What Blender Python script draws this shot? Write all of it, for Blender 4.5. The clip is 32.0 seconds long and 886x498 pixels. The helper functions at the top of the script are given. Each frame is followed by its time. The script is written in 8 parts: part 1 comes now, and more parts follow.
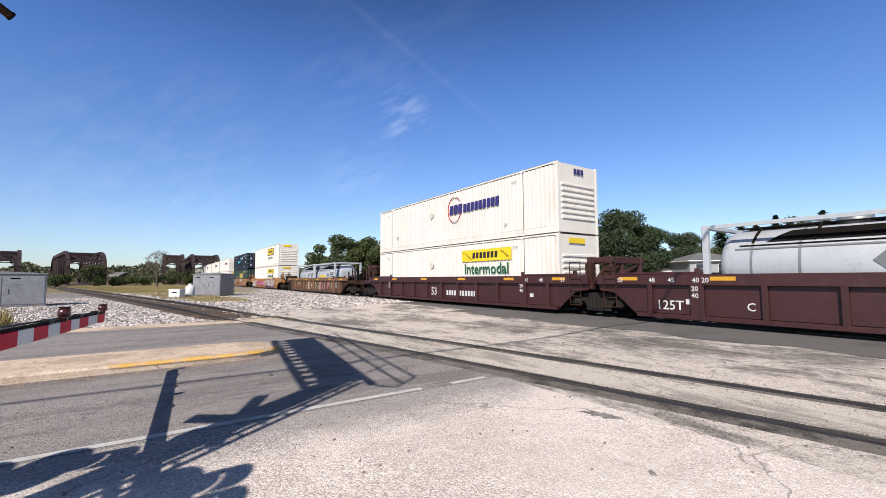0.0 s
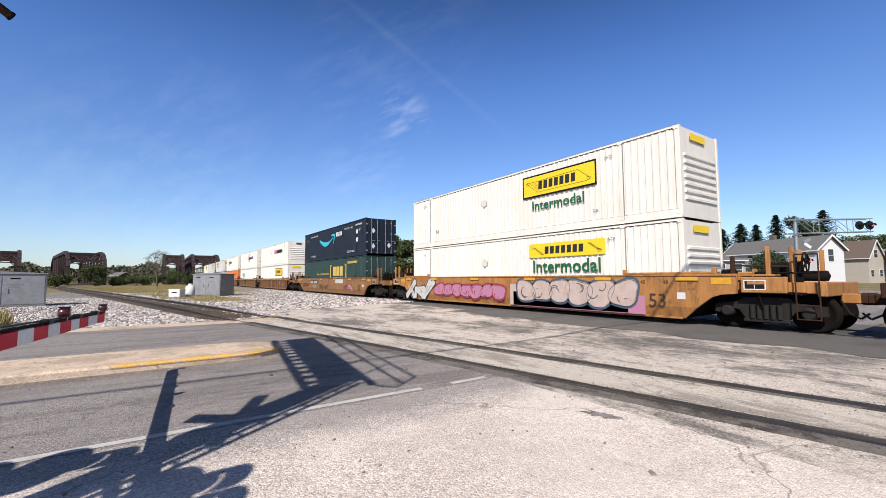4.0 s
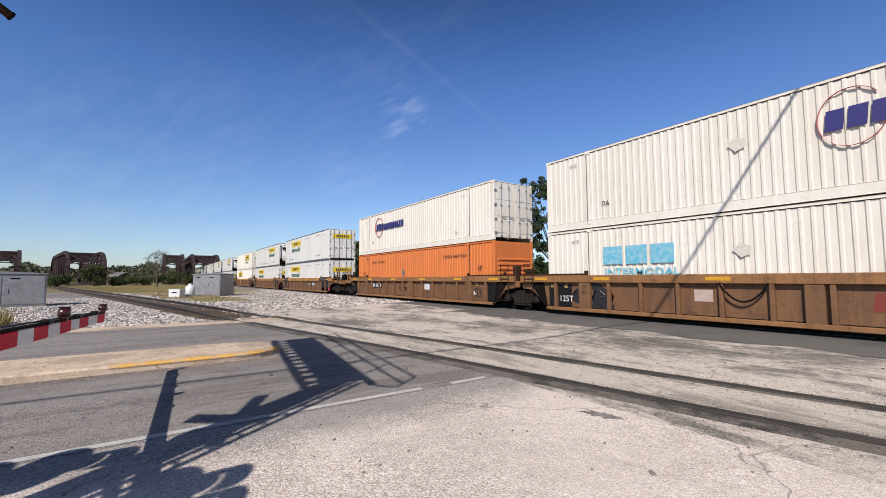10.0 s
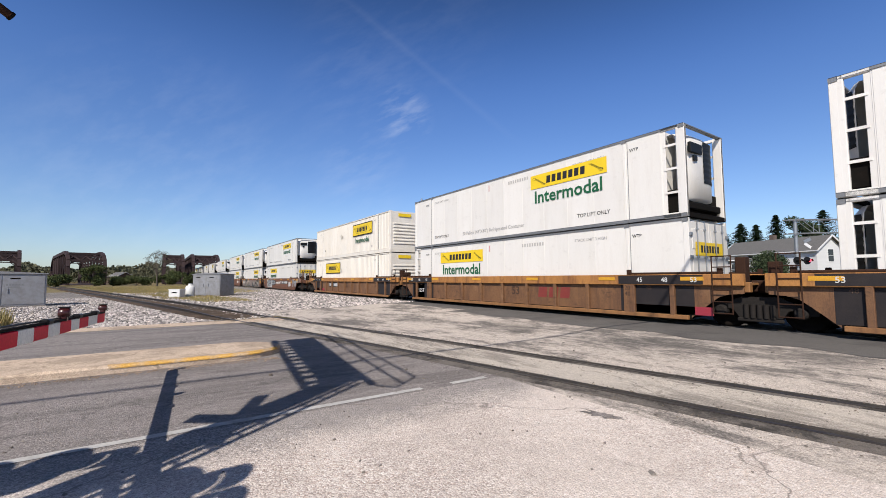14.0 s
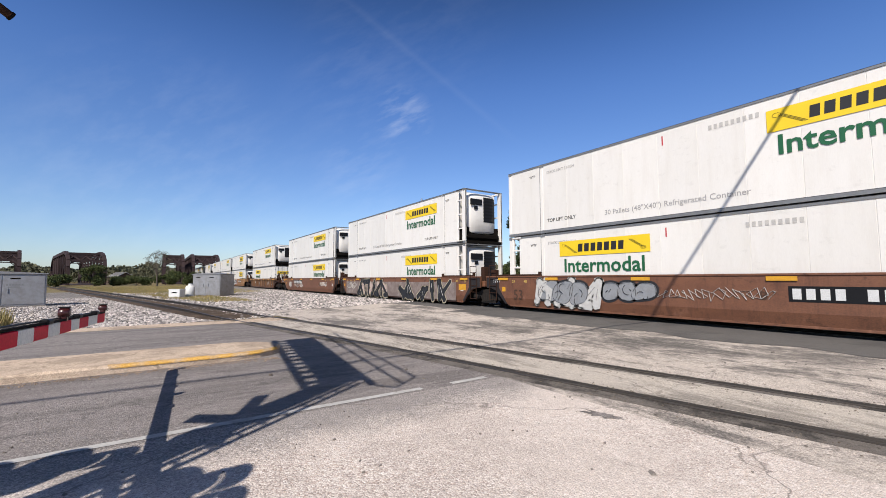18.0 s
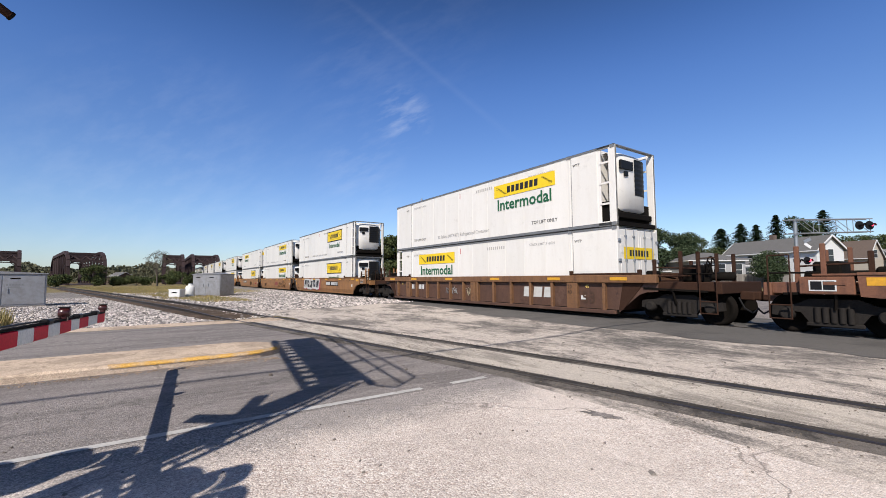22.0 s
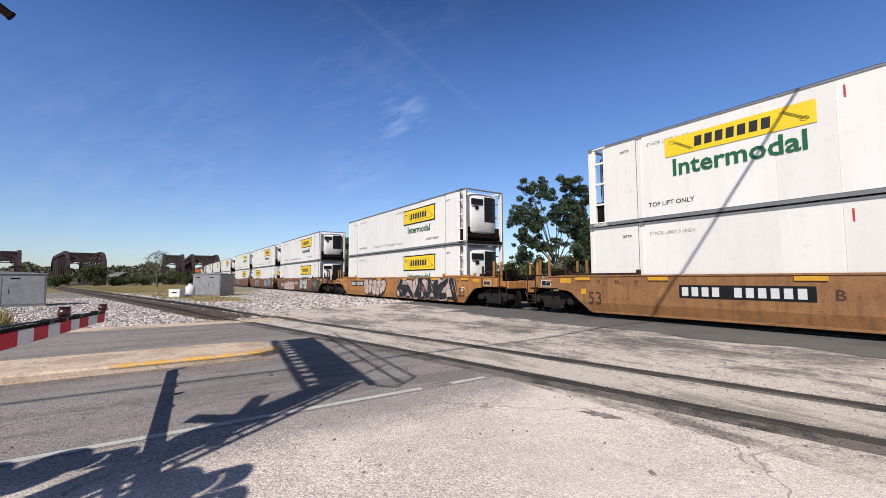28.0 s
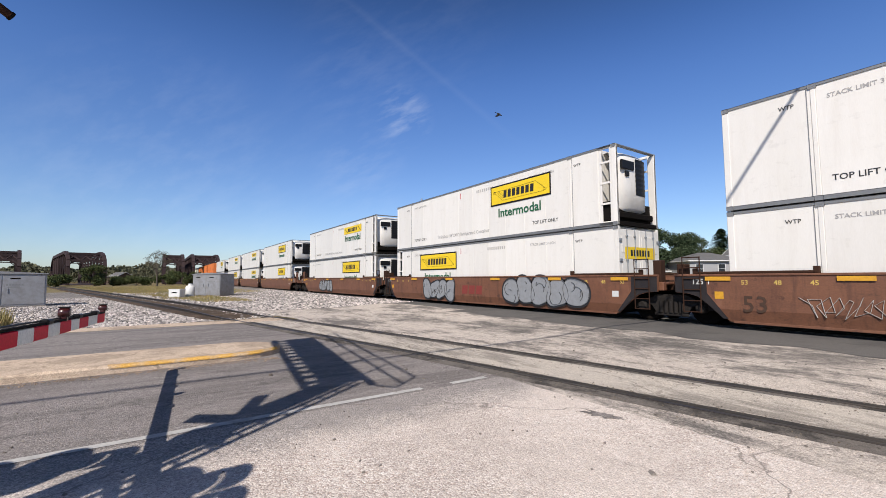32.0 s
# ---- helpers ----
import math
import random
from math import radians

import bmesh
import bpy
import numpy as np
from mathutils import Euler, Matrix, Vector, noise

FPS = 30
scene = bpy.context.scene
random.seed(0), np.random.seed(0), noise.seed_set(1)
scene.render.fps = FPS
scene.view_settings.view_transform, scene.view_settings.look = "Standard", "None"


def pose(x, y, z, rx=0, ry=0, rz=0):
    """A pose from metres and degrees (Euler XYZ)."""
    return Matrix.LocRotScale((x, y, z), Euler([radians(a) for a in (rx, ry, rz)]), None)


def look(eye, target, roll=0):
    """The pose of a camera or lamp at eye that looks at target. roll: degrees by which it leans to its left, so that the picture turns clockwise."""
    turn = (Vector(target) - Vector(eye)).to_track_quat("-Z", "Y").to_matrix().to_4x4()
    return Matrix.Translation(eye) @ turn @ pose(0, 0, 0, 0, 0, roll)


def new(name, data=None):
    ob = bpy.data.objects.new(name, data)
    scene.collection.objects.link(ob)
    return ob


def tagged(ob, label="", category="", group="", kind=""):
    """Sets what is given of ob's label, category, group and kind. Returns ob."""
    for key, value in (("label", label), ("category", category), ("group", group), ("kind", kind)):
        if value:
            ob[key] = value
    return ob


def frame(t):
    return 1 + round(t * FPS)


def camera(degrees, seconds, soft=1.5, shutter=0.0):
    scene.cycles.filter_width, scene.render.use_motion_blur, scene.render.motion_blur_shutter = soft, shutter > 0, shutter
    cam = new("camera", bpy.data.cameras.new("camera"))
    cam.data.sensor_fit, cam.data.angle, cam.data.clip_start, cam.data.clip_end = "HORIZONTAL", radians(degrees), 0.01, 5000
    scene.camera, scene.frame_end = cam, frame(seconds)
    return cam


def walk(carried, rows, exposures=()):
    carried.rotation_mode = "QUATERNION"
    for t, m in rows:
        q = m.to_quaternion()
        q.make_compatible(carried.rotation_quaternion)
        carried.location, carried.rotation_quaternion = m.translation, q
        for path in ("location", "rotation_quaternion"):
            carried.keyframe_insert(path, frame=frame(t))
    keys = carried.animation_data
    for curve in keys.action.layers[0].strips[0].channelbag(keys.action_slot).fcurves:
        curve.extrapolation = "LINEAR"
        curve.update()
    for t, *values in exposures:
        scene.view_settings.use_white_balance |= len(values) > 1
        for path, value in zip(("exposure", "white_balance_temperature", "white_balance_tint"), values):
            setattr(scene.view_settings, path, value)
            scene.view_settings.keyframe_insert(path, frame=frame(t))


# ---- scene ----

# One world: x runs along the railway towards the camera's right, y away across the tracks, z up.
EYE = 1.55
cam = camera(93.55, 32.0, soft=0.85)
YAW, TILT = radians(34.3), radians(4.03)
HERE = Vector((0.0, 0.0, EYE))
AHEAD = Vector((-math.cos(YAW) * math.cos(TILT), math.sin(YAW) * math.cos(TILT), math.sin(TILT)))
STAND = look(HERE, HERE + 10 * AHEAD, -0.25)
walk(cam, [(0.0, STAND), (32.0, STAND)], exposures=[(0.0, 0.41), (1.0, 0.27), (2.0, 0.29), (3.0, 0.43), (6.0, 0.38), (7.0, 0.49), (8.0, 0.31), (9.0, 0.14), (14.0, 0.18), (20.0, 0.23), (30.0, 0.21), (31.0, 0.25), (32.0, 0.18)])

# ---- light ----
SUN_ELEV, SUN_AZ = radians(41.7), math.atan2(0.589, -0.808)
sun_dir = Vector((math.sin(SUN_AZ) * math.cos(SUN_ELEV), math.cos(SUN_AZ) * math.cos(SUN_ELEV), math.sin(SUN_ELEV)))
sun_data = bpy.data.lights.new("sun", "SUN")
sun_data.energy, sun_data.angle, sun_data.color = 5.0, radians(0.53), (1.0, 0.93, 0.85)
sun = new("sun", sun_data)
sun.matrix_world = look(sun_dir * 200, (0, 0, 0))

world = bpy.data.worlds.new("sky")
scene.world = world
world.use_nodes = True
wn, wl = world.node_tree.nodes, world.node_tree.links
wn.clear()
sky = wn.new("ShaderNodeTexSky")
sky.sky_type, sky.sun_disc = "NISHITA", False
sky.sun_elevation, sky.sun_rotation = SUN_ELEV, SUN_AZ
sky.altitude, sky.air_density, sky.dust_density, sky.ozone_density = 200, 1.0, 0.6, 2.2
bg = wn.new("ShaderNodeBackground")
bg.inputs["Strength"].default_value = 0.081
out = wn.new("ShaderNodeOutputWorld")
tint = wn.new("ShaderNodeMixRGB")
tint.blend_type, tint.inputs["Fac"].default_value = "MULTIPLY", 1.0
hue = wn.new("ShaderNodeMixRGB")
hue.inputs["Color1"].default_value, hue.inputs["Color2"].default_value = (0.97, 1.06, 1.26, 1), (0.60, 0.90, 1.42, 1)
wl.new(hue.outputs["Color"], tint.inputs["Color2"])
# sky overhead is dimmed to a deep, darker blue so shadows get less fill
high = wn.new("ShaderNodeSeparateXYZ")
wl.new(wn.new("ShaderNodeTexCoord").outputs["Generated"], high.inputs[0])
overhead_dim = wn.new("ShaderNodeMapRange")
overhead_dim.interpolation_type = "SMOOTHSTEP"
overhead_dim.inputs["From Min"].default_value, overhead_dim.inputs["From Max"].default_value = 0.38, 0.85
overhead_dim.inputs["To Min"].default_value, overhead_dim.inputs["To Max"].default_value = 1.15, 0.12
wl.new(high.outputs["Z"], overhead_dim.inputs["Value"])
rise = wn.new("ShaderNodeMapRange")
rise.inputs["From Min"].default_value, rise.inputs["From Max"].default_value = 0.08, 0.5
wl.new(high.outputs["Z"], rise.inputs["Value"])
wl.new(rise.outputs["Result"], hue.inputs["Fac"])
deepen = wn.new("ShaderNodeVectorMath")
deepen.operation = "SCALE"
wl.new(sky.outputs["Color"], deepen.inputs[0])
wl.new(overhead_dim.outputs["Result"], deepen.inputs["Scale"])
wl.new(deepen.outputs["Vector"], tint.inputs["Color1"])


def wnode(kind, **set_):
    nd = wn.new(kind)
    for k, v in set_.items():
        nd.inputs[k].default_value = v
    return nd


# thin cirrus: drawn-out wisps, thickest round three places in the sky
way = wn.new("ShaderNodeTexCoord").outputs["Generated"]
slant = Vector((0.49, 0.72, 0.40)).normalized()
cross_a = slant.cross(Vector((0, 0, 1))).normalized()
cross_b = slant.cross(cross_a)
wmap = wn.new("ShaderNodeCombineXYZ")
for k, (axis_, gain) in enumerate(((slant, 10.0), (cross_a, 30.0), (cross_b, 34.0))):
    dp = wn.new("ShaderNodeVectorMath")
    dp.operation = "DOT_PRODUCT"
    dp.inputs[1].default_value = axis_ * gain
    wl.new(way, dp.inputs[0])
    wl.new(dp.outputs["Value"], wmap.inputs[k])
wisp = wnode("ShaderNodeTexNoise", Scale=1.0, Detail=5.0, Roughness=0.6)
wl.new(wmap.outputs["Vector"], wisp.inputs["Vector"])
wcut = wnode("ShaderNodeMapRange", **{"From Min": 0.42, "From Max": 0.85, "To Max": 1.0})
wl.new(wisp.outputs["Fac"], wcut.inputs["Value"])
total = None
for spot, inner, outer, gain in (((-0.815, 0.448, 0.365), 0.9972, 0.9998, 0.34), ((-0.855, 0.35, 0.38), 0.985, 0.9995, 0.05), ((-0.90, 0.38, 0.235), 0.993, 0.9998, 0.13), ((-0.74, 0.40, 0.54), 0.97, 0.999, 0.04), ((-0.95, 0.0, 0.16), 0.95, 1.0, 0.10)):
    dot = wn.new("ShaderNodeVectorMath")
    dot.operation = "DOT_PRODUCT"
    dot.inputs[1].default_value = Vector(spot).normalized()
    wl.new(way, dot.inputs[0])
    rng = wnode("ShaderNodeMapRange", **{"From Min": inner, "From Max": outer, "To Max": gain})
    wl.new(dot.outputs["Value"], rng.inputs["Value"])
    if total is None:
        total = rng.outputs["Result"]
    else:
        ad = wn.new("ShaderNodeMath")
        ad.operation = "ADD"
        wl.new(total, ad.inputs[0])
        wl.new(rng.outputs["Result"], ad.inputs[1])
        total = ad.outputs[0]
cloud = wn.new("ShaderNodeMath")
cloud.operation = "MULTIPLY"
wl.new(total, cloud.inputs[0])
wl.new(wcut.outputs["Result"], cloud.inputs[1])
# an old, spread-out contrail crosses the sky
trail = wn.new("ShaderNodeVectorMath")
trail.operation = "DOT_PRODUCT"
trail.inputs[1].default_value = (-0.6329, -0.3088, -0.7100)
wl.new(way, trail.inputs[0])
flat_ = wn.new("ShaderNodeMath")
flat_.operation = "ABSOLUTE"
wl.new(trail.outputs["Value"], flat_.inputs[0])
thin = wnode("ShaderNodeMapRange", **{"From Min": 0.011, "From Max": 0.0, "To Max": 0.022})
wl.new(flat_.outputs[0], thin.inputs["Value"])
span = wn.new("ShaderNodeVectorMath")
span.operation = "DOT_PRODUCT"
span.inputs[1].default_value = (-0.7498, 0.4730, 0.4627)
wl.new(way, span.inputs[0])
fade = wnode("ShaderNodeMapRange", **{"From Min": 0.962, "From Max": 0.99})
wl.new(span.outputs["Value"], fade.inputs["Value"])
faint = wn.new("ShaderNodeMath")
faint.operation = "MULTIPLY"
wl.new(thin.outputs["Result"], faint.inputs[0])
wl.new(fade.outputs["Result"], faint.inputs[1])
both = wn.new("ShaderNodeMath")
both.operation = "ADD"
wl.new(cloud.outputs[0], both.inputs[0])
wl.new(faint.outputs[0], both.inputs[1])
veil = wn.new("ShaderNodeMixRGB")
veil.inputs["Color2"].default_value = (9.0, 9.6, 11.0, 1)
wl.new(both.outputs[0], veil.inputs["Fac"])
wl.new(tint.outputs["Color"], veil.inputs["Color1"])
wl.new(veil.outputs["Color"], bg.inputs["Color"])
wl.new(bg.outputs["Background"], out.inputs["Surface"])

# ---- materials ----
MATS = {}


def mat(name, col, rough=0.7, metal=0.0, col2=None, scale=2.0, amount=0.5, bump=0.0, bscale=30.0, stretch=(1, 1, 1), fine=0.12, fscale=40.0, glow=0.0, spec=0.5, world_space=False, rnd=0.0, streak=0.0, rust=None):
    """A painted, worn or natural surface: a base colour, a second one in patches, fine grain and relief."""
    if name in MATS:
        return MATS[name]
    m = bpy.data.materials.new(name)
    m.use_nodes = True
    n, l = m.node_tree.nodes, m.node_tree.links
    b = n["Principled BSDF"]
    b.inputs["Roughness"].default_value, b.inputs["Metallic"].default_value = rough, metal
    b.inputs["Specular IOR Level"].default_value = spec
    tc = n.new("ShaderNodeTexCoord")
    mp = n.new("ShaderNodeMapping")
    mp.inputs["Scale"].default_value = stretch
    if world_space:
        l.new(n.new("ShaderNodeNewGeometry").outputs["Position"], mp.inputs["Vector"])
    else:
        l.new(tc.outputs["Object"], mp.inputs["Vector"])
    big = n.new("ShaderNodeTexNoise")
    big.inputs["Scale"].default_value, big.inputs["Detail"].default_value, big.inputs["Roughness"].default_value = scale, 6, 0.65
    l.new(mp.outputs["Vector"], big.inputs["Vector"])
    ramp = n.new("ShaderNodeValToRGB")
    ramp.color_ramp.elements[0].position, ramp.color_ramp.elements[1].position = 0.42, 0.68
    l.new(big.outputs["Fac"], ramp.inputs["Fac"])
    mul = n.new("ShaderNodeMath")
    mul.operation = "MULTIPLY"
    mul.inputs[1].default_value = amount
    l.new(ramp.outputs["Color"], mul.inputs[0])
    mix = n.new("ShaderNodeMixRGB")
    c2 = col2 or tuple(c * 0.72 for c in col)
    mix.inputs["Color1"].default_value, mix.inputs["Color2"].default_value = (*col, 1), (*c2, 1)
    l.new(mul.outputs[0], mix.inputs["Fac"])
    painted = mix.outputs["Color"]
    if streak:
        # rain-washed streaks and scattered rust blooms
        for sc, stretch_, lo, hi, tone in ((1.0, (4.5, 4.5, 0.55), 0.5, 0.66, rust or tuple(c * 0.4 for c in col)), (2.6, (1.0, 1.0, 1.6), 0.58, 0.68, tuple(c * 0.33 for c in (rust or col))), (1.4, (1.2, 1.2, 0.8), 0.6, 0.74, tuple(min(0.8, c * 1.5 + 0.03) for c in col))):
            m2 = n.new("ShaderNodeMapping")
            m2.inputs["Scale"].default_value = stretch_
            l.new(n.new("ShaderNodeTexCoord").outputs["Object"], m2.inputs["Vector"])
            oi = n.new("ShaderNodeObjectInfo")
            off = n.new("ShaderNodeVectorMath")
            off.operation = "ADD"
            sh = n.new("ShaderNodeMath")
            sh.operation = "MULTIPLY"
            sh.inputs[1].default_value = 40.0
            l.new(oi.outputs["Random"], sh.inputs[0])
            l.new(m2.outputs["Vector"], off.inputs[0])
            l.new(sh.outputs[0], off.inputs[1])
            t2 = n.new("ShaderNodeTexNoise")
            t2.inputs["Scale"].default_value, t2.inputs["Detail"].default_value, t2.inputs["Roughness"].default_value = sc, 6, 0.7
            l.new(off.outputs["Vector"], t2.inputs["Vector"])
            r3 = n.new("ShaderNodeMapRange")
            r3.inputs["From Min"].default_value, r3.inputs["From Max"].default_value, r3.inputs["To Max"].default_value = lo, hi, streak
            l.new(t2.outputs["Fac"], r3.inputs["Value"])
            m3 = n.new("ShaderNodeMixRGB")
            l.new(r3.outputs["Result"], m3.inputs["Fac"])
            l.new(painted, m3.inputs["Color1"])
            m3.inputs["Color2"].default_value = (*tone, 1)
            painted = m3.outputs["Color"]
    small = n.new("ShaderNodeTexNoise")
    small.inputs["Scale"].default_value, small.inputs["Detail"].default_value = fscale, 4
    l.new(mp.outputs["Vector"], small.inputs["Vector"])
    rng = n.new("ShaderNodeMapRange")
    rng.inputs["From Min"].default_value, rng.inputs["From Max"].default_value = 0.3, 0.7
    rng.inputs["To Min"].default_value, rng.inputs["To Max"].default_value = 1 - fine, 1 + fine
    l.new(small.outputs["Fac"], rng.inputs["Value"])
    last = rng.outputs["Result"]
    if rnd:
        info = n.new("ShaderNodeObjectInfo")
        r2 = n.new("ShaderNodeMapRange")
        r2.inputs["To Min"].default_value, r2.inputs["To Max"].default_value = 1 - rnd, 1 + rnd
        l.new(info.outputs["Random"], r2.inputs["Value"])
        mm = n.new("ShaderNodeMath")
        mm.operation = "MULTIPLY"
        l.new(last, mm.inputs[0])
        l.new(r2.outputs["Result"], mm.inputs[1])
        last = mm.outputs[0]
    vm = n.new("ShaderNodeVectorMath")
    vm.operation = "SCALE"
    l.new(painted, vm.inputs[0])
    l.new(last, vm.inputs["Scale"])
    l.new(vm.outputs["Vector"], b.inputs["Base Color"])
    if bump:
        bt = n.new("ShaderNodeTexNoise")
        bt.inputs["Scale"].default_value, bt.inputs["Detail"].default_value = bscale, 5
        l.new(mp.outputs["Vector"], bt.inputs["Vector"])
        bp = n.new("ShaderNodeBump")
        bp.inputs["Strength"].default_value, bp.inputs["Distance"].default_value = bump, 0.02
        l.new(bt.outputs["Fac"], bp.inputs["Height"])
        l.new(bp.outputs["Normal"], b.inputs["Normal"])
    if glow:
        b.inputs["Emission Color"].default_value, b.inputs["Emission Strength"].default_value = (*col, 1), glow
    MATS[name] = m
    return m


WHITE = mat("container_white_paint", (0.675, 0.635, 0.565), 0.5, col2=(0.538, 0.479, 0.386), scale=0.9, amount=0.35, stretch=(1, 1, 0.35), fine=0.03, rnd=0.04, streak=0.12, rust=(0.353, 0.252, 0.151))
REEF = mat("insulated_white_panel", (0.685, 0.662, 0.622), 0.4, col2=(0.571, 0.538, 0.47), scale=0.7, amount=0.3, stretch=(1.6, 1, 0.3), fine=0.02, rnd=0.04, streak=0.10, rust=(0.42, 0.353, 0.277))
NAVY = mat("navy_paint", (0.009, 0.014, 0.024), 0.5, col2=(0.014, 0.02, 0.031), scale=1.5, fine=0.1, spec=0.25)
GREEN = mat("dark_green_paint", (0.02, 0.044, 0.038), 0.55, col2=(0.034, 0.056, 0.047), scale=1.5, fine=0.1, streak=0.35, spec=0.3)
ORANGE = mat("orange_paint", (0.578, 0.162, 0.035), 0.5, col2=(0.462, 0.131, 0.039), scale=1.0, stretch=(1, 1, 0.4), fine=0.05, streak=0.2)
TANKW = mat("tank_white_paint", (0.4, 0.416, 0.435), 0.35, col2=(0.293, 0.293, 0.3), scale=1.2, amount=0.3, fine=0.03, streak=0.2, rust=(0.231, 0.2, 0.169))
GALV = mat("galvanised_steel", (0.323, 0.339, 0.354), 0.45, 0.6, col2=(0.231, 0.239, 0.254), scale=3, fine=0.1)
MAROON = mat("maroon_car_paint", (0.048, 0.013, 0.013), 0.5, col2=(0.029, 0.01, 0.009), scale=1.6, amount=0.6, fine=0.12, bump=0.1, streak=0.4)
OCHRE = mat("weathered_ochre_paint", (0.37, 0.166, 0.042), 0.65, col2=(0.2, 0.077, 0.025), scale=1.3, amount=0.6, stretch=(1, 1, 0.5), fine=0.15, bump=0.15, streak=0.6, rust=(0.085, 0.031, 0.015))
OCHRE2 = mat("clean_ochre_paint", (0.255, 0.122, 0.042), 0.6, col2=(0.15, 0.068, 0.028), scale=1.6, amount=0.65, stretch=(0.8, 1, 0.8), fine=0.14, bump=0.1, streak=0.45, rust=(0.077, 0.031, 0.015))
BROWN = mat("brown_rusty_paint", (0.085, 0.041, 0.025), 0.7, col2=(0.052, 0.025, 0.016), scale=1.5, amount=0.7, stretch=(1, 1, 0.5), fine=0.2, bump=0.2, streak=0.5, rust=(0.05, 0.024, 0.016))
BROWNRIB = mat("rusty_ochre_rib", (0.17, 0.083, 0.034), 0.7, col2=(0.11, 0.05, 0.025), scale=2.5, amount=0.7, fine=0.2, bump=0.2, streak=0.5, rust=(0.06, 0.028, 0.018))
OCHREDIRT = mat("dirty_ochre_panel", (0.165, 0.08, 0.034), 0.7, col2=(0.10, 0.047, 0.023), scale=1.4, amount=0.8, stretch=(1, 1, 0.6), fine=0.18, bump=0.12, streak=0.5, rust=(0.065, 0.03, 0.018))
# dusty steel whose colour is taken near black for the shade under the cars
CAST = mat("shade_dark_dusty_steel", (0.021, 0.018, 0.016), 0.85, 0.0, col2=(0.014, 0.012, 0.011), scale=5, fine=0.25, bump=0.2, spec=0.15)
REDBR = mat("red_brown_paint", (0.158, 0.066, 0.034), 0.6, col2=(0.10, 0.040, 0.022), scale=1.3, amount=0.6, stretch=(0.7, 1, 1.2), fine=0.14, bump=0.12, streak=0.55, rust=(0.058, 0.023, 0.015))
CHAR = mat("charcoal_paint", (0.022, 0.019, 0.02), 0.6, col2=(0.039, 0.031, 0.028), scale=2, amount=0.5, spec=0.2)
# near-black base; underframe shade is put into this colour too
IRON = mat("near_black_iron", (0.005, 0.004, 0.003), 0.85, 0.0, col2=(0.012, 0.008, 0.006), scale=4, fine=0.25, bump=0.2, spec=0.12)
RUST = mat("rusted_steel", (0.039, 0.019, 0.012), 0.85, 0.1, col2=(0.046, 0.023, 0.015), scale=6, fine=0.25, bump=0.25, spec=0.15)
BLACK = mat("black_paint", (0.01, 0.01, 0.011), 0.5, fine=0.1, spec=0.2)
GREYRAIL = mat("grey_aluminium_rail", (0.208, 0.212, 0.216), 0.5, 0.4, scale=3, fine=0.08)
YELLOW = mat("logo_yellow", (0.722, 0.504, 0.013), 0.5, amount=0.15, fine=0.03)
SAFETY = mat("faded_yellow_stripe", (0.578, 0.293, 0.015), 0.6, col2=(0.347, 0.154, 0.023), scale=5, amount=0.5)
INKG = mat("logo_green", (0.009, 0.092, 0.035), 0.5, amount=0.1)
INKK = mat("black_lettering", (0.013, 0.013, 0.014), 0.6, amount=0.1)
INKGREY = mat("grey_lettering", (0.216, 0.216, 0.216), 0.6, amount=0.1)
FAINT = mat("faint_grey_lettering", (0.385, 0.37, 0.347), 0.6, col2=(0.508, 0.485, 0.447), scale=7, amount=0.6)
PALEGREY = mat("pale_grey_lettering", (0.308, 0.3, 0.293), 0.6, amount=0.2)
INKB = mat("navy_lettering", (0.027, 0.023, 0.131), 0.5, amount=0.1)
INKR = mat("red_lettering", (0.424, 0.031, 0.039), 0.5, amount=0.1)
INKP = mat("faded_pink_lettering", (0.578, 0.169, 0.2), 0.5, amount=0.4)
INKC = mat("pale_blue_lettering", (0.1, 0.385, 0.524), 0.5, col2=(0.462, 0.539, 0.554), scale=6, amount=0.6)
TEAL = mat("teal_logo", (0.039, 0.385, 0.508), 0.5, amount=0.1)
INKW = mat("white_lettering", (0.554, 0.554, 0.539), 0.6, amount=0.25, scale=9)
INKY = mat("yellow_lettering", (0.554, 0.385, 0.092), 0.6, amount=0.4, scale=6)


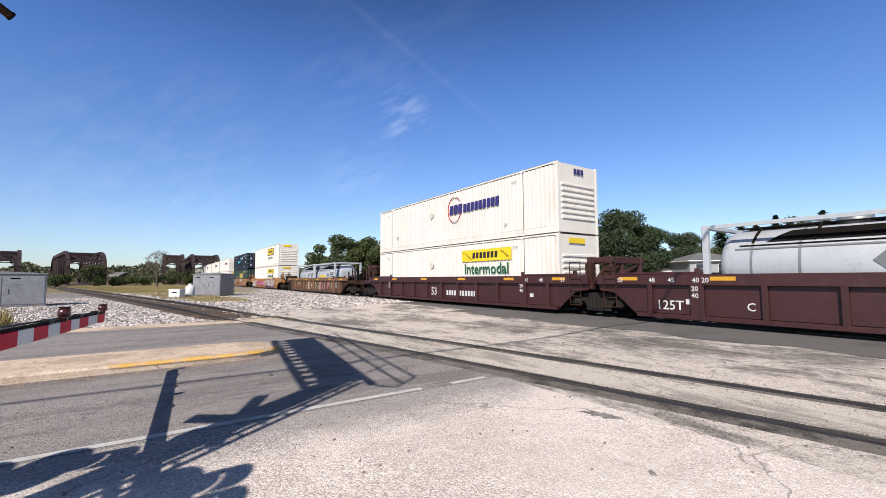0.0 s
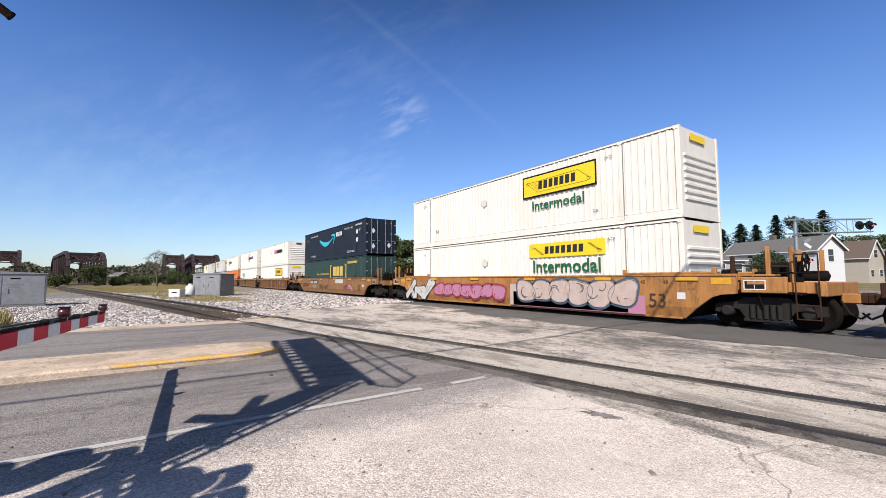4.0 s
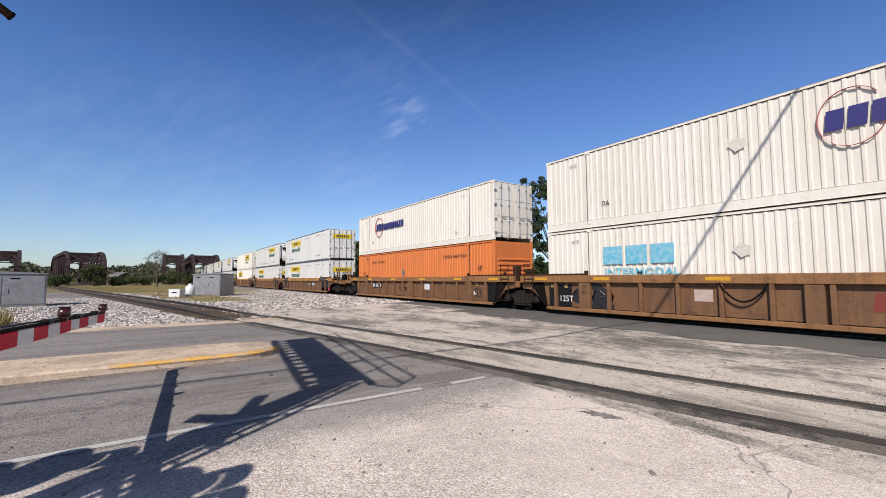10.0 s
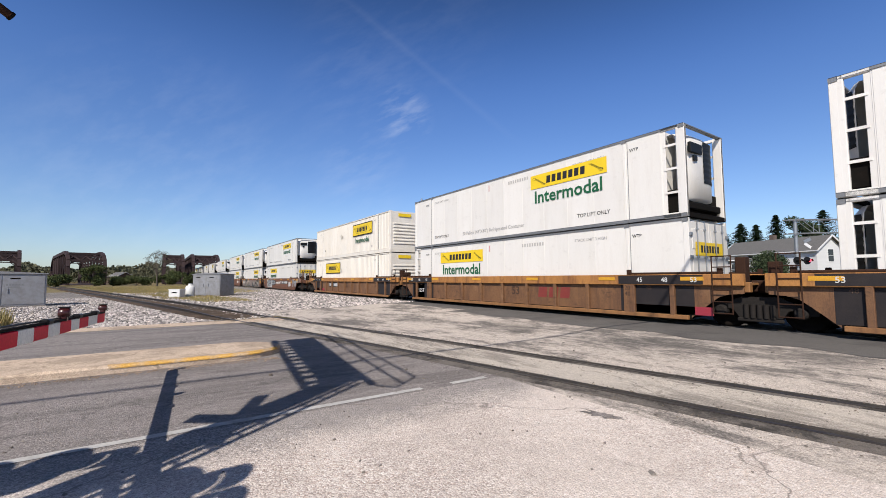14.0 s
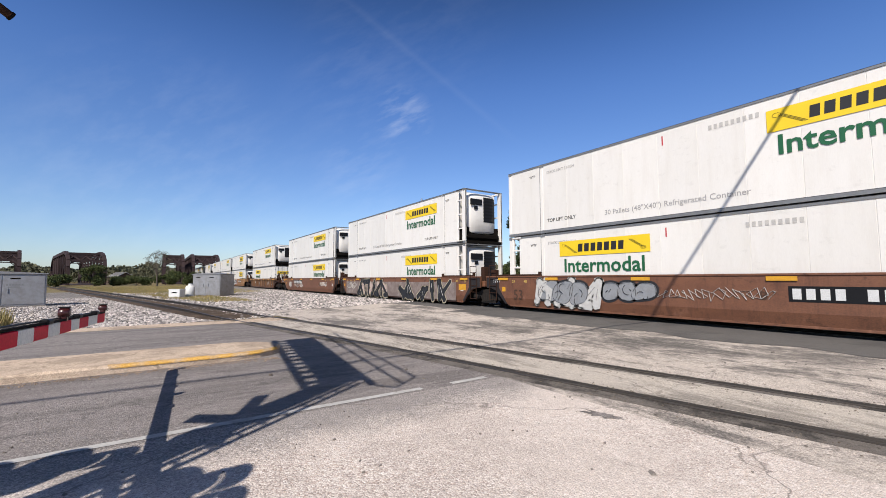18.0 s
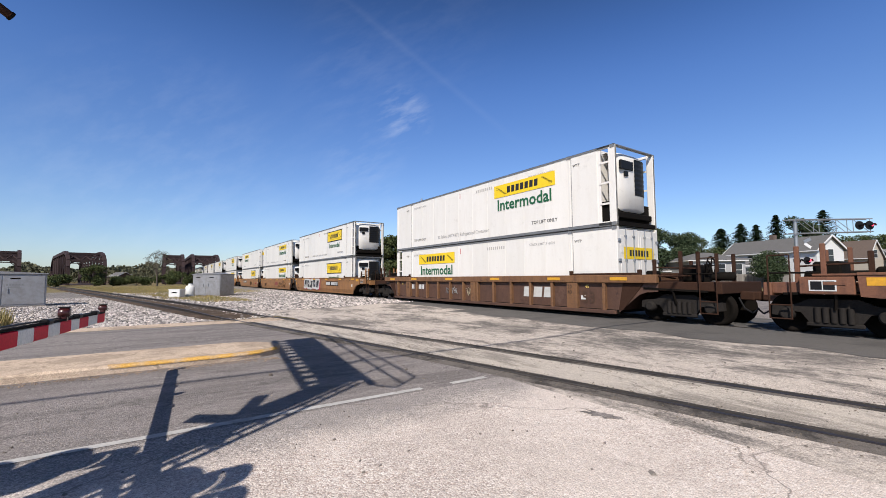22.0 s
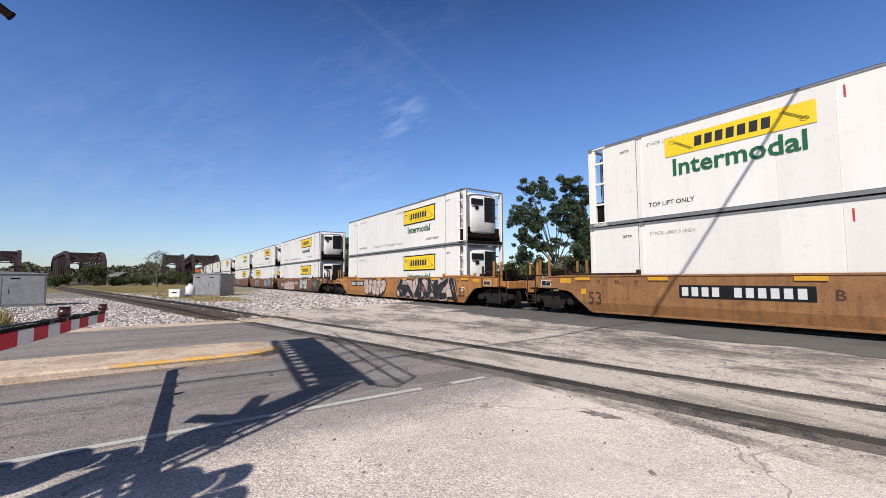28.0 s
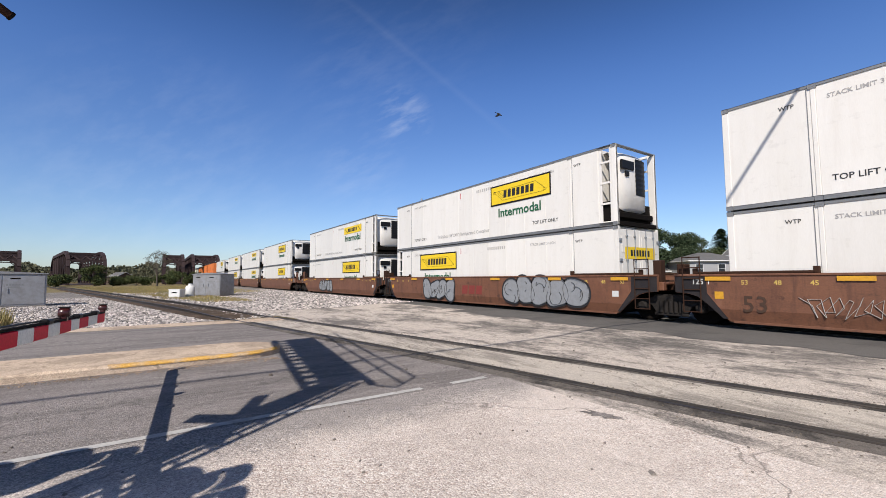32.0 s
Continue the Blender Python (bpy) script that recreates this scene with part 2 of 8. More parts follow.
# ---- mesh helpers ----
class Geo:
    """Collects boxes, bars, prisms and sheets into one mesh."""

    def __init__(self):
        self.v, self.f, self.smooth = [], [], []

    def add(self, verts, faces, smooth=False):
        o = len(self.v)
        self.v += [tuple(p) for p in verts]
        self.f += [tuple(i + o for i in f) for f in faces]
        self.smooth += [smooth] * len(faces)
        return self

    def box(self, x0, x1, y0, y1, z0, z1, bev=0.0):
        if bev <= 0:
            vs = [(x, y, z) for z in (z0, z1) for y in (y0, y1) for x in (x0, x1)]
            return self.add(vs, [(0, 2, 3, 1), (4, 5, 7, 6), (0, 1, 5, 4), (2, 6, 7, 3), (0, 4, 6, 2), (1, 3, 7, 5)])
        b = min(bev, abs(x1 - x0) / 2.01, abs(y1 - y0) / 2.01, abs(z1 - z0) / 2.01)
        lo, hi, vs = (x0, y0, z0), (x1, y1, z1), []
        for sz in (0, 1):
            for sy in (0, 1):
                for sx in (0, 1):
                    s = (sx, sy, sz)
                    for ax in range(3):
                        vs.append(tuple((lo[k] if not s[k] else hi[k]) + (0 if k == ax else (b if not s[k] else -b)) for k in range(3)))
        idx = lambda sx, sy, sz, ax: (sx + 2 * sy + 4 * sz) * 3 + ax
        fs = []
        for ax in range(3):
            u, w = (ax + 1) % 3, (ax + 2) % 3
            for s in (0, 1):
                ring = []
                for a, c in ((0, 0), (1, 0), (1, 1), (0, 1)):
                    q = [0, 0, 0]
                    q[ax], q[u], q[w] = s, a, c
                    ring.append(idx(*q, ax))
                fs.append(tuple(ring if s else ring[::-1]))
            for a in (0, 1):
                for c in (0, 1):
                    q0, q1 = [0, 0, 0], [0, 0, 0]
                    q0[ax], q0[u], q0[w] = 0, a, c
                    q1[ax], q1[u], q1[w] = 1, a, c
                    quad = (idx(*q0, u), idx(*q1, u), idx(*q1, w), idx(*q0, w))
                    fs.append(quad if (a + c) % 2 == 0 else quad[::-1])
        for sz in (0, 1):
            for sy in (0, 1):
                for sx in (0, 1):
                    tri = (idx(sx, sy, sz, 0), idx(sx, sy, sz, 1), idx(sx, sy, sz, 2))
                    fs.append(tri if (sx + sy + sz) % 2 else tri[::-1])
        return self.add(vs, fs)

    def bar(self, a, b, w, d=None, sides=4, up=(0, 0, 1), taper=1.0, smooth=None):
        """A straight bar from a to b: square (sides 4) or round."""
        a, b, d = Vector(a), Vector(b), d or w
        ax = (b - a).normalized()
        s = ax.cross(Vector(up))
        if s.length < 1e-4:
            s = ax.cross(Vector((1, 0, 0)))
        s.normalize()
        t = s.cross(ax)
        ring = []
        for k in range(sides):
            an = 2 * math.pi * (k + 0.5) / sides
            r = 0.7071 if sides == 4 else 0.5
            ring.append((math.cos(an) * r * w, math.sin(an) * r * d))
        vs = [a + s * p + t * q for p, q in ring] + [b + s * p * taper + t * q * taper for p, q in ring]
        fs = [(k, k + sides, (k + 1) % sides + sides, (k + 1) % sides) for k in range(sides)]
        self.add(vs, fs, sides > 6 if smooth is None else smooth)
        return self.add(vs, [tuple(range(sides)), tuple(range(2 * sides - 1, sides - 1, -1))])

    def prism(self, outline, y0, y1):
        """An outline in x and z, as thick as from y0 to y1."""
        n = len(outline)
        vs = [(x, y0, z) for x, z in outline] + [(x, y1, z) for x, z in outline]
        fs = [tuple(range(n)), tuple(range(2 * n - 1, n - 1, -1))] + [(k, k + n, (k + 1) % n + n, (k + 1) % n) for k in range(n)]
        return self.add(vs, fs)

    def lathe(self, rings, axis="x", sides=24, centre=(0, 0, 0)):
        """Rings of (place along the axis, radius)."""
        vs, fs = [], []
        for p, r in rings:
            for k in range(sides):
                a = 2 * math.pi * k / sides
                c, s = r * math.cos(a), r * math.sin(a)
                q = (p, c, s) if axis == "x" else (c, p, s) if axis == "y" else (c, s, p)
                vs.append(tuple(q[i] + centre[i] for i in range(3)))
        for j in range(len(rings) - 1):
            for k in range(sides):
                fs.append((j * sides + k, j * sides + (k + 1) % sides, (j + 1) * sides + (k + 1) % sides, (j + 1) * sides + k))
        self.add(vs, fs, True)
        n = len(vs)
        return self.add(vs, [tuple(range(sides)), tuple(range(n - 1, n - sides - 1, -1))])

    def mesh(self, name):
        me = bpy.data.meshes.new(name)
        me.from_pydata(self.v, [], self.f)
        me.polygons.foreach_set("use_smooth", self.smooth)
        bm = bmesh.new()
        bm.from_mesh(me)
        bmesh.ops.recalc_face_normals(bm, faces=bm.faces)
        bm.to_mesh(me)
        bm.free()
        me.update()
        return me


def part(name, data, material, parent=None, label="", at=None):
    """One mesh object; a shared mesh keeps its paint on the object."""
    me = data.mesh(name) if isinstance(data, Geo) else data
    ob = new(name, me)
    if not me.materials:
        me.materials.append(material)
    elif me.materials[0] != material:
        ob.material_slots[0].link = "OBJECT"
        ob.material_slots[0].material = material
    if parent:
        ob.parent = parent
    if at is not None:
        ob.matrix_basis = at
    return tagged(ob, label)


CACHE = {}


def shared(key, build):
    if key not in CACHE:
        CACHE[key] = build().mesh(key)
    return CACHE[key]


def words(text, size):
    """The outline of a line of text, its lower left corner at the origin, in x and z, facing -y."""
    key = ("text", text, size)
    if key not in CACHE:
        cu = bpy.data.curves.new("text", "FONT")
        cu.body, cu.size, cu.resolution_u, cu.offset = text, size, 2, size * (0.02 if text[0] == "I" else 0.004 if text[0] == "3" else 0.01)
        ob = bpy.data.objects.new("text", cu)
        scene.collection.objects.link(ob)
        me = bpy.data.meshes.new_from_object(ob.evaluated_get(bpy.context.evaluated_depsgraph_get()))
        bpy.data.objects.remove(ob)
        me.transform(Matrix.Rotation(math.pi / 2, 4, "X"))
        me.materials.clear()
        CACHE[key] = me
    return CACHE[key]


def letter(text, size, x, y, z, material, parent, width=None, name="lettering"):
    me = words(text, size)
    m = Matrix.Translation((x, y, z))
    if width:
        w = max(v.co.x for v in me.vertices)
        m = m @ Matrix.Diagonal((width / w, 1, 1, 1))
    return part(name, me, material, parent, at=m)


def bars(n, w, h, slant=0.0, weight=0.72):
    """A word drawn as plain upright blocks, one for each sign."""
    g = Geo()
    step = w / n
    for k in range(n):
        if n == 11 and k == 4:
            continue
        x = k * step
        g.add([(x, 0, 0), (x + step * weight, 0, 0), (x + step * weight + slant, 0, h), (x + slant, 0, h)], [(0, 1, 2, 3)])
    return g

# ---- the train ----
LEN, WID, HIG = 16.154, 2.591, 2.896
NEAR, YC, RAIL = -WID / 2, 14.385, 0.15
FLOOR, SEAM = 0.46, 3.383
RUN = [(0, -206.08), (4, -154.31), (8, -102.87), (12, -51.47), (16, 0.0), (20, 51.54), (24, 103.12), (28, 154.74), (32, 206.52)]
ROLLING = []


def rolls(thing, s, z):
    """A thing of the train, its middle at s along the train, z above the ground."""
    thing.matrix_basis = pose(s + RUN[0][1], YC, z)
    ROLLING.append((thing, s, z))
    return thing


def corrugated(x0, x1, z0, z1, y, out, pitch=0.24, depth=0.028):
    """A pressed steel sheet with trapezoid ribs, in the plane y, its ribs towards out."""
    g, xs = Geo(), []
    n = max(1, round((x1 - x0) / pitch))
    p = (x1 - x0) / n
    for k in range(n):
        a = x0 + k * p
        xs += [(a, 0), (a + p * 0.22, 0), (a + p * 0.34, depth), (a + p * 0.88, depth)]
    xs.append((x1, 0))
    vs = [(x, y - out * d, z) for z in (z0, z1) for x, d in xs]
    m = len(xs)
    return g.add(vs, [(k, k + 1, k + 1 + m, k + m) for k in range(m - 1)])


def side_ribbed(sign):
    return corrugated(-LEN / 2 + 0.16, LEN / 2 - 0.16, 0.27, HIG - 0.10, sign * (WID / 2 - 0.004), sign)


def wall_panel(w):
    return Geo().box(0.006, w - 0.006, NEAR + 0.012, NEAR + 0.05, 0.10, HIG - 0.07, 0.004)


def side_flat(x0, x1):
    """The core of an insulated wall, behind its panels."""
    return Geo().box(x0, x1, NEAR + 0.02, NEAR + 0.06, 0.10, HIG - 0.07)


def flat_far(x0, x1):
    return Geo().box(x0, x1, -NEAR - 0.06, -NEAR - 0.012, 0.10, HIG - 0.07)


def post(x, y, w=0.16):
    return Geo().box(x - w / 2, x + w / 2, y - 0.06, y + 0.06, 0.0, HIG, 0.012)


def casting(x, z, s):
    return Geo().box(x - 0.085, x + 0.085, s * (WID / 2 - 0.09), s * (WID / 2 + 0.008), z - 0.06, z + 0.06, 0.012)


def rail_bar(z0, z1, s):
    return Geo().box(-LEN / 2 + 0.1, LEN / 2 - 0.1, s * (WID / 2 - 0.08), s * WID / 2, z0, z1, 0.01)


def roof(x0, x1):
    g = Geo()
    g.box(x0, x1, NEAR + 0.03, -NEAR - 0.03, HIG - 0.06, HIG - 0.03)
    n = 36
    for k in range(n):
        x = x0 + (k + 0.5) * (x1 - x0) / n
        g.box(x - 0.06, x + 0.06, NEAR + 0.1, -NEAR - 0.1, HIG - 0.03, HIG - 0.012)
    return g


def nose(x, out):
    """A blind end wall, one sheet pressed in deep level ribs."""
    prof = [(0.02, 0), (0.5, 0)]
    for k in range(7):
        z = 0.55 + k * 0.23
        prof += [(z, 0), (z + 0.03, 1), (z + 0.10, 1), (z + 0.13, 0)]
    prof += [(2.3, 0), (HIG - 0.04, 0)]
    cols = [(NEAR + 0.06, 0), (NEAR + 0.22, 0), (NEAR + 0.27, 1), (-NEAR - 0.27, 1), (-NEAR - 0.22, 0), (-NEAR - 0.06, 0)]
    vs = [(x + out * 0.05 * d * e, y, z) for z, d in prof for y, e in cols]
    m = len(cols)
    return Geo().add(vs, [(r * m + c, r * m + c + 1, (r + 1) * m + c + 1, (r + 1) * m + c) for r in range(len(prof) - 1) for c in range(m - 1)])


def leaf(y0, y1):
    g = Geo()
    g.box(-0.03, 0.02, y0 + 0.01, y1 - 0.01, 0.12, HIG - 0.1, 0.01)
    for k in range(3):
        z = 0.35 + k * 0.8
        g.box(0.018, 0.034, y0 + 0.12, y1 - 0.12, z, z + 0.62, 0.012)
    return g


def lock_rod(y):
    g = Geo().bar((0.065, y, 0.12), (0.065, y, HIG - 0.1), 0.034, sides=8)
    for z in (0.2, 0.9, 1.7, 2.55):
        g.box(0.02, 0.085, y - 0.05, y + 0.05, z - 0.03, z + 0.03, 0.006)
    g.bar((0.08, y, 1.15), (0.08, y + 0.3, 1.1), 0.03)
    return g


def hinge():
    return Geo().box(0.0, 0.05, -0.07, 0.07, -0.05, 0.05, 0.008)


def doors(box, paint, sign):
    for s in (-1, 1):
        d = part("door", shared("leaf%d" % s, lambda: leaf(min(0, s * WID / 2 * 0.95), max(0, s * WID / 2 * 0.95))), paint, box, at=pose(LEN / 2 - 0.02, 0, 0))
        for y in (0.35, 0.85):
            part("lock_rod", shared("rod%g" % (s * y), lambda: lock_rod(s * y)), GALV, d, "galvanised lock rod")
    for y in (NEAR + 0.09, -NEAR - 0.09):
        for z in (0.35, 1.0, 1.7, 2.4):
            part("hinge", shared("hinge", hinge), GALV, box, at=pose(LEN / 2, y, z))
    if sign:
        face = part("door_sign", shared("doorsign", lambda: Geo().box(0, 0.006, -0.95, 0.95, 0, 0.42)), YELLOW, box, "yellow sign panel", at=pose(LEN / 2 + 0.02, 0, 1.75 if sign == 1 else 2.0))
        g = Geo()
        for k in range(7):
            g.box(0, 0.004, -0.62 + k * 0.18, -0.62 + k * 0.18 + 0.12, 0.1, 0.32)
        part("sign_mark", shared("doorsignbars", lambda: g), INKK, face, at=pose(0.008, 0, 0))


def chill_unit(box, turn):
    """The cooling machine in its open end frame, at the head or turned round to the tail."""
    end = pose(0, 0, 0, 0, 0, turn)
    x0, x1 = LEN / 2 - 0.72, LEN / 2
    part("bulkhead", shared("bulkhead", lambda: Geo().box(x0 - 0.05, x0, NEAR + 0.02, -NEAR - 0.02, 0.1, HIG - 0.06)), REEF, box, at=end)
    for s in (-1, 1):
        part("end_post", shared("endpost%d" % s, lambda: Geo().box(x1 - 0.27, x1, *sorted((s * (WID / 2 - 0.12), s * WID / 2)), 0, HIG, 0.02)), REEF, box, at=end)
        part("frame_rail", shared("framerail%d" % s, lambda: Geo().box(x0, x1 - 0.2, *sorted((s * (WID / 2 - 0.1), s * WID / 2)), HIG - 0.1, HIG, 0.012).box(x0, x1 - 0.2, *sorted((s * (WID / 2 - 0.12), s * WID / 2)), 0, 0.16, 0.012)), REEF, box, at=end)
        part("side_panel", shared("endside%d" % s, lambda: Geo().box(x0 - 0.01, x0 + 0.12, *sorted((s * (WID / 2 - 0.07), s * (WID / 2 - 0.03))), 0.16, HIG - 0.1, 0.006)), REEF, box, at=end)
        for z in (0.8, 1.55, 2.3):
            part("rung", shared("rung%d" % s, lambda: Geo().box(x0 + 0.06, x1 - 0.2, *sorted((s * (WID / 2 - 0.05), s * (WID / 2 - 0.01))), -0.035, 0.035)), REEF, box, at=end @ pose(0, 0, z))
    part("frame_rail", shared("headrail", lambda: Geo().box(x1 - 0.14, x1, NEAR, -NEAR, HIG - 0.06, HIG, 0.012)), GREYRAIL, box, at=end)
    part("frame_rail", shared("footrail", lambda: Geo().box(x1 - 0.14, x1, NEAR, -NEAR, 0, 0.15, 0.012)), IRON, box, at=end)

    def bulge(y):
        return x0 + 0.14 + 0.50 * (1 - abs(y / 1.12) ** 3.2) ** 0.6

    def cowl():
        g, n = Geo(), 14
        prof = [(bulge(y), y) for y in [-1.05 + 2.1 * k / n for k in range(n + 1)]]
        zs, sc = [0.56, 0.66, 1.5, 2.3, 2.55, 2.72], [0.8, 1.0, 1.0, 1.0, 0.95, 0.72]
        vs = [(x0 + (x - x0) * c, y * (0.92 + 0.08 * c), z) for z, c in zip(zs, sc) for x, y in prof]
        m = n + 1
        g.add(vs, [(j * m + k, j * m + k + 1, (j + 1) * m + k + 1, (j + 1) * m + k) for j in range(len(zs) - 1) for k in range(n)], True)
        k5 = (len(zs) - 1) * m
        return g.add(vs[k5:] + [(x0, 0.95, 2.72), (x0, -0.95, 2.72)], [tuple(range(m + 2))])

    part("machine_case", shared("machinecase", lambda: Geo().box(x0 + 0.02, x0 + 0.5, NEAR + 0.1, -NEAR - 0.1, 0.18, 0.9, 0.03)), IRON, box, "black machinery case", at=end)
    unit = part("cooling_unit", shared("cowl", cowl), REEF, box, "white rounded cooling unit", at=end)

    def grille():
        g, n = Geo(), 8
        pts = [(bulge(y) + 0.012, y) for y in [0.0 + 1.04 * k / n for k in range(n + 1)]]
        zs = [1.18 + 0.09 * k for k in range(16)]
        m = n + 1
        vs = [(x + (0.012 if r % 2 else 0.0), y, z) for r, z in enumerate(zs) for x, y in pts]
        return g.add(vs, [(r * m + k, r * m + k + 1, (r + 1) * m + k + 1, (r + 1) * m + k) for r in range(len(zs) - 1) for k in range(n)])

    part("grille", shared("grille", grille), BLACK, unit, "black curved intake grille")
    part("vent", shared("vent", lambda: Geo().box(bulge(-0.5) - 0.02, bulge(-0.5) + 0.07, -0.86, -0.1, 2.08, 2.40, 0.01)), BLACK, unit)
    part("vent", shared("vent2", lambda: Geo().box(bulge(-0.5) + 0.0, bulge(-0.5) + 0.06, -0.62, -0.4, 1.84, 2.02, 0.01)), BLACK, unit)
    part("drip_tray", shared("tray", lambda: Geo().box(x0 + 0.05, x1 - 0.06, -1.1, 1.1, 0.28, 0.50, 0.03)), IRON, unit, "black machinery tray under the unit")


def yellow_flat(box, u, word=True):
    """Long flat yellow sign with a slanted ribbon and a green word below."""
    x, y = u - LEN / 2, NEAR - (0.03 if box.get("ribbed") else 0.005)
    p = part("logo_panel", shared("logoflat", lambda: Geo().box(0, 3.68, -0.003, 0.003, 0, 0.58)), YELLOW, box, "yellow logo panel", at=pose(x, y, 1.93))
    part("word_mark", shared("logobars7", lambda: bars(7, 1.95, 0.30, 0.02)), INKK, p, "black bars", at=pose(0.87, -0.006, 0.14))
    rib = Geo()
    for a, b in (((0.25, 0.42), (0.75, 0.1)), ((2.95, 0.46), (3.45, 0.14))):
        for k in range(3):
            rib.bar((a[0] + k * 0.05, -0.005, a[1]), (b[0] + k * 0.05, -0.005, b[1]), 0.018, 0.004)
    for cx, cz in ((0.22, 0.42), (3.45, 0.16)):
        for k in range(10):
            a, b = 2 * math.pi * k / 10, 2 * math.pi * (k + 1) / 10
            rib.bar((cx + 0.09 * math.cos(a), -0.005, cz + 0.06 * math.sin(a)), (cx + 0.09 * math.cos(b), -0.005, cz + 0.06 * math.sin(b)), 0.014, 0.004)
    part("logo_ribbon", shared("logoribbon", lambda: rib), INKK, p)
    if word:
        letter("Intermodal", 0.72, x + 0.18, y - 0.002, 1.32, INKG, box, 3.3)


def yellow_boxed(box, u, word=True):
    """Yellow sign in a black border, with a folded ribbon and a word below."""
    x, y = u - LEN / 2, NEAR - (0.03 if box.get("ribbed") else 0.005)
    p = part("logo_border", shared("logoborder", lambda: Geo().box(0, 3.72, -0.003, 0.003, 0, 0.95)), BLACK, box, "black sign border", at=pose(x, y, 1.57))
    part("logo_panel", shared("logoboxed", lambda: Geo().box(0.07, 3.65, -0.008, -0.002, 0.07, 0.88)), YELLOW, p, "yellow logo panel")
    part("word_mark", shared("logobars7b", lambda: bars(7, 1.95, 0.34, 0.02)), INKK, p, "black bars", at=pose(0.9, -0.011, 0.3))
    rib = Geo()
    pts = [(0.25, 0.66), (0.95, 0.66), (2.9, 0.72), (3.35, 0.38), (3.45, 0.26), (3.3, 0.22), (1.0, 0.2), (0.85, 0.2), (0.3, 0.62), (0.25, 0.66)]
    for a, b in zip(pts, pts[1:]):
        rib.bar((a[0], -0.01, a[1]), (b[0], -0.01, b[1]), 0.02, 0.004)
    for k in range(4):
        rib.bar((0.45 + k * 0.09, -0.01, 0.62), (0.92, -0.01, 0.24 + 0.06 * k), 0.01, 0.004)
    for cx, cz in ((0.3, 0.62), (3.4, 0.3)):
        for k in range(10):
            a, b = 2 * math.pi * k / 10, 2 * math.pi * (k + 1) / 10
            rib.bar((cx + 0.09 * math.cos(a), -0.01, cz + 0.06 * math.sin(a)), (cx + 0.09 * math.cos(b), -0.01, cz + 0.06 * math.sin(b)), 0.016, 0.004)
    part("logo_ribbon", shared("logoribbonb", lambda: rib), INKK, p)
    if word:
        letter("Intermodal", 0.56, x + 0.5, y - 0.002, 1.02, INKG, box, 2.66)


def ring_logo(box, u):
    """A broken ring and a word of nine signs, in red and navy."""
    x, y = u - LEN / 2, NEAR - 0.03
    g = Geo()
    for k in range(36):
        a, b = 2 * math.pi * k / 36, 2 * math.pi * (k + 1) / 36
        if -0.35 < math.sin(a) < 0.5 and math.cos(a) > 0.3:
            continue
        g.bar((0.6 + 0.6 * math.cos(a), 0, 0.36 + 0.68 * math.sin(a)), (0.6 + 0.6 * math.cos(b), 0, 0.36 + 0.68 * math.sin(b)), 0.06, 0.004)
    part("logo_ring", shared("ringlogo", lambda: g), INKR, box, "red ring emblem", at=pose(x, y, 1.5))

    def sign():
        s = bars(3, 1.2, 0.50, 0.05, 0.84)
        for k in range(9):
            xx = 1.24 + k * 0.315
            s.add([(xx, 0, 0), (xx + 0.26, 0, 0), (xx + 0.3, 0, 0.44), (xx + 0.04, 0, 0.44)], [(0, 1, 2, 3)])
        return s
    part("word_mark", shared("ringbars", sign), INKB, box, "navy bars", at=pose(x + 0.12, y - 0.003, 1.6))


def stencil(box, text, size, u, z, ink=INKK, width=None):
    letter(text, size, u - LEN / 2, NEAR - 0.0285 if box.get("ribbed") else NEAR + 0.004, z, ink, box, width)


def code_bars(box, u, z, ink, n=9, w=1.3, h=0.14):
    part("code_mark", shared("code%d_%g" % (n, w), lambda: bars(n, w, h, 0.0, 0.6)), ink, box, at=pose(u - LEN / 2, NEAR - (0.0285 if box.get("ribbed") else -0.004), z))


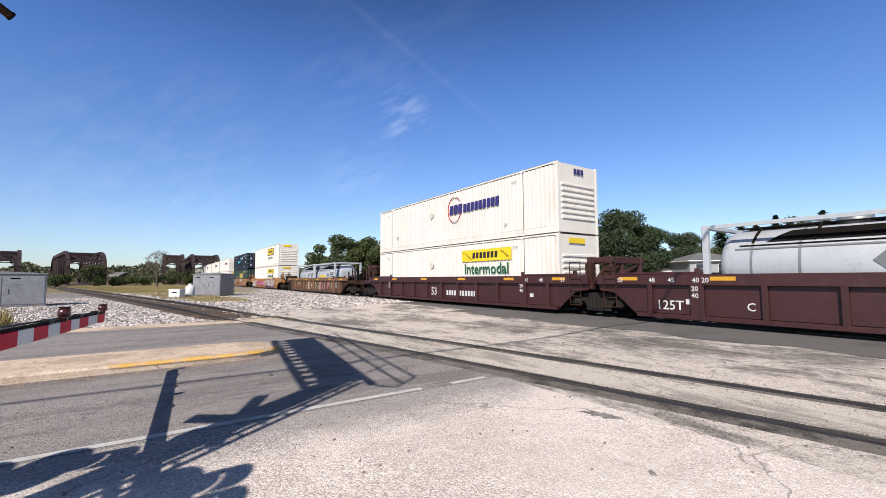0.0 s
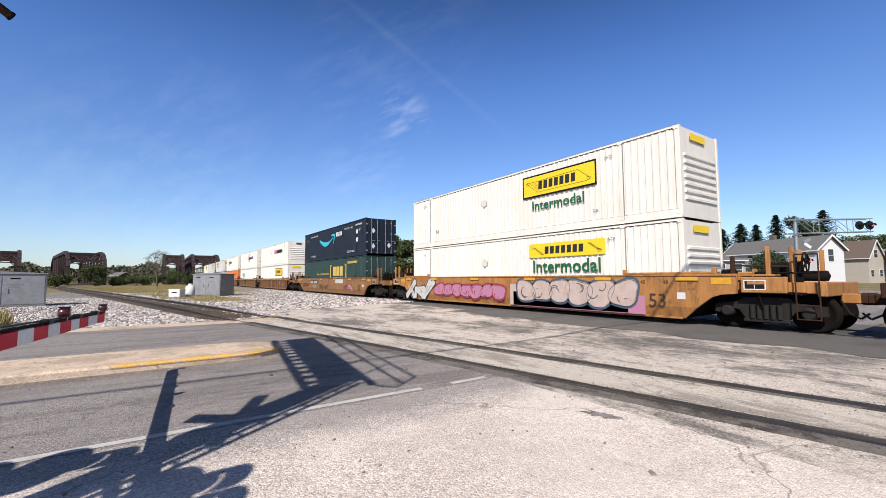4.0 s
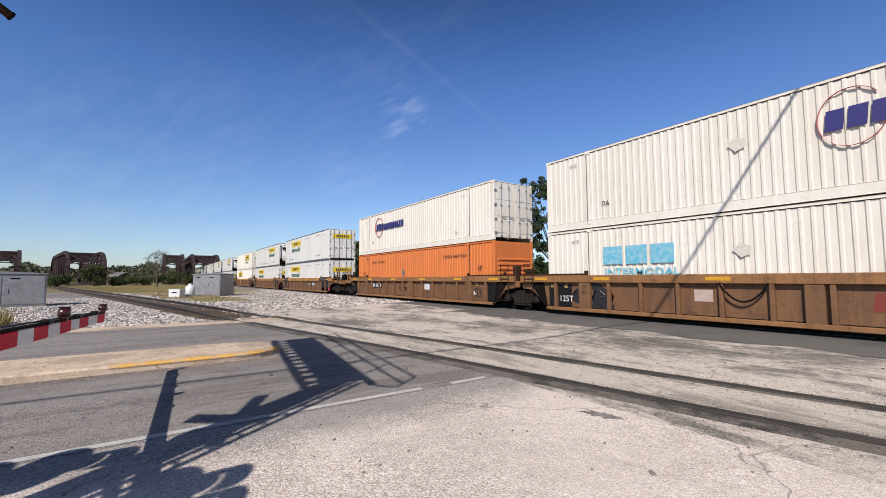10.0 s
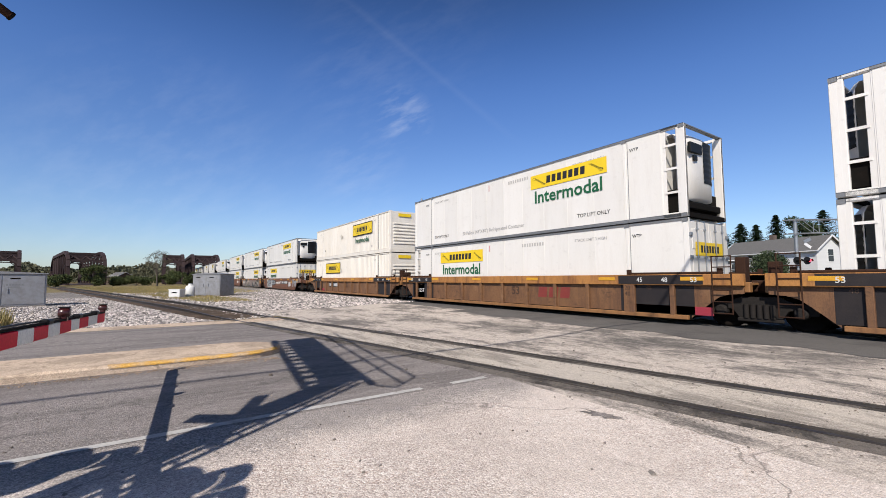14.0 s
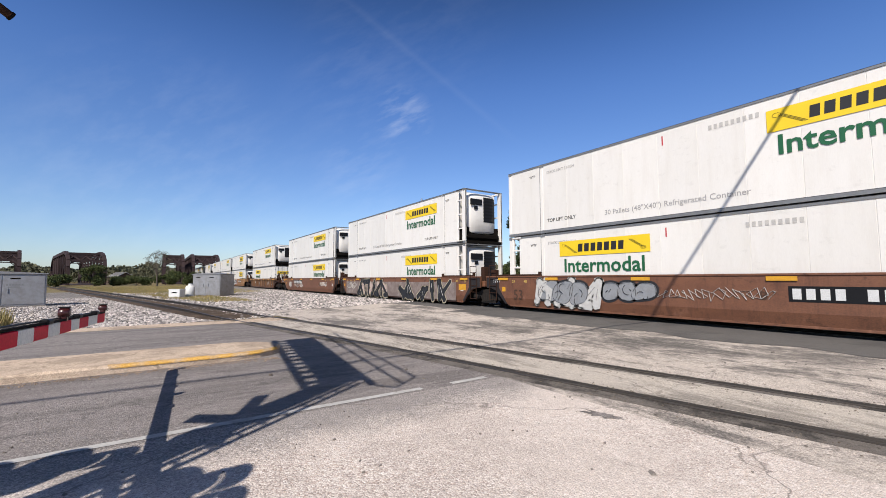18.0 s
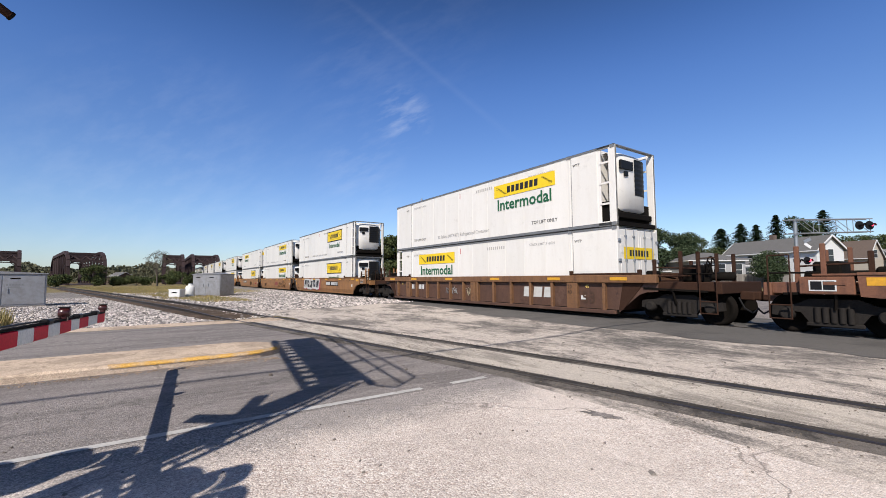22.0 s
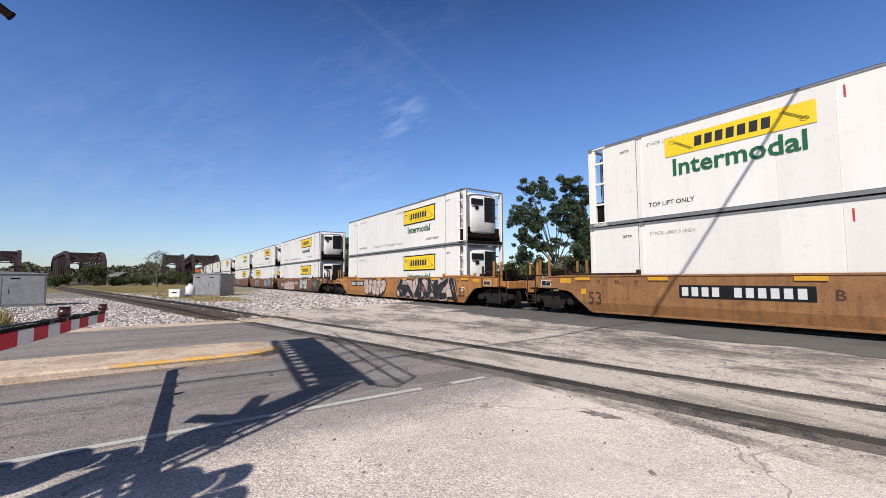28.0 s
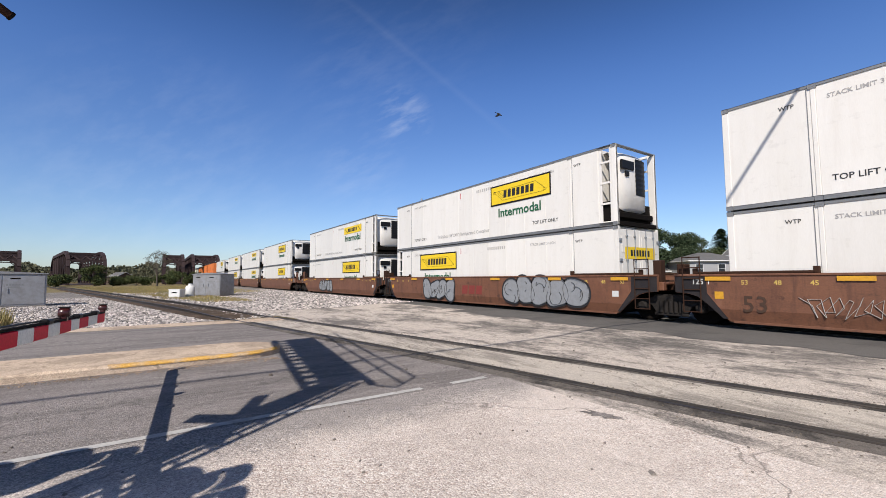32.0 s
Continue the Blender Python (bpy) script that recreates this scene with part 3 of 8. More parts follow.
def container(kind, paint, end, label, s, z, decor=(), far=False):
    """A 53-foot box: kind ribbed or flat; end nose, doors or chill at the head of its way."""
    box = new("intermodal_container")
    box["ribbed"] = kind == "ribbed"
    tagged(box, label, "container", "stacked containers on the train")
    rolls(box, s, z)
    edge = paint
    tail = -LEN / 2
    if kind == "ribbed":
        for sg in (-1, 1):
            part("side_wall", shared("ribbed%d" % sg, lambda: side_ribbed(sg)), paint, box)
        part("roof", shared("roof", lambda: roof(tail + 0.05, LEN / 2 - 0.05)), paint, box)
    else:
        x1 = LEN / 2 - (0.74 if end == "chill" else 0.1)
        x0 = tail + (0.74 if end == "doors" else 0.1)
        core = part("side_wall", shared("flat%g" % x1, lambda: side_flat(x0, x1)), paint, box)
        cuts = [x0, -6.13] + [-6.03 + 12.06 * k / 10 for k in range(11)] + [6.13, x1]
        for a, b in zip(cuts, cuts[1:]):
            if b - a > 0.2:
                part("wall_panel", shared("panel%.3f" % (b - a), lambda: wall_panel(b - a)), paint, core, at=pose(a, 0, 0))
        part("side_wall", shared("flatfar%g" % x1, lambda: flat_far(x0, x1)), paint, box)
        part("roof", shared("roof%g" % x1, lambda: roof(x0 - 0.05, x1)), paint, box)
    rails = GREYRAIL if kind == "flat" else paint
    for sg in (-1, 1):
        part("top_rail", shared("toprail%d" % sg, lambda: rail_bar(HIG - 0.075, HIG - 0.004, sg)), rails if kind == "flat" else paint, box)
        foot = 0.12 if kind == "flat" else 0.28
        part("bottom_rail", shared("botrail%d_%g" % (sg, foot), lambda: rail_bar(0.012, foot, sg)), rails, box)
        for x in (tail + 0.08, -6.08, 6.08, LEN / 2 - 0.08):
            part("post", shared("post%g_%d" % (x, sg), lambda: post(x, sg * (WID / 2 - 0.058), 0.16 if abs(x) > 7 else 0.10)), paint, box)
    iron = GREYRAIL if kind == "flat" else paint
    joint_ink = GREYRAIL if paint in (REEF, WHITE) else BLACK
    for x in (tail + 0.09, -6.08, 6.08, LEN / 2 - 0.09):
        for cz in (0.065, HIG - 0.06):
            part("corner_casting", shared("cast%g_%g" % (x, cz), lambda: casting(x, cz, -1)), iron, box)
    if z > 2:
        for x in (-6.08, 6.08):
            for sg in (-1, 1):
                part("twist_lock", shared("twistlock%d" % sg, lambda: Geo().box(-0.07, 0.07, *sorted((sg * (WID / 2 - 0.12), sg * (WID / 2 + 0.004))), -0.034, 0.012, 0.008)), BLACK, box, "black twist lock", at=pose(x, 0, 0))
    part("lift_joint", shared("liftjoint", lambda: Geo().box(-0.007, 0.007, NEAR - 0.001, NEAR + 0.03, 0.1, HIG - 0.07)), joint_ink, box, at=pose(6.2 if kind == "flat" else 6.16, 0, 0))
    part("lift_joint", shared("liftjoint", lambda: Geo()), joint_ink, box, at=pose(-6.2 if kind == "flat" else -6.16, 0, 0))
    if kind == "flat" and end == "doors":
        chill_unit(box, 180)
    else:
        part("rear_wall", shared("rear", lambda: nose(tail, -1)), paint, box)
    if end == "nose":
        part("front_wall", shared("front", lambda: nose(LEN / 2 - 0.02, 1)), paint, box)
    elif end == "doors":
        doors(box, paint, 0 if paint in (NAVY, GREEN, WHITE) else (2 if z > 2 else 1))
    else:
        chill_unit(box, 0)
    for d in decor:
        d(box)
    if not far:
        if kind == "flat":
            stencil(box, "TOP LIFT ONLY", 0.2, 12.15, 0.44)
            stencil(box, "STACK LIMIT 3 HIGH", 0.15, 12.0, 2.45, PALEGREY)
            if end == "chill":
                stencil(box, '30 Pallets (48"X40") Refrigerated Container', 0.25, 4.9, 0.40, PALEGREY)
            code_bars(box, 9.2 if z < 2 else 8.4, 2.43, FAINT)
            stencil(box, "WTP", 0.15, 14.35, 2.42)
            stencil(box, "TOP LIFT ONLY", 0.2, 2.25, 0.44)
            stencil(box, "STACK LIMIT 3 HIGH", 0.15, 2.25, 2.45, PALEGREY)
            stencil(box, "WTP", 0.15, 1.3, 2.42)
            marks = Geo().box(-0.02, 0.02, 0, 0.004, 0, 0.3)
            part("seal_mark", shared("mark", lambda: marks), INKR, box, at=pose(7.05 - LEN / 2, NEAR + 0.006, 2.35))
        else:
            ink = INKW if paint in (NAVY, GREEN) else INKGREY if paint == WHITE else INKK
            if paint == WHITE:
                stencil(box, "WTP", 0.15, 13.55, 2.4, ink)
                stencil(box, "WTP", 0.15, 1.2, 2.4, ink)
                stencil(box, "DA", 0.18, 13.0, 0.55, ink)
                stencil(box, "DA", 0.22, 2.55, 0.75, INKK)
            elif paint == NAVY:
                code_bars(box, 14.15, 2.45, ink)
            if paint == WHITE:
                dm = Geo().prism([(0, 0.22), (0.22, 0.42), (0.46, 0.3), (0.42, 0.08), (0.2, 0)], -0.002, 0.002)
                part("placard", shared("placard", lambda: dm), mat("faded_placard", (0.57, 0.531, 0.462), amount=0.6, scale=9), box, "faded placard outline", at=pose(6.6 - LEN / 2, NEAR - 0.0285, 1.62))
    return box


def tank(s, label):
    """A 20-foot tank in its frame."""
    L2, R = 3.03, 1.12
    t = new("tank_container")
    tagged(t, label, "tank container", "tank containers on the train")
    rolls(t, s, FLOOR)
    zc = 1.33

    def shell():
        rings = [(-L2 + 0.22, 0.55), (-L2 + 0.26, 0.8), (-L2 + 0.36, 1.0), (-L2 + 0.55, R), (L2 - 0.55, R), (L2 - 0.36, 1.0), (L2 - 0.26, 0.8), (L2 - 0.22, 0.55)]
        return Geo().lathe(rings, "x", 36, (0, 0, zc))
    body = part("tank_shell", shared("tankshell", shell), TANKW, t)
    for bx in (-1.9, -0.86, 0.9, 1.9):
        part("band", shared("tankband", lambda: Geo().lathe([(-0.03, R + 0.008), (0.03, R + 0.008)], "x", 36, (0, 0, zc))), GREYRAIL, body, at=pose(bx, 0, 0))
    part("hose_tube", shared("tanktube", lambda: Geo().bar((-2.3, -0.98, zc + 0.52), (1.2, -0.98, zc + 0.52), 0.07, sides=8)), GREYRAIL, body)

    def endframe(x):
        g = Geo()
        for s_ in (-1, 1):
            g.box(x - 0.08, x + 0.08, s_ * 1.219 - 0.08, s_ * 1.219 + 0.08, 0, 2.59, 0.012)
            g.bar((x, s_ * 1.2, 0.1), (x, s_ * 0.5, 0.75), 0.1)
        g.box(x - 0.07, x + 0.07, -1.22, 1.22, 2.47, 2.59, 0.012).box(x - 0.07, x + 0.07, -1.22, 1.22, 0, 0.14, 0.012)
        return g
    for x in (-L2 + 0.08, L2 - 0.08):
        part("end_frame", shared("tankframe%g" % x, lambda: endframe(x)), TANKW, t)

    def longs():
        g = Geo()
        for s_ in (-1, 1):
            g.bar((-L2, s_ * 1.18, 2.53), (L2, s_ * 1.18, 2.53), 0.08, 0.1)
            g.bar((-L2, s_ * 1.15, 0.1), (L2, s_ * 1.15, 0.1), 0.12, 0.16)
        return g
    part("side_rail", shared("tanklongs", longs), TANKW, t)

    for k in range(4):
        part("walkway_plank", shared("tankplank", lambda: Geo().box(-2.3, 2.6, -0.09, 0.09, zc + R + 0.015, zc + R + 0.04)), IRON, t, "dark grating plank", at=pose(0, -0.34 + k * 0.22, 0))

    def tread():
        g, n = Geo(), 6
        vs = []
        for x in (-1.6, 2.7):
            for k in range(n + 1):
                a = radians(38 + 24 * k / n)
                vs.append((x + (0.5 * k / n if x < 0 else 0), -(R + 0.014) * math.cos(a), zc + (R + 0.014) * math.sin(a)))
        return g.add(vs, [(k, k + 1, n + 2 + k, n + 1 + k) for k in range(n)])
    part("tread_mat", shared("tanktread", tread), IRON, body, "dark non-slip mat along the tank's shoulder")
    for x in (-1.9, -0.6, 0.7, 2.0):
        part("walkway_strut", shared("tankstrut", lambda: Geo().bar((0, -0.9, zc + R - 0.42), (0.05, -0.4, zc + R + 0.02), 0.05)), IRON, t, at=pose(x, 0, 0))
    part("grab_rail", shared("tankgrab", lambda: Geo().bar((-2.2, -0.95, zc + 0.62), (2.4, -0.95, zc + 0.62), 0.04, sides=6)), IRON, t)
    part("manhole", shared("manhole", lambda: Geo().lathe([(zc + R - 0.05, 0.35), (zc + R + 0.14, 0.35), (zc + R + 0.18, 0.3)], "z", 18)), GREYRAIL, t)
    dia = Geo().prism([(0, 0.24), (0.24, 0.48), (0.48, 0.24), (0.24, 0)], -0.003, 0.003)
    part("placard", shared("tankdiamond", lambda: dia), GREYRAIL, t, "grey diamond placard", at=pose(0.45, -R - 0.01, zc - 0.1) @ pose(0, 0, 0, 0, 0, 0))
    lab = mat("purple_label", (0.077, 0.023, 0.108), 0.5, amount=0.2)
    part("label", shared("tanklabel", lambda: Geo().box(0, 0.5, -0.003, 0.003, 0, 0.3)), lab, t, "purple label", at=pose(1.5, -R - 0.006, zc - 0.25))
    part("label_mark", shared("tanklabelmark", lambda: Geo().lathe([(-0.004, 0.1), (0.0, 0.1)], "y", 16)), INKW, t, at=pose(1.65, -R - 0.012, zc - 0.1))
    part("code_mark", shared("tankcode", lambda: bars(11, 0.9, 0.11)), INKK, t, at=pose(1.35, -R - 0.008, zc + 0.28))
    part("code_mark", shared("tankcode2", lambda: bars(8, 0.75, 0.11)), INKK, t, at=pose(1.35, -R - 0.008, zc + 0.12))
    return t


# ---- well cars ----
OUT = 1.485
INSET = {"smooth": 0.0, "rib": 0.13, "panel": 0.10}


def well_side(sign, style):
    """The sheet of one side of the well."""
    low, top = 0.17, 1.46
    prof = [(-8.05, low), (8.05, low), (8.62, 0.66), (8.85, 0.84), (9.1, 0.92), (9.46, 0.95), (9.5, top), (-9.5, top), (-9.46, 0.95), (-9.1, 0.92), (-8.85, 0.84), (-8.62, 0.66)]
    if style == "smooth":
        # upright above a long fold, leaning in below it
        up = [(-8.45, 0.52), (8.45, 0.52)] + [p for p in prof if p[1] > 0.52]
        g = Geo().prism(up, *sorted((sign * OUT, sign * (OUT - 0.09))))
        foot = [(-8.05, sign * (OUT - 0.09), low), (8.05, sign * (OUT - 0.09), low), (8.45, sign * OUT, 0.52), (-8.45, sign * OUT, 0.52)]
        return g.add(foot + [(x, y - sign * 0.06, z) for x, y, z in foot], [(0, 1, 2, 3), (4, 7, 6, 5), (0, 4, 5, 1), (1, 5, 6, 2), (3, 2, 6, 7), (0, 3, 7, 4)])
    return Geo().prism(prof, *sorted((sign * (OUT - INSET[style]), sign * (OUT - INSET[style] - 0.04))))


def well_chord(sign, style, upper):
    """The heavy edge along the top or the foot of a side."""
    if style == "smooth":
        ya, yb = sorted((sign * (OUT + 0.03), sign * (OUT - 0.09)))
        return Geo().box(-9.5, 9.5, ya, yb, 1.43, 1.49, 0.01) if upper else Geo().box(-8.0, 8.0, *sorted((sign * (OUT - 0.07), sign * (OUT - 0.18))), 0.15, 0.22, 0.01)
    ya, yb = sorted((sign * (OUT + 0.02), sign * (OUT - INSET[style] - 0.04)))
    return Geo().box(-9.5, 9.5, ya, yb, 1.22 if style == "rib" else 1.16, 1.49, 0.015) if upper else Geo().box(-8.05, 8.05, ya, yb, 0.15, 0.28, 0.015)


def well_rib(style):
    w = 0.055 if style == "rib" else 0.07
    g = Geo().box(-w, w, -OUT - 0.015, -OUT + 0.16, 0.26, 1.21, 0.012)
    return g


def well_floor():
    g = Geo()
    for k in range(6):
        x = -7.6 + k * 3.04
        g.box(x - 0.25, x + 0.25, -1.4, 1.4, 0.16, 0.29)
    g.box(-8.1, 8.1, -1.4, -1.25, 0.16, 0.3).box(-8.1, 8.1, 1.25, 1.4, 0.16, 0.3)
    return g


def bulkhead(sign):
    """The sloped end of the well, up to the deck over the bogie."""
    g = Geo()
    g.prism([(sign * 8.1, 0.3), (sign * 8.25, 0.3), (sign * 9.0, 1.18), (sign * 9.0, 1.3), (sign * 8.3, 1.3)], -1.38, 1.38)
    return g


def end_deck(sign, joint):
    g = Geo()
    tip = 9.62 if joint else 11.25
    g.box(*sorted((sign * 8.7, sign * tip)), -0.5, 0.5, 0.95, 1.25, 0.02)
    g.box(*sorted((sign * 8.85, sign * (tip - 0.1))), -1.25, 1.25, 1.17, 1.24, 0.01)
    for y in (-1.2, 1.2):
        g.box(*sorted((sign * 8.85, sign * (tip - 0.05))), y - 0.1, y + 0.1, 0.98, 1.26, 0.02)
    if not joint:
        g.box(*sorted((sign * 11.12, sign * 11.3)), -1.4, 1.4, 0.92, 1.26, 0.02)
        g.box(*sorted((sign * 11.25, sign * 11.62)), -0.16, 0.16, 0.72, 0.98, 0.03)
    return g


def coupler(sign):
    g = Geo()
    g.box(*sorted((sign * 11.5, sign * 11.76)), -0.13, 0.13, 0.72, 0.98, 0.04)
    return g.box(*sorted((sign * 11.66, sign * 11.9)), 0.02, 0.18, 0.70, 1.0, 0.04)


def air_hose(sign):
    g = Geo()
    pts = [(sign * 11.3, -0.35, 0.8), (sign * 11.45, -0.38, 0.5), (sign * 11.65, -0.38, 0.38), (sign * 11.8, -0.36, 0.52)]
    for a, b in zip(pts, pts[1:]):
        g.bar(a, b, 0.05, sides=6)
    return g


def end_gear(car, sign, paint):
    """Stanchions, rails, brake box, tread plates and tank on the deck at a car's end."""
    for x, h in ((9.3, 1.98), (10.12, 2.2), (10.62, 2.16)):
        for y in (-1.21, 1.21):
            part("stanchion", shared("stanchion%g" % h, lambda: Geo().box(-0.05, 0.05, -0.045, 0.045, 1.24, h, 0.012)), RUST if x < 10 else paint, car, at=pose(sign * x, y, 0))
    part("handrail", shared("gearrail%d" % sign, lambda: Geo().bar((sign * 9.3, -1.2, 1.72), (sign * 10.6, -1.2, 1.66), 0.045, sides=6)), RUST, car)
    part("handrail", shared("gearrail2%d" % sign, lambda: Geo().bar((sign * 10.2, -1.25, 1.5), (sign * 11.2, -1.25, 1.5), 0.045, sides=6)), IRON, car)
    part("brake_box", shared("brakebox%d" % sign, lambda: Geo().box(*sorted((sign * 9.9, sign * 10.45)), -0.75, 0.1, 1.25, 1.78, 0.05)), IRON, car)
    part("air_tank", shared("airtank%d" % sign, lambda: Geo().lathe([(9.2 * sign, 0.02), (9.25 * sign, 0.14), (10.9 * sign, 0.14), (10.95 * sign, 0.02)], "x", 12, (0, 0.5, 1.42))), IRON, car)
    part("tread_plate", shared("tread%d" % sign, lambda: Geo().box(*sorted((sign * 8.9, sign * 10.3)), -1.4, -0.95, 1.42, 1.47, 0.01)), paint, car)
    part("valve", shared("valve%d" % sign, lambda: Geo().box(*sorted((sign * 8.98, sign * 9.25)), -1.2, -0.7, 1.24, 1.62, 0.05).bar((sign * 9.1, -1.1, 1.5), (sign * 9.8, -0.9, 1.36), 0.05, sides=6)), IRON, car)
    part("brake_lever", shared("lever%d" % sign, lambda: Geo().bar((sign * 9.0, -1.35, 1.05), (sign * 10.9, -1.32, 0.98), 0.06).bar((sign * 9.9, -1.33, 1.0), (sign * 9.95, -1.25, 0.62), 0.05)), IRON, car)


RUSTY = mat("dark_maroon_steel", (0.039, 0.011, 0.01), 0.7, col2=(0.069, 0.023, 0.015), scale=4, fine=0.2, bump=0.2)


def portal_frame(sign):
    """Two braced posts and a beam across the deck."""
    g = Geo()
    for x in (9.6, 10.35):
        for y in (-0.95, 0.95):
            g.box(sign * x - 0.1, sign * x + 0.1, y - 0.09, y + 0.09, 1.2, 2.42, 0.015)
        g.box(sign * x - 0.08, sign * x + 0.08, -1.15, 1.15, 2.16, 2.4, 0.015)
        g.bar((sign * x, -0.9, 1.5), (sign * x, 0.9, 2.2), 0.1)
    for y in (-0.95, 0.95):
        g.box(*sorted((sign * 9.45, sign * 10.5)), y - 0.07, y + 0.07, 2.2, 2.4, 0.015)
        g.bar((sign * 9.6, y, 1.4), (sign * 10.35, y, 2.2), 0.09)
    return g


def brake_wheel(sign):
    g = Geo()
    x = sign * 10.75
    for k in range(16):
        a, b = 2 * math.pi * k / 16, 2 * math.pi * (k + 1) / 16
        g.bar((x, -0.7 + 0.27 * math.cos(a), 1.75 + 0.27 * math.sin(a)), (x, -0.7 + 0.27 * math.cos(b), 1.75 + 0.27 * math.sin(b)), 0.04, sides=5)
    for k in range(5):
        a = 2 * math.pi * k / 5
        g.bar((x, -0.7, 1.75), (x, -0.7 + 0.27 * math.cos(a), 1.75 + 0.27 * math.sin(a)), 0.03)
    g.bar((x - sign * 0.12, -0.7, 1.2), (x - sign * 0.12, -0.7, 1.8), 0.12)
    return g


def ladder(sign, x=8.75):
    g = Geo()
    y = -OUT - 0.04
    for dx in (0.0, 0.48):
        g.bar((sign * (x + dx), y, 0.38), (sign * (x + dx), y, 2.0), 0.035, sides=6)
    for z in (0.4, 0.72, 1.04, 1.36, 1.68, 1.98):
        g.bar((sign * x, y, z), (sign * (x + 0.48), y, z), 0.032, sides=6)
    return g


def step_irons(sign):
    g = Geo()
    y = -1.42
    for dx in (0.0, 0.45):
        g.bar((sign * (10.72 + dx), y, 0.35), (sign * (10.72 + dx), y, 1.95), 0.035, sides=6)
    for z in (0.36, 0.7, 1.95):
        g.bar((sign * 10.72, y, z), (sign * 11.17, y, z), 0.035, sides=6)
    return g


def side_frame(y):
    """The cast side of a bogie, with springs and axle boxes."""
    g = Geo()
    s = 1 if y > 0 else -1
    out = [(-1.22, 0.44), (-1.2, 0.66), (-0.72, 0.72), (-0.45, 0.86), (0.45, 0.86), (0.72, 0.72), (1.2, 0.66), (1.22, 0.44), (0.98, 0.40), (0.86, 0.56), (0.62, 0.52), (0.42, 0.22), (-0.42, 0.22), (-0.62, 0.52), (-0.86, 0.56), (-0.98, 0.40)]
    g.prism(out, *sorted((y, y + s * 0.16)))
    g.box(-0.52, 0.52, *sorted((y + s * 0.14, y + s * 0.2)), 0.2, 0.3, 0.02)
    for k in range(5):
        x = -0.3 + k * 0.15
        g.lathe([(0.3, 0.065), (0.66, 0.065)], "z", 8, (x, y + s * 0.18, 0))
    for x in (-0.89, 0.89):
        g.lathe([(y + s * 0.02, 0.15), (y + s * 0.26, 0.15), (y + s * 0.29, 0.11)], "y", 14, (x, 0, 0.48))
    return g


def wheelset():
    g = Geo()
    for s in (-1, 1):
        y = s * 0.72
        g.lathe([(y - s * 0.035, 0.515), (y - s * 0.01, 0.515), (y, 0.485), (y + s * 0.095, 0.475), (y + s * 0.1, 0.40), (y + s * 0.06, 0.36), (y + s * 0.05, 0.2), (y + s * 0.1, 0.13)], "y", 28, (0, 0, 0.48))
    g.lathe([(-0.75, 0.09), (0.75, 0.09)], "y", 12, (0, 0, 0.48))
    return g


def bogie(car, x):
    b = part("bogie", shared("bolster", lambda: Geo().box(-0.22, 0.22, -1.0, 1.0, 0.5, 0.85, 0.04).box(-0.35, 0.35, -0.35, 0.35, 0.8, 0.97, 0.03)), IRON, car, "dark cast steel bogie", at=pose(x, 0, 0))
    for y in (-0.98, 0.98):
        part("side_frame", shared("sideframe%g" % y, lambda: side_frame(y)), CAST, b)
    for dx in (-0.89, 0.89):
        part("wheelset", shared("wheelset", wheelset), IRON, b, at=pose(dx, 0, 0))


def guide_plate():
    """A raised lip on the well's edge, with its stops."""
    return Geo().box(-1.35, 1.35, -0.05, 0.05, 1.485, 1.56, 0.02).box(-1.43, -1.3, -0.05, 0.05, 1.485, 1.66, 0.015).box(1.3, 1.43, -0.05, 0.05, 1.485, 1.66, 0.015)


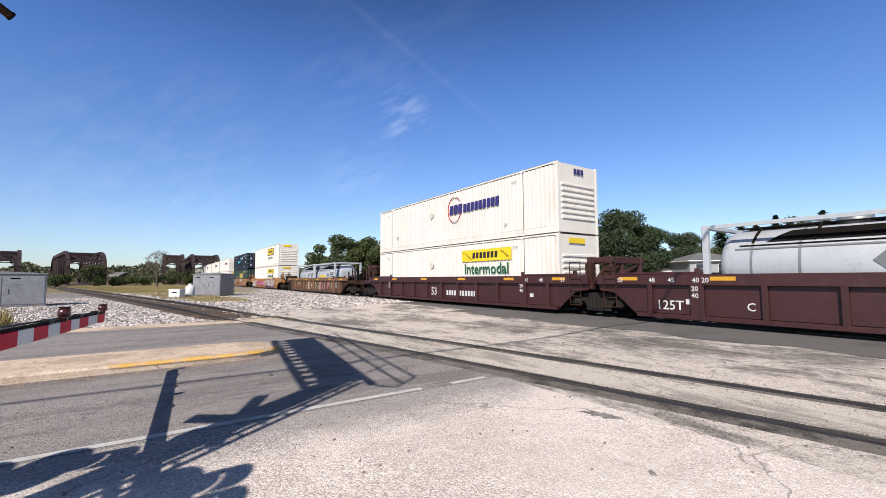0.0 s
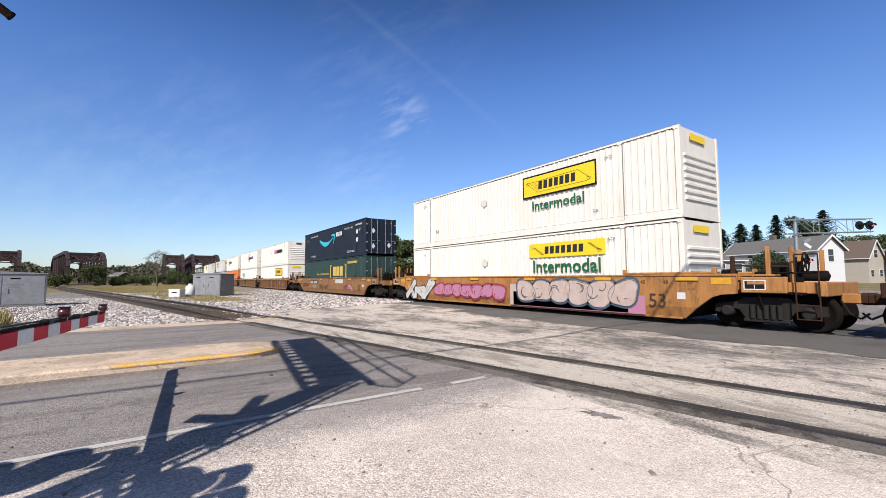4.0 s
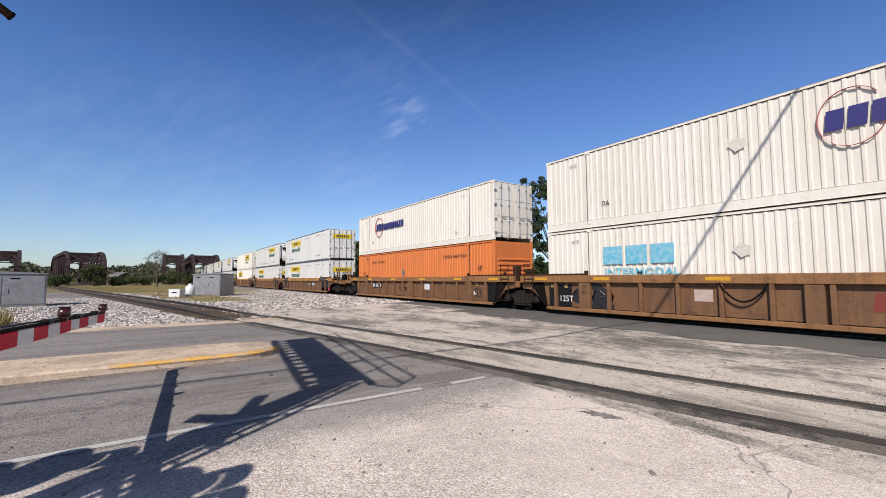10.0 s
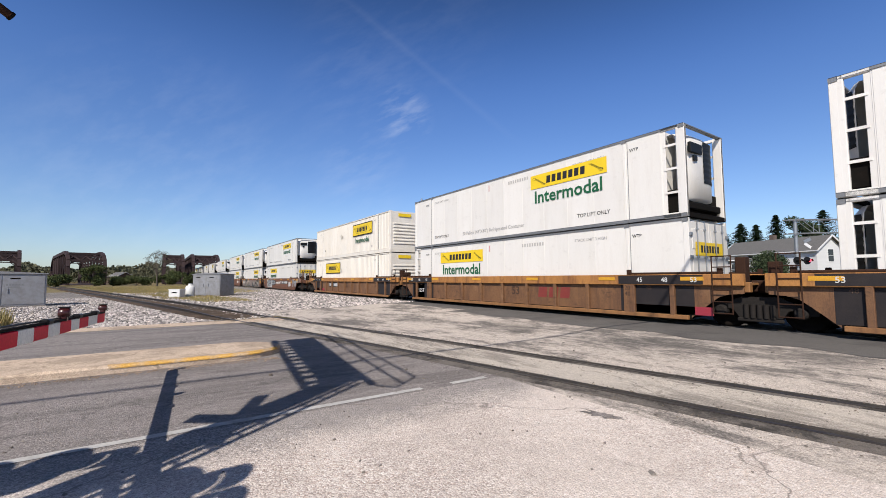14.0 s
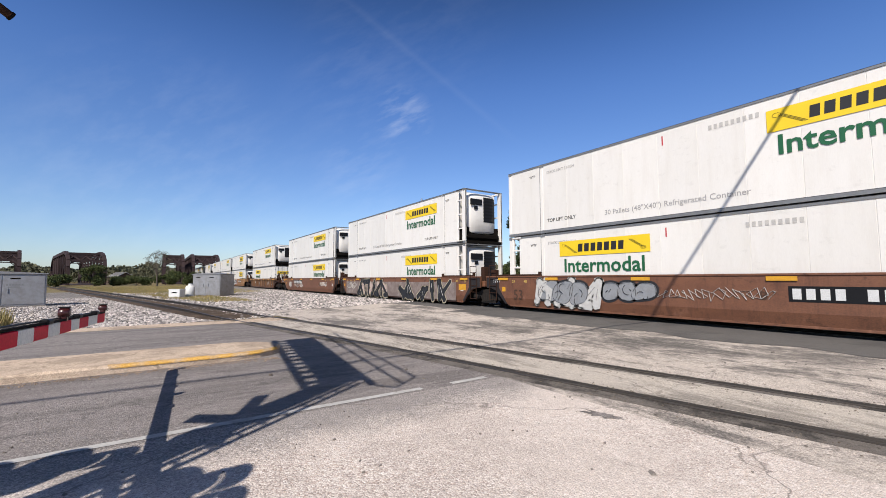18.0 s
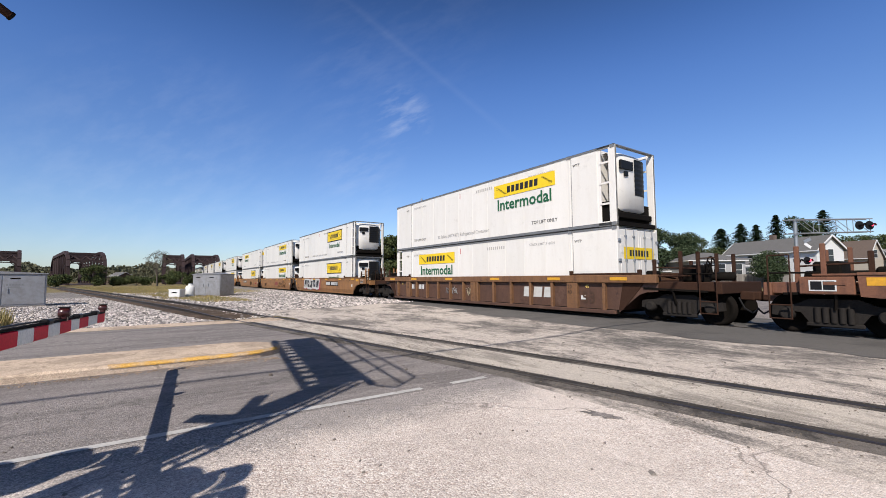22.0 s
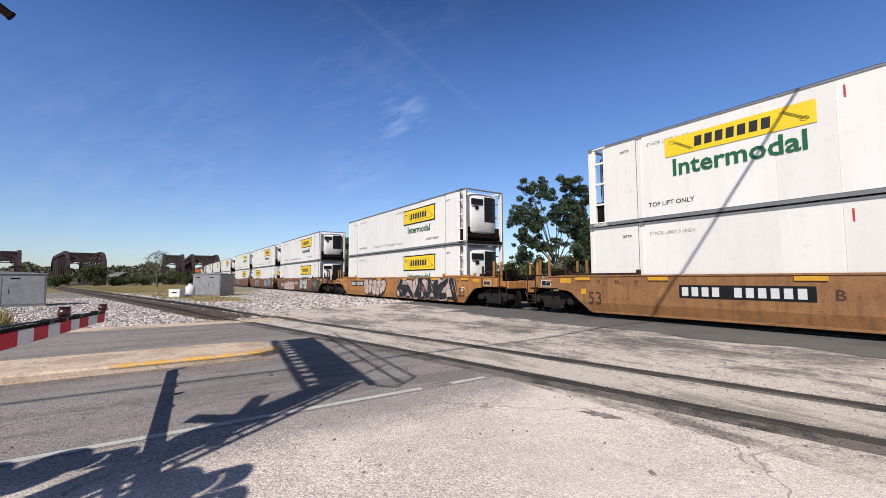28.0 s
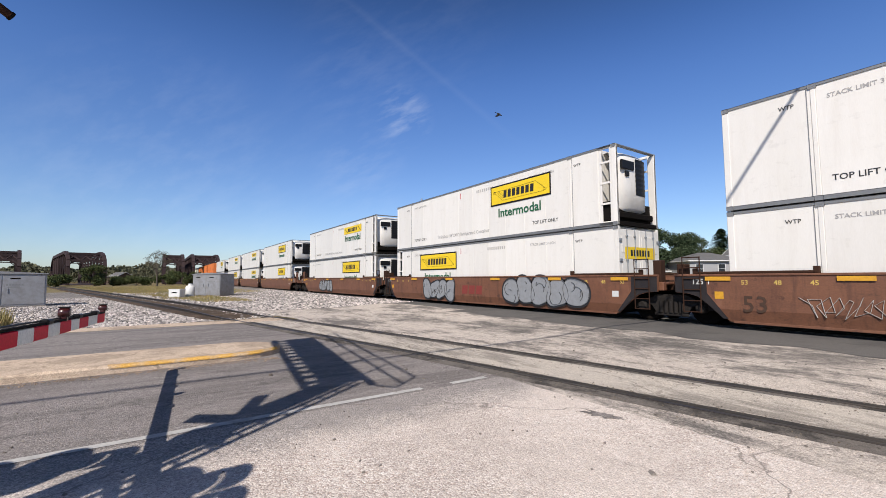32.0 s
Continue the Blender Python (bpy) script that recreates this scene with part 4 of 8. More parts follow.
def well_car(s, style, paint, label, joints=(False, False), decor=(), ends=None):
    """joints: whether its tail and its head share a bogie with the next unit."""
    car = new("well_car")
    tagged(car, label, "railcar", "double-stack well cars of the train")
    car["inset"] = INSET[style]
    rolls(car, s, RAIL)
    for sg in (-1, 1):
        side = part("side", shared("wellside%d%s" % (sg, style), lambda: well_side(sg, style)), OCHREDIRT if style != "smooth" and paint == OCHRE2 else paint, car)
        for upper in (False, True):
            part("top_chord" if upper else "bottom_chord", shared("chord%d%s%d" % (sg, style, upper), lambda: well_chord(sg, style, upper)), BROWNRIB if upper and paint == BROWN else OCHRE if upper and style == "panel" and paint == OCHRE2 else paint, car)
        if style != "smooth" and sg < 0:
            n = 14 if style == "rib" else 11
            for k in range(n):
                part("rib", shared("rib_" + style, lambda: well_rib(style)), BROWNRIB if paint in (BROWN, OCHRE2) else paint, side, at=pose(-7.6 + 15.2 * k / (n - 1), 0, 0))
            for x in (-6.2, 0.25, 6.2) if style == "rib" else (-6.2, 6.2):
                part("rib", shared("wide_rib", lambda: Geo().box(-0.19, 0.19, -OUT - 0.012, -OUT + 0.16, 0.2, 1.21, 0.015)), BROWNRIB if paint in (BROWN, OCHRE2) else paint, side, "broad post", at=pose(x, 0, 0))
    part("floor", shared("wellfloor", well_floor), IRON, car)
    for y in (-OUT + 0.07, OUT - 0.07):
        for x in (-7.55, 7.55):
            part("guide_plate", shared("guideplate", guide_plate), paint if paint in (OCHRE, MAROON) else RUST, car, at=pose(x, y, 0))
    if style == "smooth":
        for x in (-8.2, 8.2):
            for k, mark in enumerate(("53", "48", "45", "40")):
                if x > 0 or k < 3:
                    letter(mark, 0.17, (x - k * 0.72 if x > 0 else x + 0.45 + k * 0.72), -OUT - 0.006, 1.2, INKDK if paint != REDBR else INKY, car)
        part("notice", shared("notice", lambda: Geo().box(0, 0.24, -0.002, 0.002, 0, 0.2)), INKW, car, "small white notice", at=pose(7.9, -OUT - 0.005, 0.75))
        part("notice", shared("notice2", lambda: Geo().box(0, 0.22, -0.002, 0.002, 0, 0.2)), SAFETY, car, "small yellow notice", at=pose(-8.4, -OUT - 0.005, 0.8))
    else:
        for x in (-7.05, 7.05):
            part("notice", shared("notice3", lambda: Geo().box(0, 0.2, -0.002, 0.002, 0, 0.15)), INKW, car, "small white notice", at=pose(x * 0.93, -OUT + INSET[style] - 0.004, 0.6))
        for x in (-6.34, 6.06):
            for mark, z in (("20", 1.0), ("40", 0.8)):
                letter(mark, 0.2, x, -OUT - 0.018, z, INKDK if paint != MAROON else INKW, car)
        if paint != MAROON:
            for mark, x in (("45", -7.25), ("48", -7.95), ("45", 6.75)):
                letter(mark, 0.18, x, -OUT + INSET[style] - 0.012, 1.02, INKY if style == "rib" else INKDK, car)
    for sg, joint in ((-1, joints[0]), (1, joints[1])):
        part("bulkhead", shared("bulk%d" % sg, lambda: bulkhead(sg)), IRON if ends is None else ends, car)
        part("deck", shared("deck%d%d" % (sg, joint), lambda: end_deck(sg, joint)), ends or paint, car)
        if not joint:
            bogie(car, sg * 10.0)
            part("coupler", shared("coupler%d" % sg, lambda: coupler(sg)), RUST, car, "rusty coupler")
            part("air_hose", shared("airhose%d" % sg, lambda: air_hose(sg)), BLACK, car, "black rubber air hose")
            end_gear(car, sg, ends or paint)
            if paint == MAROON:
                part("end_frame", shared("portal%d" % sg, lambda: portal_frame(sg)), RUSTY, car, "dark maroon braced end frame")
            if style == "smooth":
                ex = 9.62 if sg > 0 else -10.36
                part("data_panel", shared("datapanel", lambda: Geo().box(0, 0.5, -0.003, 0.003, 0, 0.26)), INKW, car, "white bordered data panel", at=pose(ex, -1.445, 1.06))
                part("data_field", shared("datafield", lambda: Geo().box(0.03, 0.24, -0.006, -0.002, 0.03, 0.23)), BLACK, car, at=pose(ex, -1.445, 1.06))
                part("data_field", shared("datafield2", lambda: Geo().box(0.26, 0.47, -0.006, -0.002, 0.03, 0.23)), BLACK, car, at=pose(ex, -1.445, 1.06))
                part("reflector", shared("endstripe", lambda: Geo().box(0, 0.5, -0.003, 0.003, 0, 0.18)), SAFETY, car, "yellow reflective square", at=pose(8.85 if sg > 0 else -9.35, -OUT - 0.006, 1.2))
                part("end_box", shared("endbox%d" % sg, lambda: Geo().box(*sorted((sg * 9.55, sg * 10.55)), -1.44, -1.3, 0.98, 1.4, 0.02).box(*sorted((sg * 9.7, sg * 10.1)), -1.46, -1.43, 1.2, 1.28, 0.01)), paint, car)
            part("grab_iron", shared("irons%d" % sg, lambda: step_irons(sg)), RUST, car)
            if sg > 0:
                part("brake_wheel", shared("bwheel%d" % sg, lambda: brake_wheel(sg)), IRON, car)
        else:
            part("ladder", shared("ladder%d" % sg, lambda: ladder(sg)), RUST, car)
            if style == "smooth":
                part("end_panel", shared("darkend%d" % sg, lambda: Geo().prism([(sg * 8.08, 0.26), (sg * 8.2, 0.26), (sg * 8.62, 0.67), (sg * 8.85, 0.85), (sg * 9.1, 0.93), (sg * 9.47, 0.96), (sg * 9.47, 1.42), (sg * 8.6, 1.42), (sg * 8.6, 0.95)], -OUT - 0.008, -OUT - 0.002)), CHAR, car, "charcoal painted end")
                if sg < 0:
                    letter("125 T", 0.22, -9.0, -OUT - 0.012, 1.2, INKW, car)
            if sg > 0:
                if paint == MAROON:
                    part("end_frame", shared("portal%d" % sg, lambda: portal_frame(sg)), RUSTY, car, "dark maroon braced end frame", at=pose(-0.27, 0, -0.25))
                bogie(car, 9.71)
                part("joint", shared("artic", lambda: Geo().box(9.3, 10.1, -0.55, 0.55, 0.95, 1.3, 0.05).box(9.2, 9.45, -1.2, -0.9, 1.25, 1.95, 0.02).box(9.95, 10.2, -1.2, -0.9, 1.25, 1.8, 0.02)), RUST, car)
    for k, x in enumerate((-8.3, -5.5, -1.8, 1.9, 5.4, 8.2)):
        part("reflector", shared("reflector", lambda: Geo().box(-0.32, 0.32, -0.004, 0.004, -0.055, 0.055)), SAFETY, car, "yellow reflective stripe", at=pose(x, -OUT - (0.036 if style == "smooth" else 0.026), 1.36 if style == "smooth" else 1.36))
    for d in decor:
        d(car)
    return car


def skin(car, z):
    """Where the paint of a car's near side lies, at a height."""
    return -OUT - 0.006 + (-0.02 if z > 1.12 and car["inset"] else car["inset"])


def on_side(ob_key, build, ink, x, z, label="", name="marking"):
    return lambda car: part(name, shared(ob_key, build), ink, car, label, at=pose(x, skin(car, z), z))


def side_words(text, size, x, z, ink):
    return lambda car: letter(text, size, x, skin(car, z) - 0.006, z, ink, car)


def number_plate(x, z=0.78, dark=True, w=2.4):
    """Reporting mark and number, drawn as bars."""
    def f(car):
        base = car
        if dark:
            base = part("number_panel", shared("numpanel%g" % w, lambda: Geo().box(-0.08, w + 0.08, -0.002, 0.002, -0.06, 0.32)), BLACK, car, "black panel", at=pose(x, skin(car, z) - 0.001, z))
            part("number_mark", shared("numbars%g" % w, lambda: bars(11, w, 0.26, 0, 0.66)), INKW, base, at=pose(0, -0.006, 0))
        else:
            part("number_mark", shared("numbars%g" % w, lambda: bars(11, w, 0.26, 0, 0.66)), INKW, car, at=pose(x, skin(car, z) - 0.002, z))
    return f


def scrawl(seed, x, w, z, h, inks, deep=0.0, n=7, label="spray-painted graffiti"):
    """Graffiti: leaning interlocked stroke shapes with outlines, no words."""
    def f(car):
        rnd = random.Random(seed)
        back, front, line = Geo(), Geo(), Geo()
        step = w / n
        lat = [(0.0, 0.05), (0.5, 0.0), (1.0, 0.05), (0.02, 0.5), (0.95, 0.55), (0.0, 0.95), (0.5, 1.0), (1.0, 0.95), (0.5, 0.5)]
        fat = min(0.30, step * 0.34)
        y_ = [0.0]

        def stroke(g, a, b, wd, y, ca, cb):
            a, b = Vector(a), Vector(b)
            d = (b - a).normalized()
            s = Vector((-d.y, d.x))
            a, b = a - d * wd * 0.35, b + d * wd * 0.35
            p = [a + s * wd * ca, b + s * wd * cb, b + d * wd * 0.25, b - s * wd * cb, a - s * wd * ca, a - d * wd * 0.25]
            g.add([(q.x, y, q.y) for q in p], [tuple(range(6))])
        for k in range(n):
            lean = rnd.uniform(-0.12, 0.2) * h
            path = [rnd.choice((0, 1, 2))]
            while len(path) < rnd.choice((4, 5)):
                c = rnd.randrange(9)
                if c != path[-1] and abs(lat[c][1] - lat[path[-1]][1]) + abs(lat[c][0] - lat[path[-1]][0]) > 0.45:
                    path.append(c)
            pts = [((k + 0.08 + 0.84 * lat[c][0] * rnd.uniform(0.92, 1.12)) * step + lean * lat[c][1], h * (0.1 + 0.8 * lat[c][1])) for c in path]
            for a, b in zip(pts, pts[1:]):
                ca, cb = rnd.uniform(0.42, 0.62), rnd.uniform(0.34, 0.62)
                y_[0] -= 0.0001
                stroke(back, a, b, fat + 0.11, 0, ca, cb)
                stroke(front, a, b, fat, -0.003 + y_[0] * 0.2, ca, cb)
                if rnd.random() < 0.6:
                    line.bar((a[0] * 0.8 + b[0] * 0.2, -0.009, a[1] * 0.8 + b[1] * 0.2), (a[0] * 0.3 + b[0] * 0.7, -0.009, a[1] * 0.3 + b[1] * 0.7), 0.035, 0.003)
        y = skin(car, z) - 0.004 - deep
        g = part("graffiti", back, inks[0], car, label, at=pose(x, y, z))
        tagged(part("graffiti_fill", front, inks[1], g), kind="stuff")
        tagged(part("graffiti_line", line, inks[2], g), kind="stuff")
    return f


def tag(seed, x, w, z, h, ink):
    """A thin sprayed line tag."""
    def f(car):
        rnd = random.Random(seed)
        g, n = Geo(), 26
        pts = [(w * (k / n) + 0.1 * w * math.sin(k * 2.1 + seed), h * (0.5 + 0.48 * math.sin(k * 1.9 + seed * 3) * (0.6 + 0.4 * rnd.random()))) for k in range(n)]
        for a, b in zip(pts, pts[1:]):
            g.bar((a[0], 0, a[1]), (b[0], 0, b[1]), 0.045, 0.004)
        part("graffiti", g, ink, car, "thin sprayed tag", at=pose(x, skin(car, z) - 0.001, z))
    return f


def bubbles(seed, x, w, z, h, inks, n=5, label="bubble-shaped spray-painted graffiti"):
    """Fat rounded leaning shapes that overlap, with a dark outline and a few inner strokes; no words."""
    def f(car):
        rnd = random.Random(seed)
        back, front, line = Geo(), Geo(), Geo()
        step, m = w / n, 26
        for k in range(n):
            cx, cz = (k + 0.5) * step, h * rnd.uniform(0.46, 0.54)
            rx, rz, lean = step * rnd.uniform(0.56, 0.68), h * rnd.uniform(0.42, 0.48), rnd.uniform(-0.15, 0.3)
            p2, p3, b2, b3 = rnd.uniform(0, 6), rnd.uniform(0, 6), rnd.uniform(0.04, 0.12), rnd.uniform(0.04, 0.1)

            def ring(grow):
                pts = []
                for j in range(m):
                    a = 2 * math.pi * j / m
                    q = 1.0 / max(abs(math.cos(a)) ** 2.6 + abs(math.sin(a)) ** 2.6, 0.3) ** (1 / 2.6)
                    q *= 1 + b2 * math.sin(2 * a + p2) + b3 * math.sin(3 * a + p3)
                    dx, dz = math.cos(a) * (rx * q + grow), math.sin(a) * (rz * q + grow)
                    pts.append((cx + dx + lean * dz, cz + dz))
                return pts
            y = -0.0012 * (k % 3)
            fan = [(0, j + 1, (j + 1) % m + 1) for j in range(m)]
            back.add([(cx, 0.0, cz)] + [(a, 0.0, b) for a, b in ring(0.075)], fan)
            front.add([(cx, y - 0.003, cz)] + [(a, y - 0.003, b) for a, b in ring(0.0)], fan)
            edge_ = ring(-0.012)
            for j in range(m):
                if rnd.random() < 0.9:
                    (xa, za), (xb, zb) = edge_[j], edge_[(j + 1) % m]
                    line.bar((xa, y - 0.005, za), (xb, y - 0.005, zb), 0.035, 0.002)
            for j in range(rnd.choice((2, 3))):
                xa, za = cx + rnd.uniform(-0.5, 0.3) * rx, cz + rnd.uniform(-0.7, 0.6) * rz
                turn_, r_ = rnd.uniform(0, 6), rnd.uniform(0.12, 0.3) * min(rx, rz) * 2
                arc = [(xa + r_ * math.cos(turn_ + q * 0.5), za + r_ * math.sin(turn_ + q * 0.5)) for q in range(rnd.choice((3, 5, 7)))]
                for (xa_, za_), (xb_, zb_) in zip(arc, arc[1:]):
                    line.bar((xa_, -0.008, za_), (xb_, -0.008, zb_), 0.05, 0.003)
        y = skin(car, z) - 0.004
        g = part("graffiti", back, inks[0], car, label, at=pose(x, y, z))
        tagged(part("graffiti_fill", front, inks[1], g), kind="stuff")
        tagged(part("graffiti_line", line, inks[0], g), kind="stuff")
    return f


def sprayed_letter(text, x, w, z, h, outline, fill):
    """One fat sprayed letter over its own wider outline."""
    def f(car):
        for ink, grow, dy in ((outline, 0.16, 0.0), (fill, 0.06, -0.004)):
            cu = bpy.data.curves.new("text", "FONT")
            cu.body, cu.size, cu.resolution_u, cu.offset = text, 1.0, 3, grow
            ob = bpy.data.objects.new("text", cu)
            scene.collection.objects.link(ob)
            me = bpy.data.meshes.new_from_object(ob.evaluated_get(bpy.context.evaluated_depsgraph_get()))
            bpy.data.objects.remove(ob)
            me.materials.clear()
            xs, zs = [v.co.x for v in me.vertices], [v.co.y for v in me.vertices]
            x_low, z_low = min(xs), min(zs)
            more = 0.06 if grow > 0.1 else 0.0
            kx, kz = (w + 2 * more) / (max(xs) - min(xs)), (h + 2 * more) / (max(zs) - min(zs))
            for v in me.vertices:
                v.co = Vector(((v.co.x - x_low) * kx - more, dy, (v.co.y - z_low) * kz - more))
            part("graffiti", me, ink, car, "large sprayed letter", at=pose(x, skin(car, z) - 0.004, z))
    return f


def blocks(x, w, z, h, outline, fill, n=5):
    """Upright angular blocks, leaning this way and that, each with a wedge cut out."""
    def f(car):
        step = w / n
        back, front, cut = Geo(), Geo(), Geo()
        for k in range(n):
            a, lean = k * step, (0.2, -0.24, 0.3, -0.16, 0.2)[k % 5] * h
            lift = (0.04, 0.0, -0.03, 0.06, 0.0)[k % 5] * h
            q = lambda u, v: (a + u * step + lean * (v - 0.5), lift + v * h)
            poly = lambda g, pts, y: g.add([(p[0], y, p[1]) for p in pts], [tuple(range(len(pts)))])
            poly(back, [q(-0.1, 0.0), q(0.4, -0.1), q(1.06, 0.02), q(1.08, 0.96), q(0.5, 1.06), q(-0.06, 0.98)], -0.0004 * k)
            poly(front, [q(0.13, 0.16), q(0.82, 0.12), q(0.84, 0.82), q(0.15, 0.84)], -0.004)
            wedge = ([q(0.34, 0.12), q(0.66, 0.1), q(0.52, 0.5)], [q(0.36, 0.42), q(0.64, 0.42), q(0.5, 0.7)], [q(0.08, 0.3), q(0.55, 0.62), q(0.1, 0.66)], [q(0.34, 0.3), q(0.6, 0.48), q(0.34, 0.66)], [q(0.38, 0.1), q(0.62, 0.1), q(0.5, 0.4)])[k % 5]
            poly(cut, wedge, -0.007)
        g = part("graffiti", back, outline, car, "angular block graffiti", at=pose(x, skin(car, z) - 0.004, z))
        part("graffiti_fill", front, fill, g)
        part("graffiti_line", cut, outline, g)
    return f


SPK = mat("spray_black", (0.015, 0.015, 0.017), 0.6, amount=0.3)
SPW = mat("spray_white", (0.477, 0.47, 0.447), 0.6, col2=(0.347, 0.323, 0.293), scale=5, amount=0.5)
SPS = mat("spray_silver", (0.277, 0.285, 0.293), 0.5, 0.2, col2=(0.193, 0.193, 0.2), scale=5, amount=0.5)
SPR = mat("spray_red", (0.277, 0.023, 0.039), 0.6, amount=0.4)
SPP = mat("spray_pink", (0.4, 0.169, 0.231), 0.6, col2=(0.308, 0.154, 0.308), scale=3, amount=0.6)
SPT = mat("spray_cream", (0.354, 0.308, 0.216), 0.6, amount=0.4)
SPV = mat("spray_plum", (0.1, 0.015, 0.039), 0.6, amount=0.4)
SPG = mat("spray_grey_ground", (0.154, 0.115, 0.1), 0.65, col2=(0.277, 0.231, 0.208), scale=2.5, amount=0.8)
SPB = mat("spray_slate_blue", (0.05, 0.075, 0.11), 0.6, amount=0.4)
SPD = mat("spray_dark_umber", (0.045, 0.034, 0.027), 0.65, col2=(0.09, 0.06, 0.042), scale=2.0, amount=0.8)
SPC = mat("spray_pale_cream", (0.447, 0.354, 0.308), 0.65, col2=(0.354, 0.231, 0.185), scale=2.5, amount=0.6)
LOGOBR = mat("dark_red_mark", (0.193, 0.031, 0.023), 0.6, amount=0.4)
INKDK = mat("dark_brown_lettering", (0.054, 0.027, 0.014), 0.6, amount=0.3)

A_LO, A_HI = (lambda b: yellow_flat(b, 2.85)), (lambda b: yellow_flat(b, 9.8))
B_LO, B_HI = (lambda b: yellow_boxed(b, 2.95)), (lambda b: yellow_boxed(b, 9.5))
RING_HI, RING_LO = (lambda b: ring_logo(b, 8.55)), (lambda b: ring_logo(b, 3.1))


def smile(b):
    """A curved teal arrow and two white words of bars, with white hazard labels."""
    x, y = -LEN / 2, NEAR - 0.0285
    g, n = Geo(), 18
    pts = []
    for k in range(n + 1):
        t = k / n
        pts.append((5.1 + 3.75 * t, 2.05 - 0.62 * math.sin(math.pi * (0.08 + 0.86 * t)), 0.06 + 0.15 * math.sin(math.pi * min(1, t * 1.15 + 0.05))))
    for (xa, za, wa), (xb, zb, wb) in zip(pts, pts[1:]):
        g.add([(xa, 0, za - wa), (xb, 0, zb - wb), (xb, 0, zb + wb), (xa, 0, za + wa)], [(0, 1, 2, 3)])
    g.add([(8.25, 0, 2.12), (8.75, 0, 2.28), (9.33, 0, 2.25), (9.3, 0, 1.85), (9.08, 0, 1.35), (8.98, 0, 1.35), (9.08, 0, 2.02), (8.75, 0, 2.1)], [(0, 1, 7), (1, 2, 6, 7), (2, 3, 4, 5, 6)])
    part("arrow_logo", g, TEAL, b, "teal curved arrow emblem", at=pose(x, y, 0))
    part("word_mark", bars(5, 1.55, 0.36, 0.0, 0.78), INKW, b, "white bars", at=pose(9.62 + x, y, 1.95))
    stencil(b, "STACK LIMIT 3 HIGH", 0.2, 11.7, 2.35, INKW)
    stencil(b, "TOP LIFT ONLY", 0.24, 12.3, 0.35, INKW)
    stencil(b, "STACK LIMIT 3 HIGH", 0.24, 2.3, 2.35, INKW)
    stencil(b, "TOP LIFT ONLY", 0.24, 2.3, 0.35, INKW)
    stencil(b, "53'", 0.3, 14.8, 2.0, INKW)
    stencil(b, "53'", 0.3, 1.0, 2.0, INKW)
    dm = Geo().prism([(0, 0.22), (0.22, 0.42), (0.46, 0.36), (0.46, 0.1), (0.22, 0)], -0.002, 0.002)
    for z in (1.75, 1.1):
        part("placard", dm, INKW, b, "white hazard label", at=pose(14.2 + x, y, z))
    for yy, zz in ((-0.85, 1.9), (-0.85, 0.7), (0.5, 0.8)):
        part("placard", Geo().add([(0, yy, zz), (0, yy + 0.16, zz + 0.22), (0, yy + 0.32, zz), (0, yy + 0.16, zz - 0.22)], [(0, 1, 2, 3)]), INKW, b, "white hazard label", at=pose(LEN / 2 + 0.022, 0, 0))


def bracket_sign(b):
    """A yellow word of bars between brackets, with a line of text."""
    x, y = -LEN / 2, NEAR - 0.0285
    g = Geo()
    for x0, d in ((8.3, 1), (12.15, -1)):
        g = Geo()
        g.box(x0 - 0.09, x0 + 0.09, -0.002, 0.002, 0.95, 2.35).box(*sorted((x0, x0 + d * 0.28)), -0.002, 0.002, 2.2, 2.35).box(*sorted((x0, x0 + d * 0.28)), -0.002, 0.002, 0.95, 1.1)
        part("bracket", g, INKY, b, "yellow bracket", at=pose(x, y, 0))
    part("word_mark", bars(3, 2.5, 0.82, 0.0, 0.86), INKY, b, "yellow blocks", at=pose(9.02 + x, y, 1.35))
    letter("INTERMODAL", 0.32, 9.02 + x, y, 1.0, INKY, b, 2.45)
    letter("How tomorrow moves", 0.34, 4.3 + x, y, 1.45, INKY, b, 3.6)
    code = part("code_mark", bars(10, 2.1, 0.2), INKY, b, at=pose(12.5 + x, y, 2.35))


def pale_sign(b):
    x, y = -LEN / 2, NEAR - 0.0285
    part("word_mark", bars(3, 2.6, 0.62, 0.0, 0.86), INKC, b, "faded pale blue blocks", at=pose(2.55 + x, y, 1.55))
    letter("INTERMODAL", 0.33, 2.6 + x, y, 1.18, INKC, b, 2.6)


def pink_sign(b):
    x, y = -LEN / 2, NEAR - 0.0285
    part("word_mark", bars(3, 1.5, 0.5, 0.05, 0.85), INKP, b, "faded pink blocks", at=pose(8.9 + x, y, 1.62))
    part("word_mark", bars(9, 2.85, 0.44, 0.04, 0.74), INKK, b, "black bars", at=pose(10.45 + x, y, 1.62))


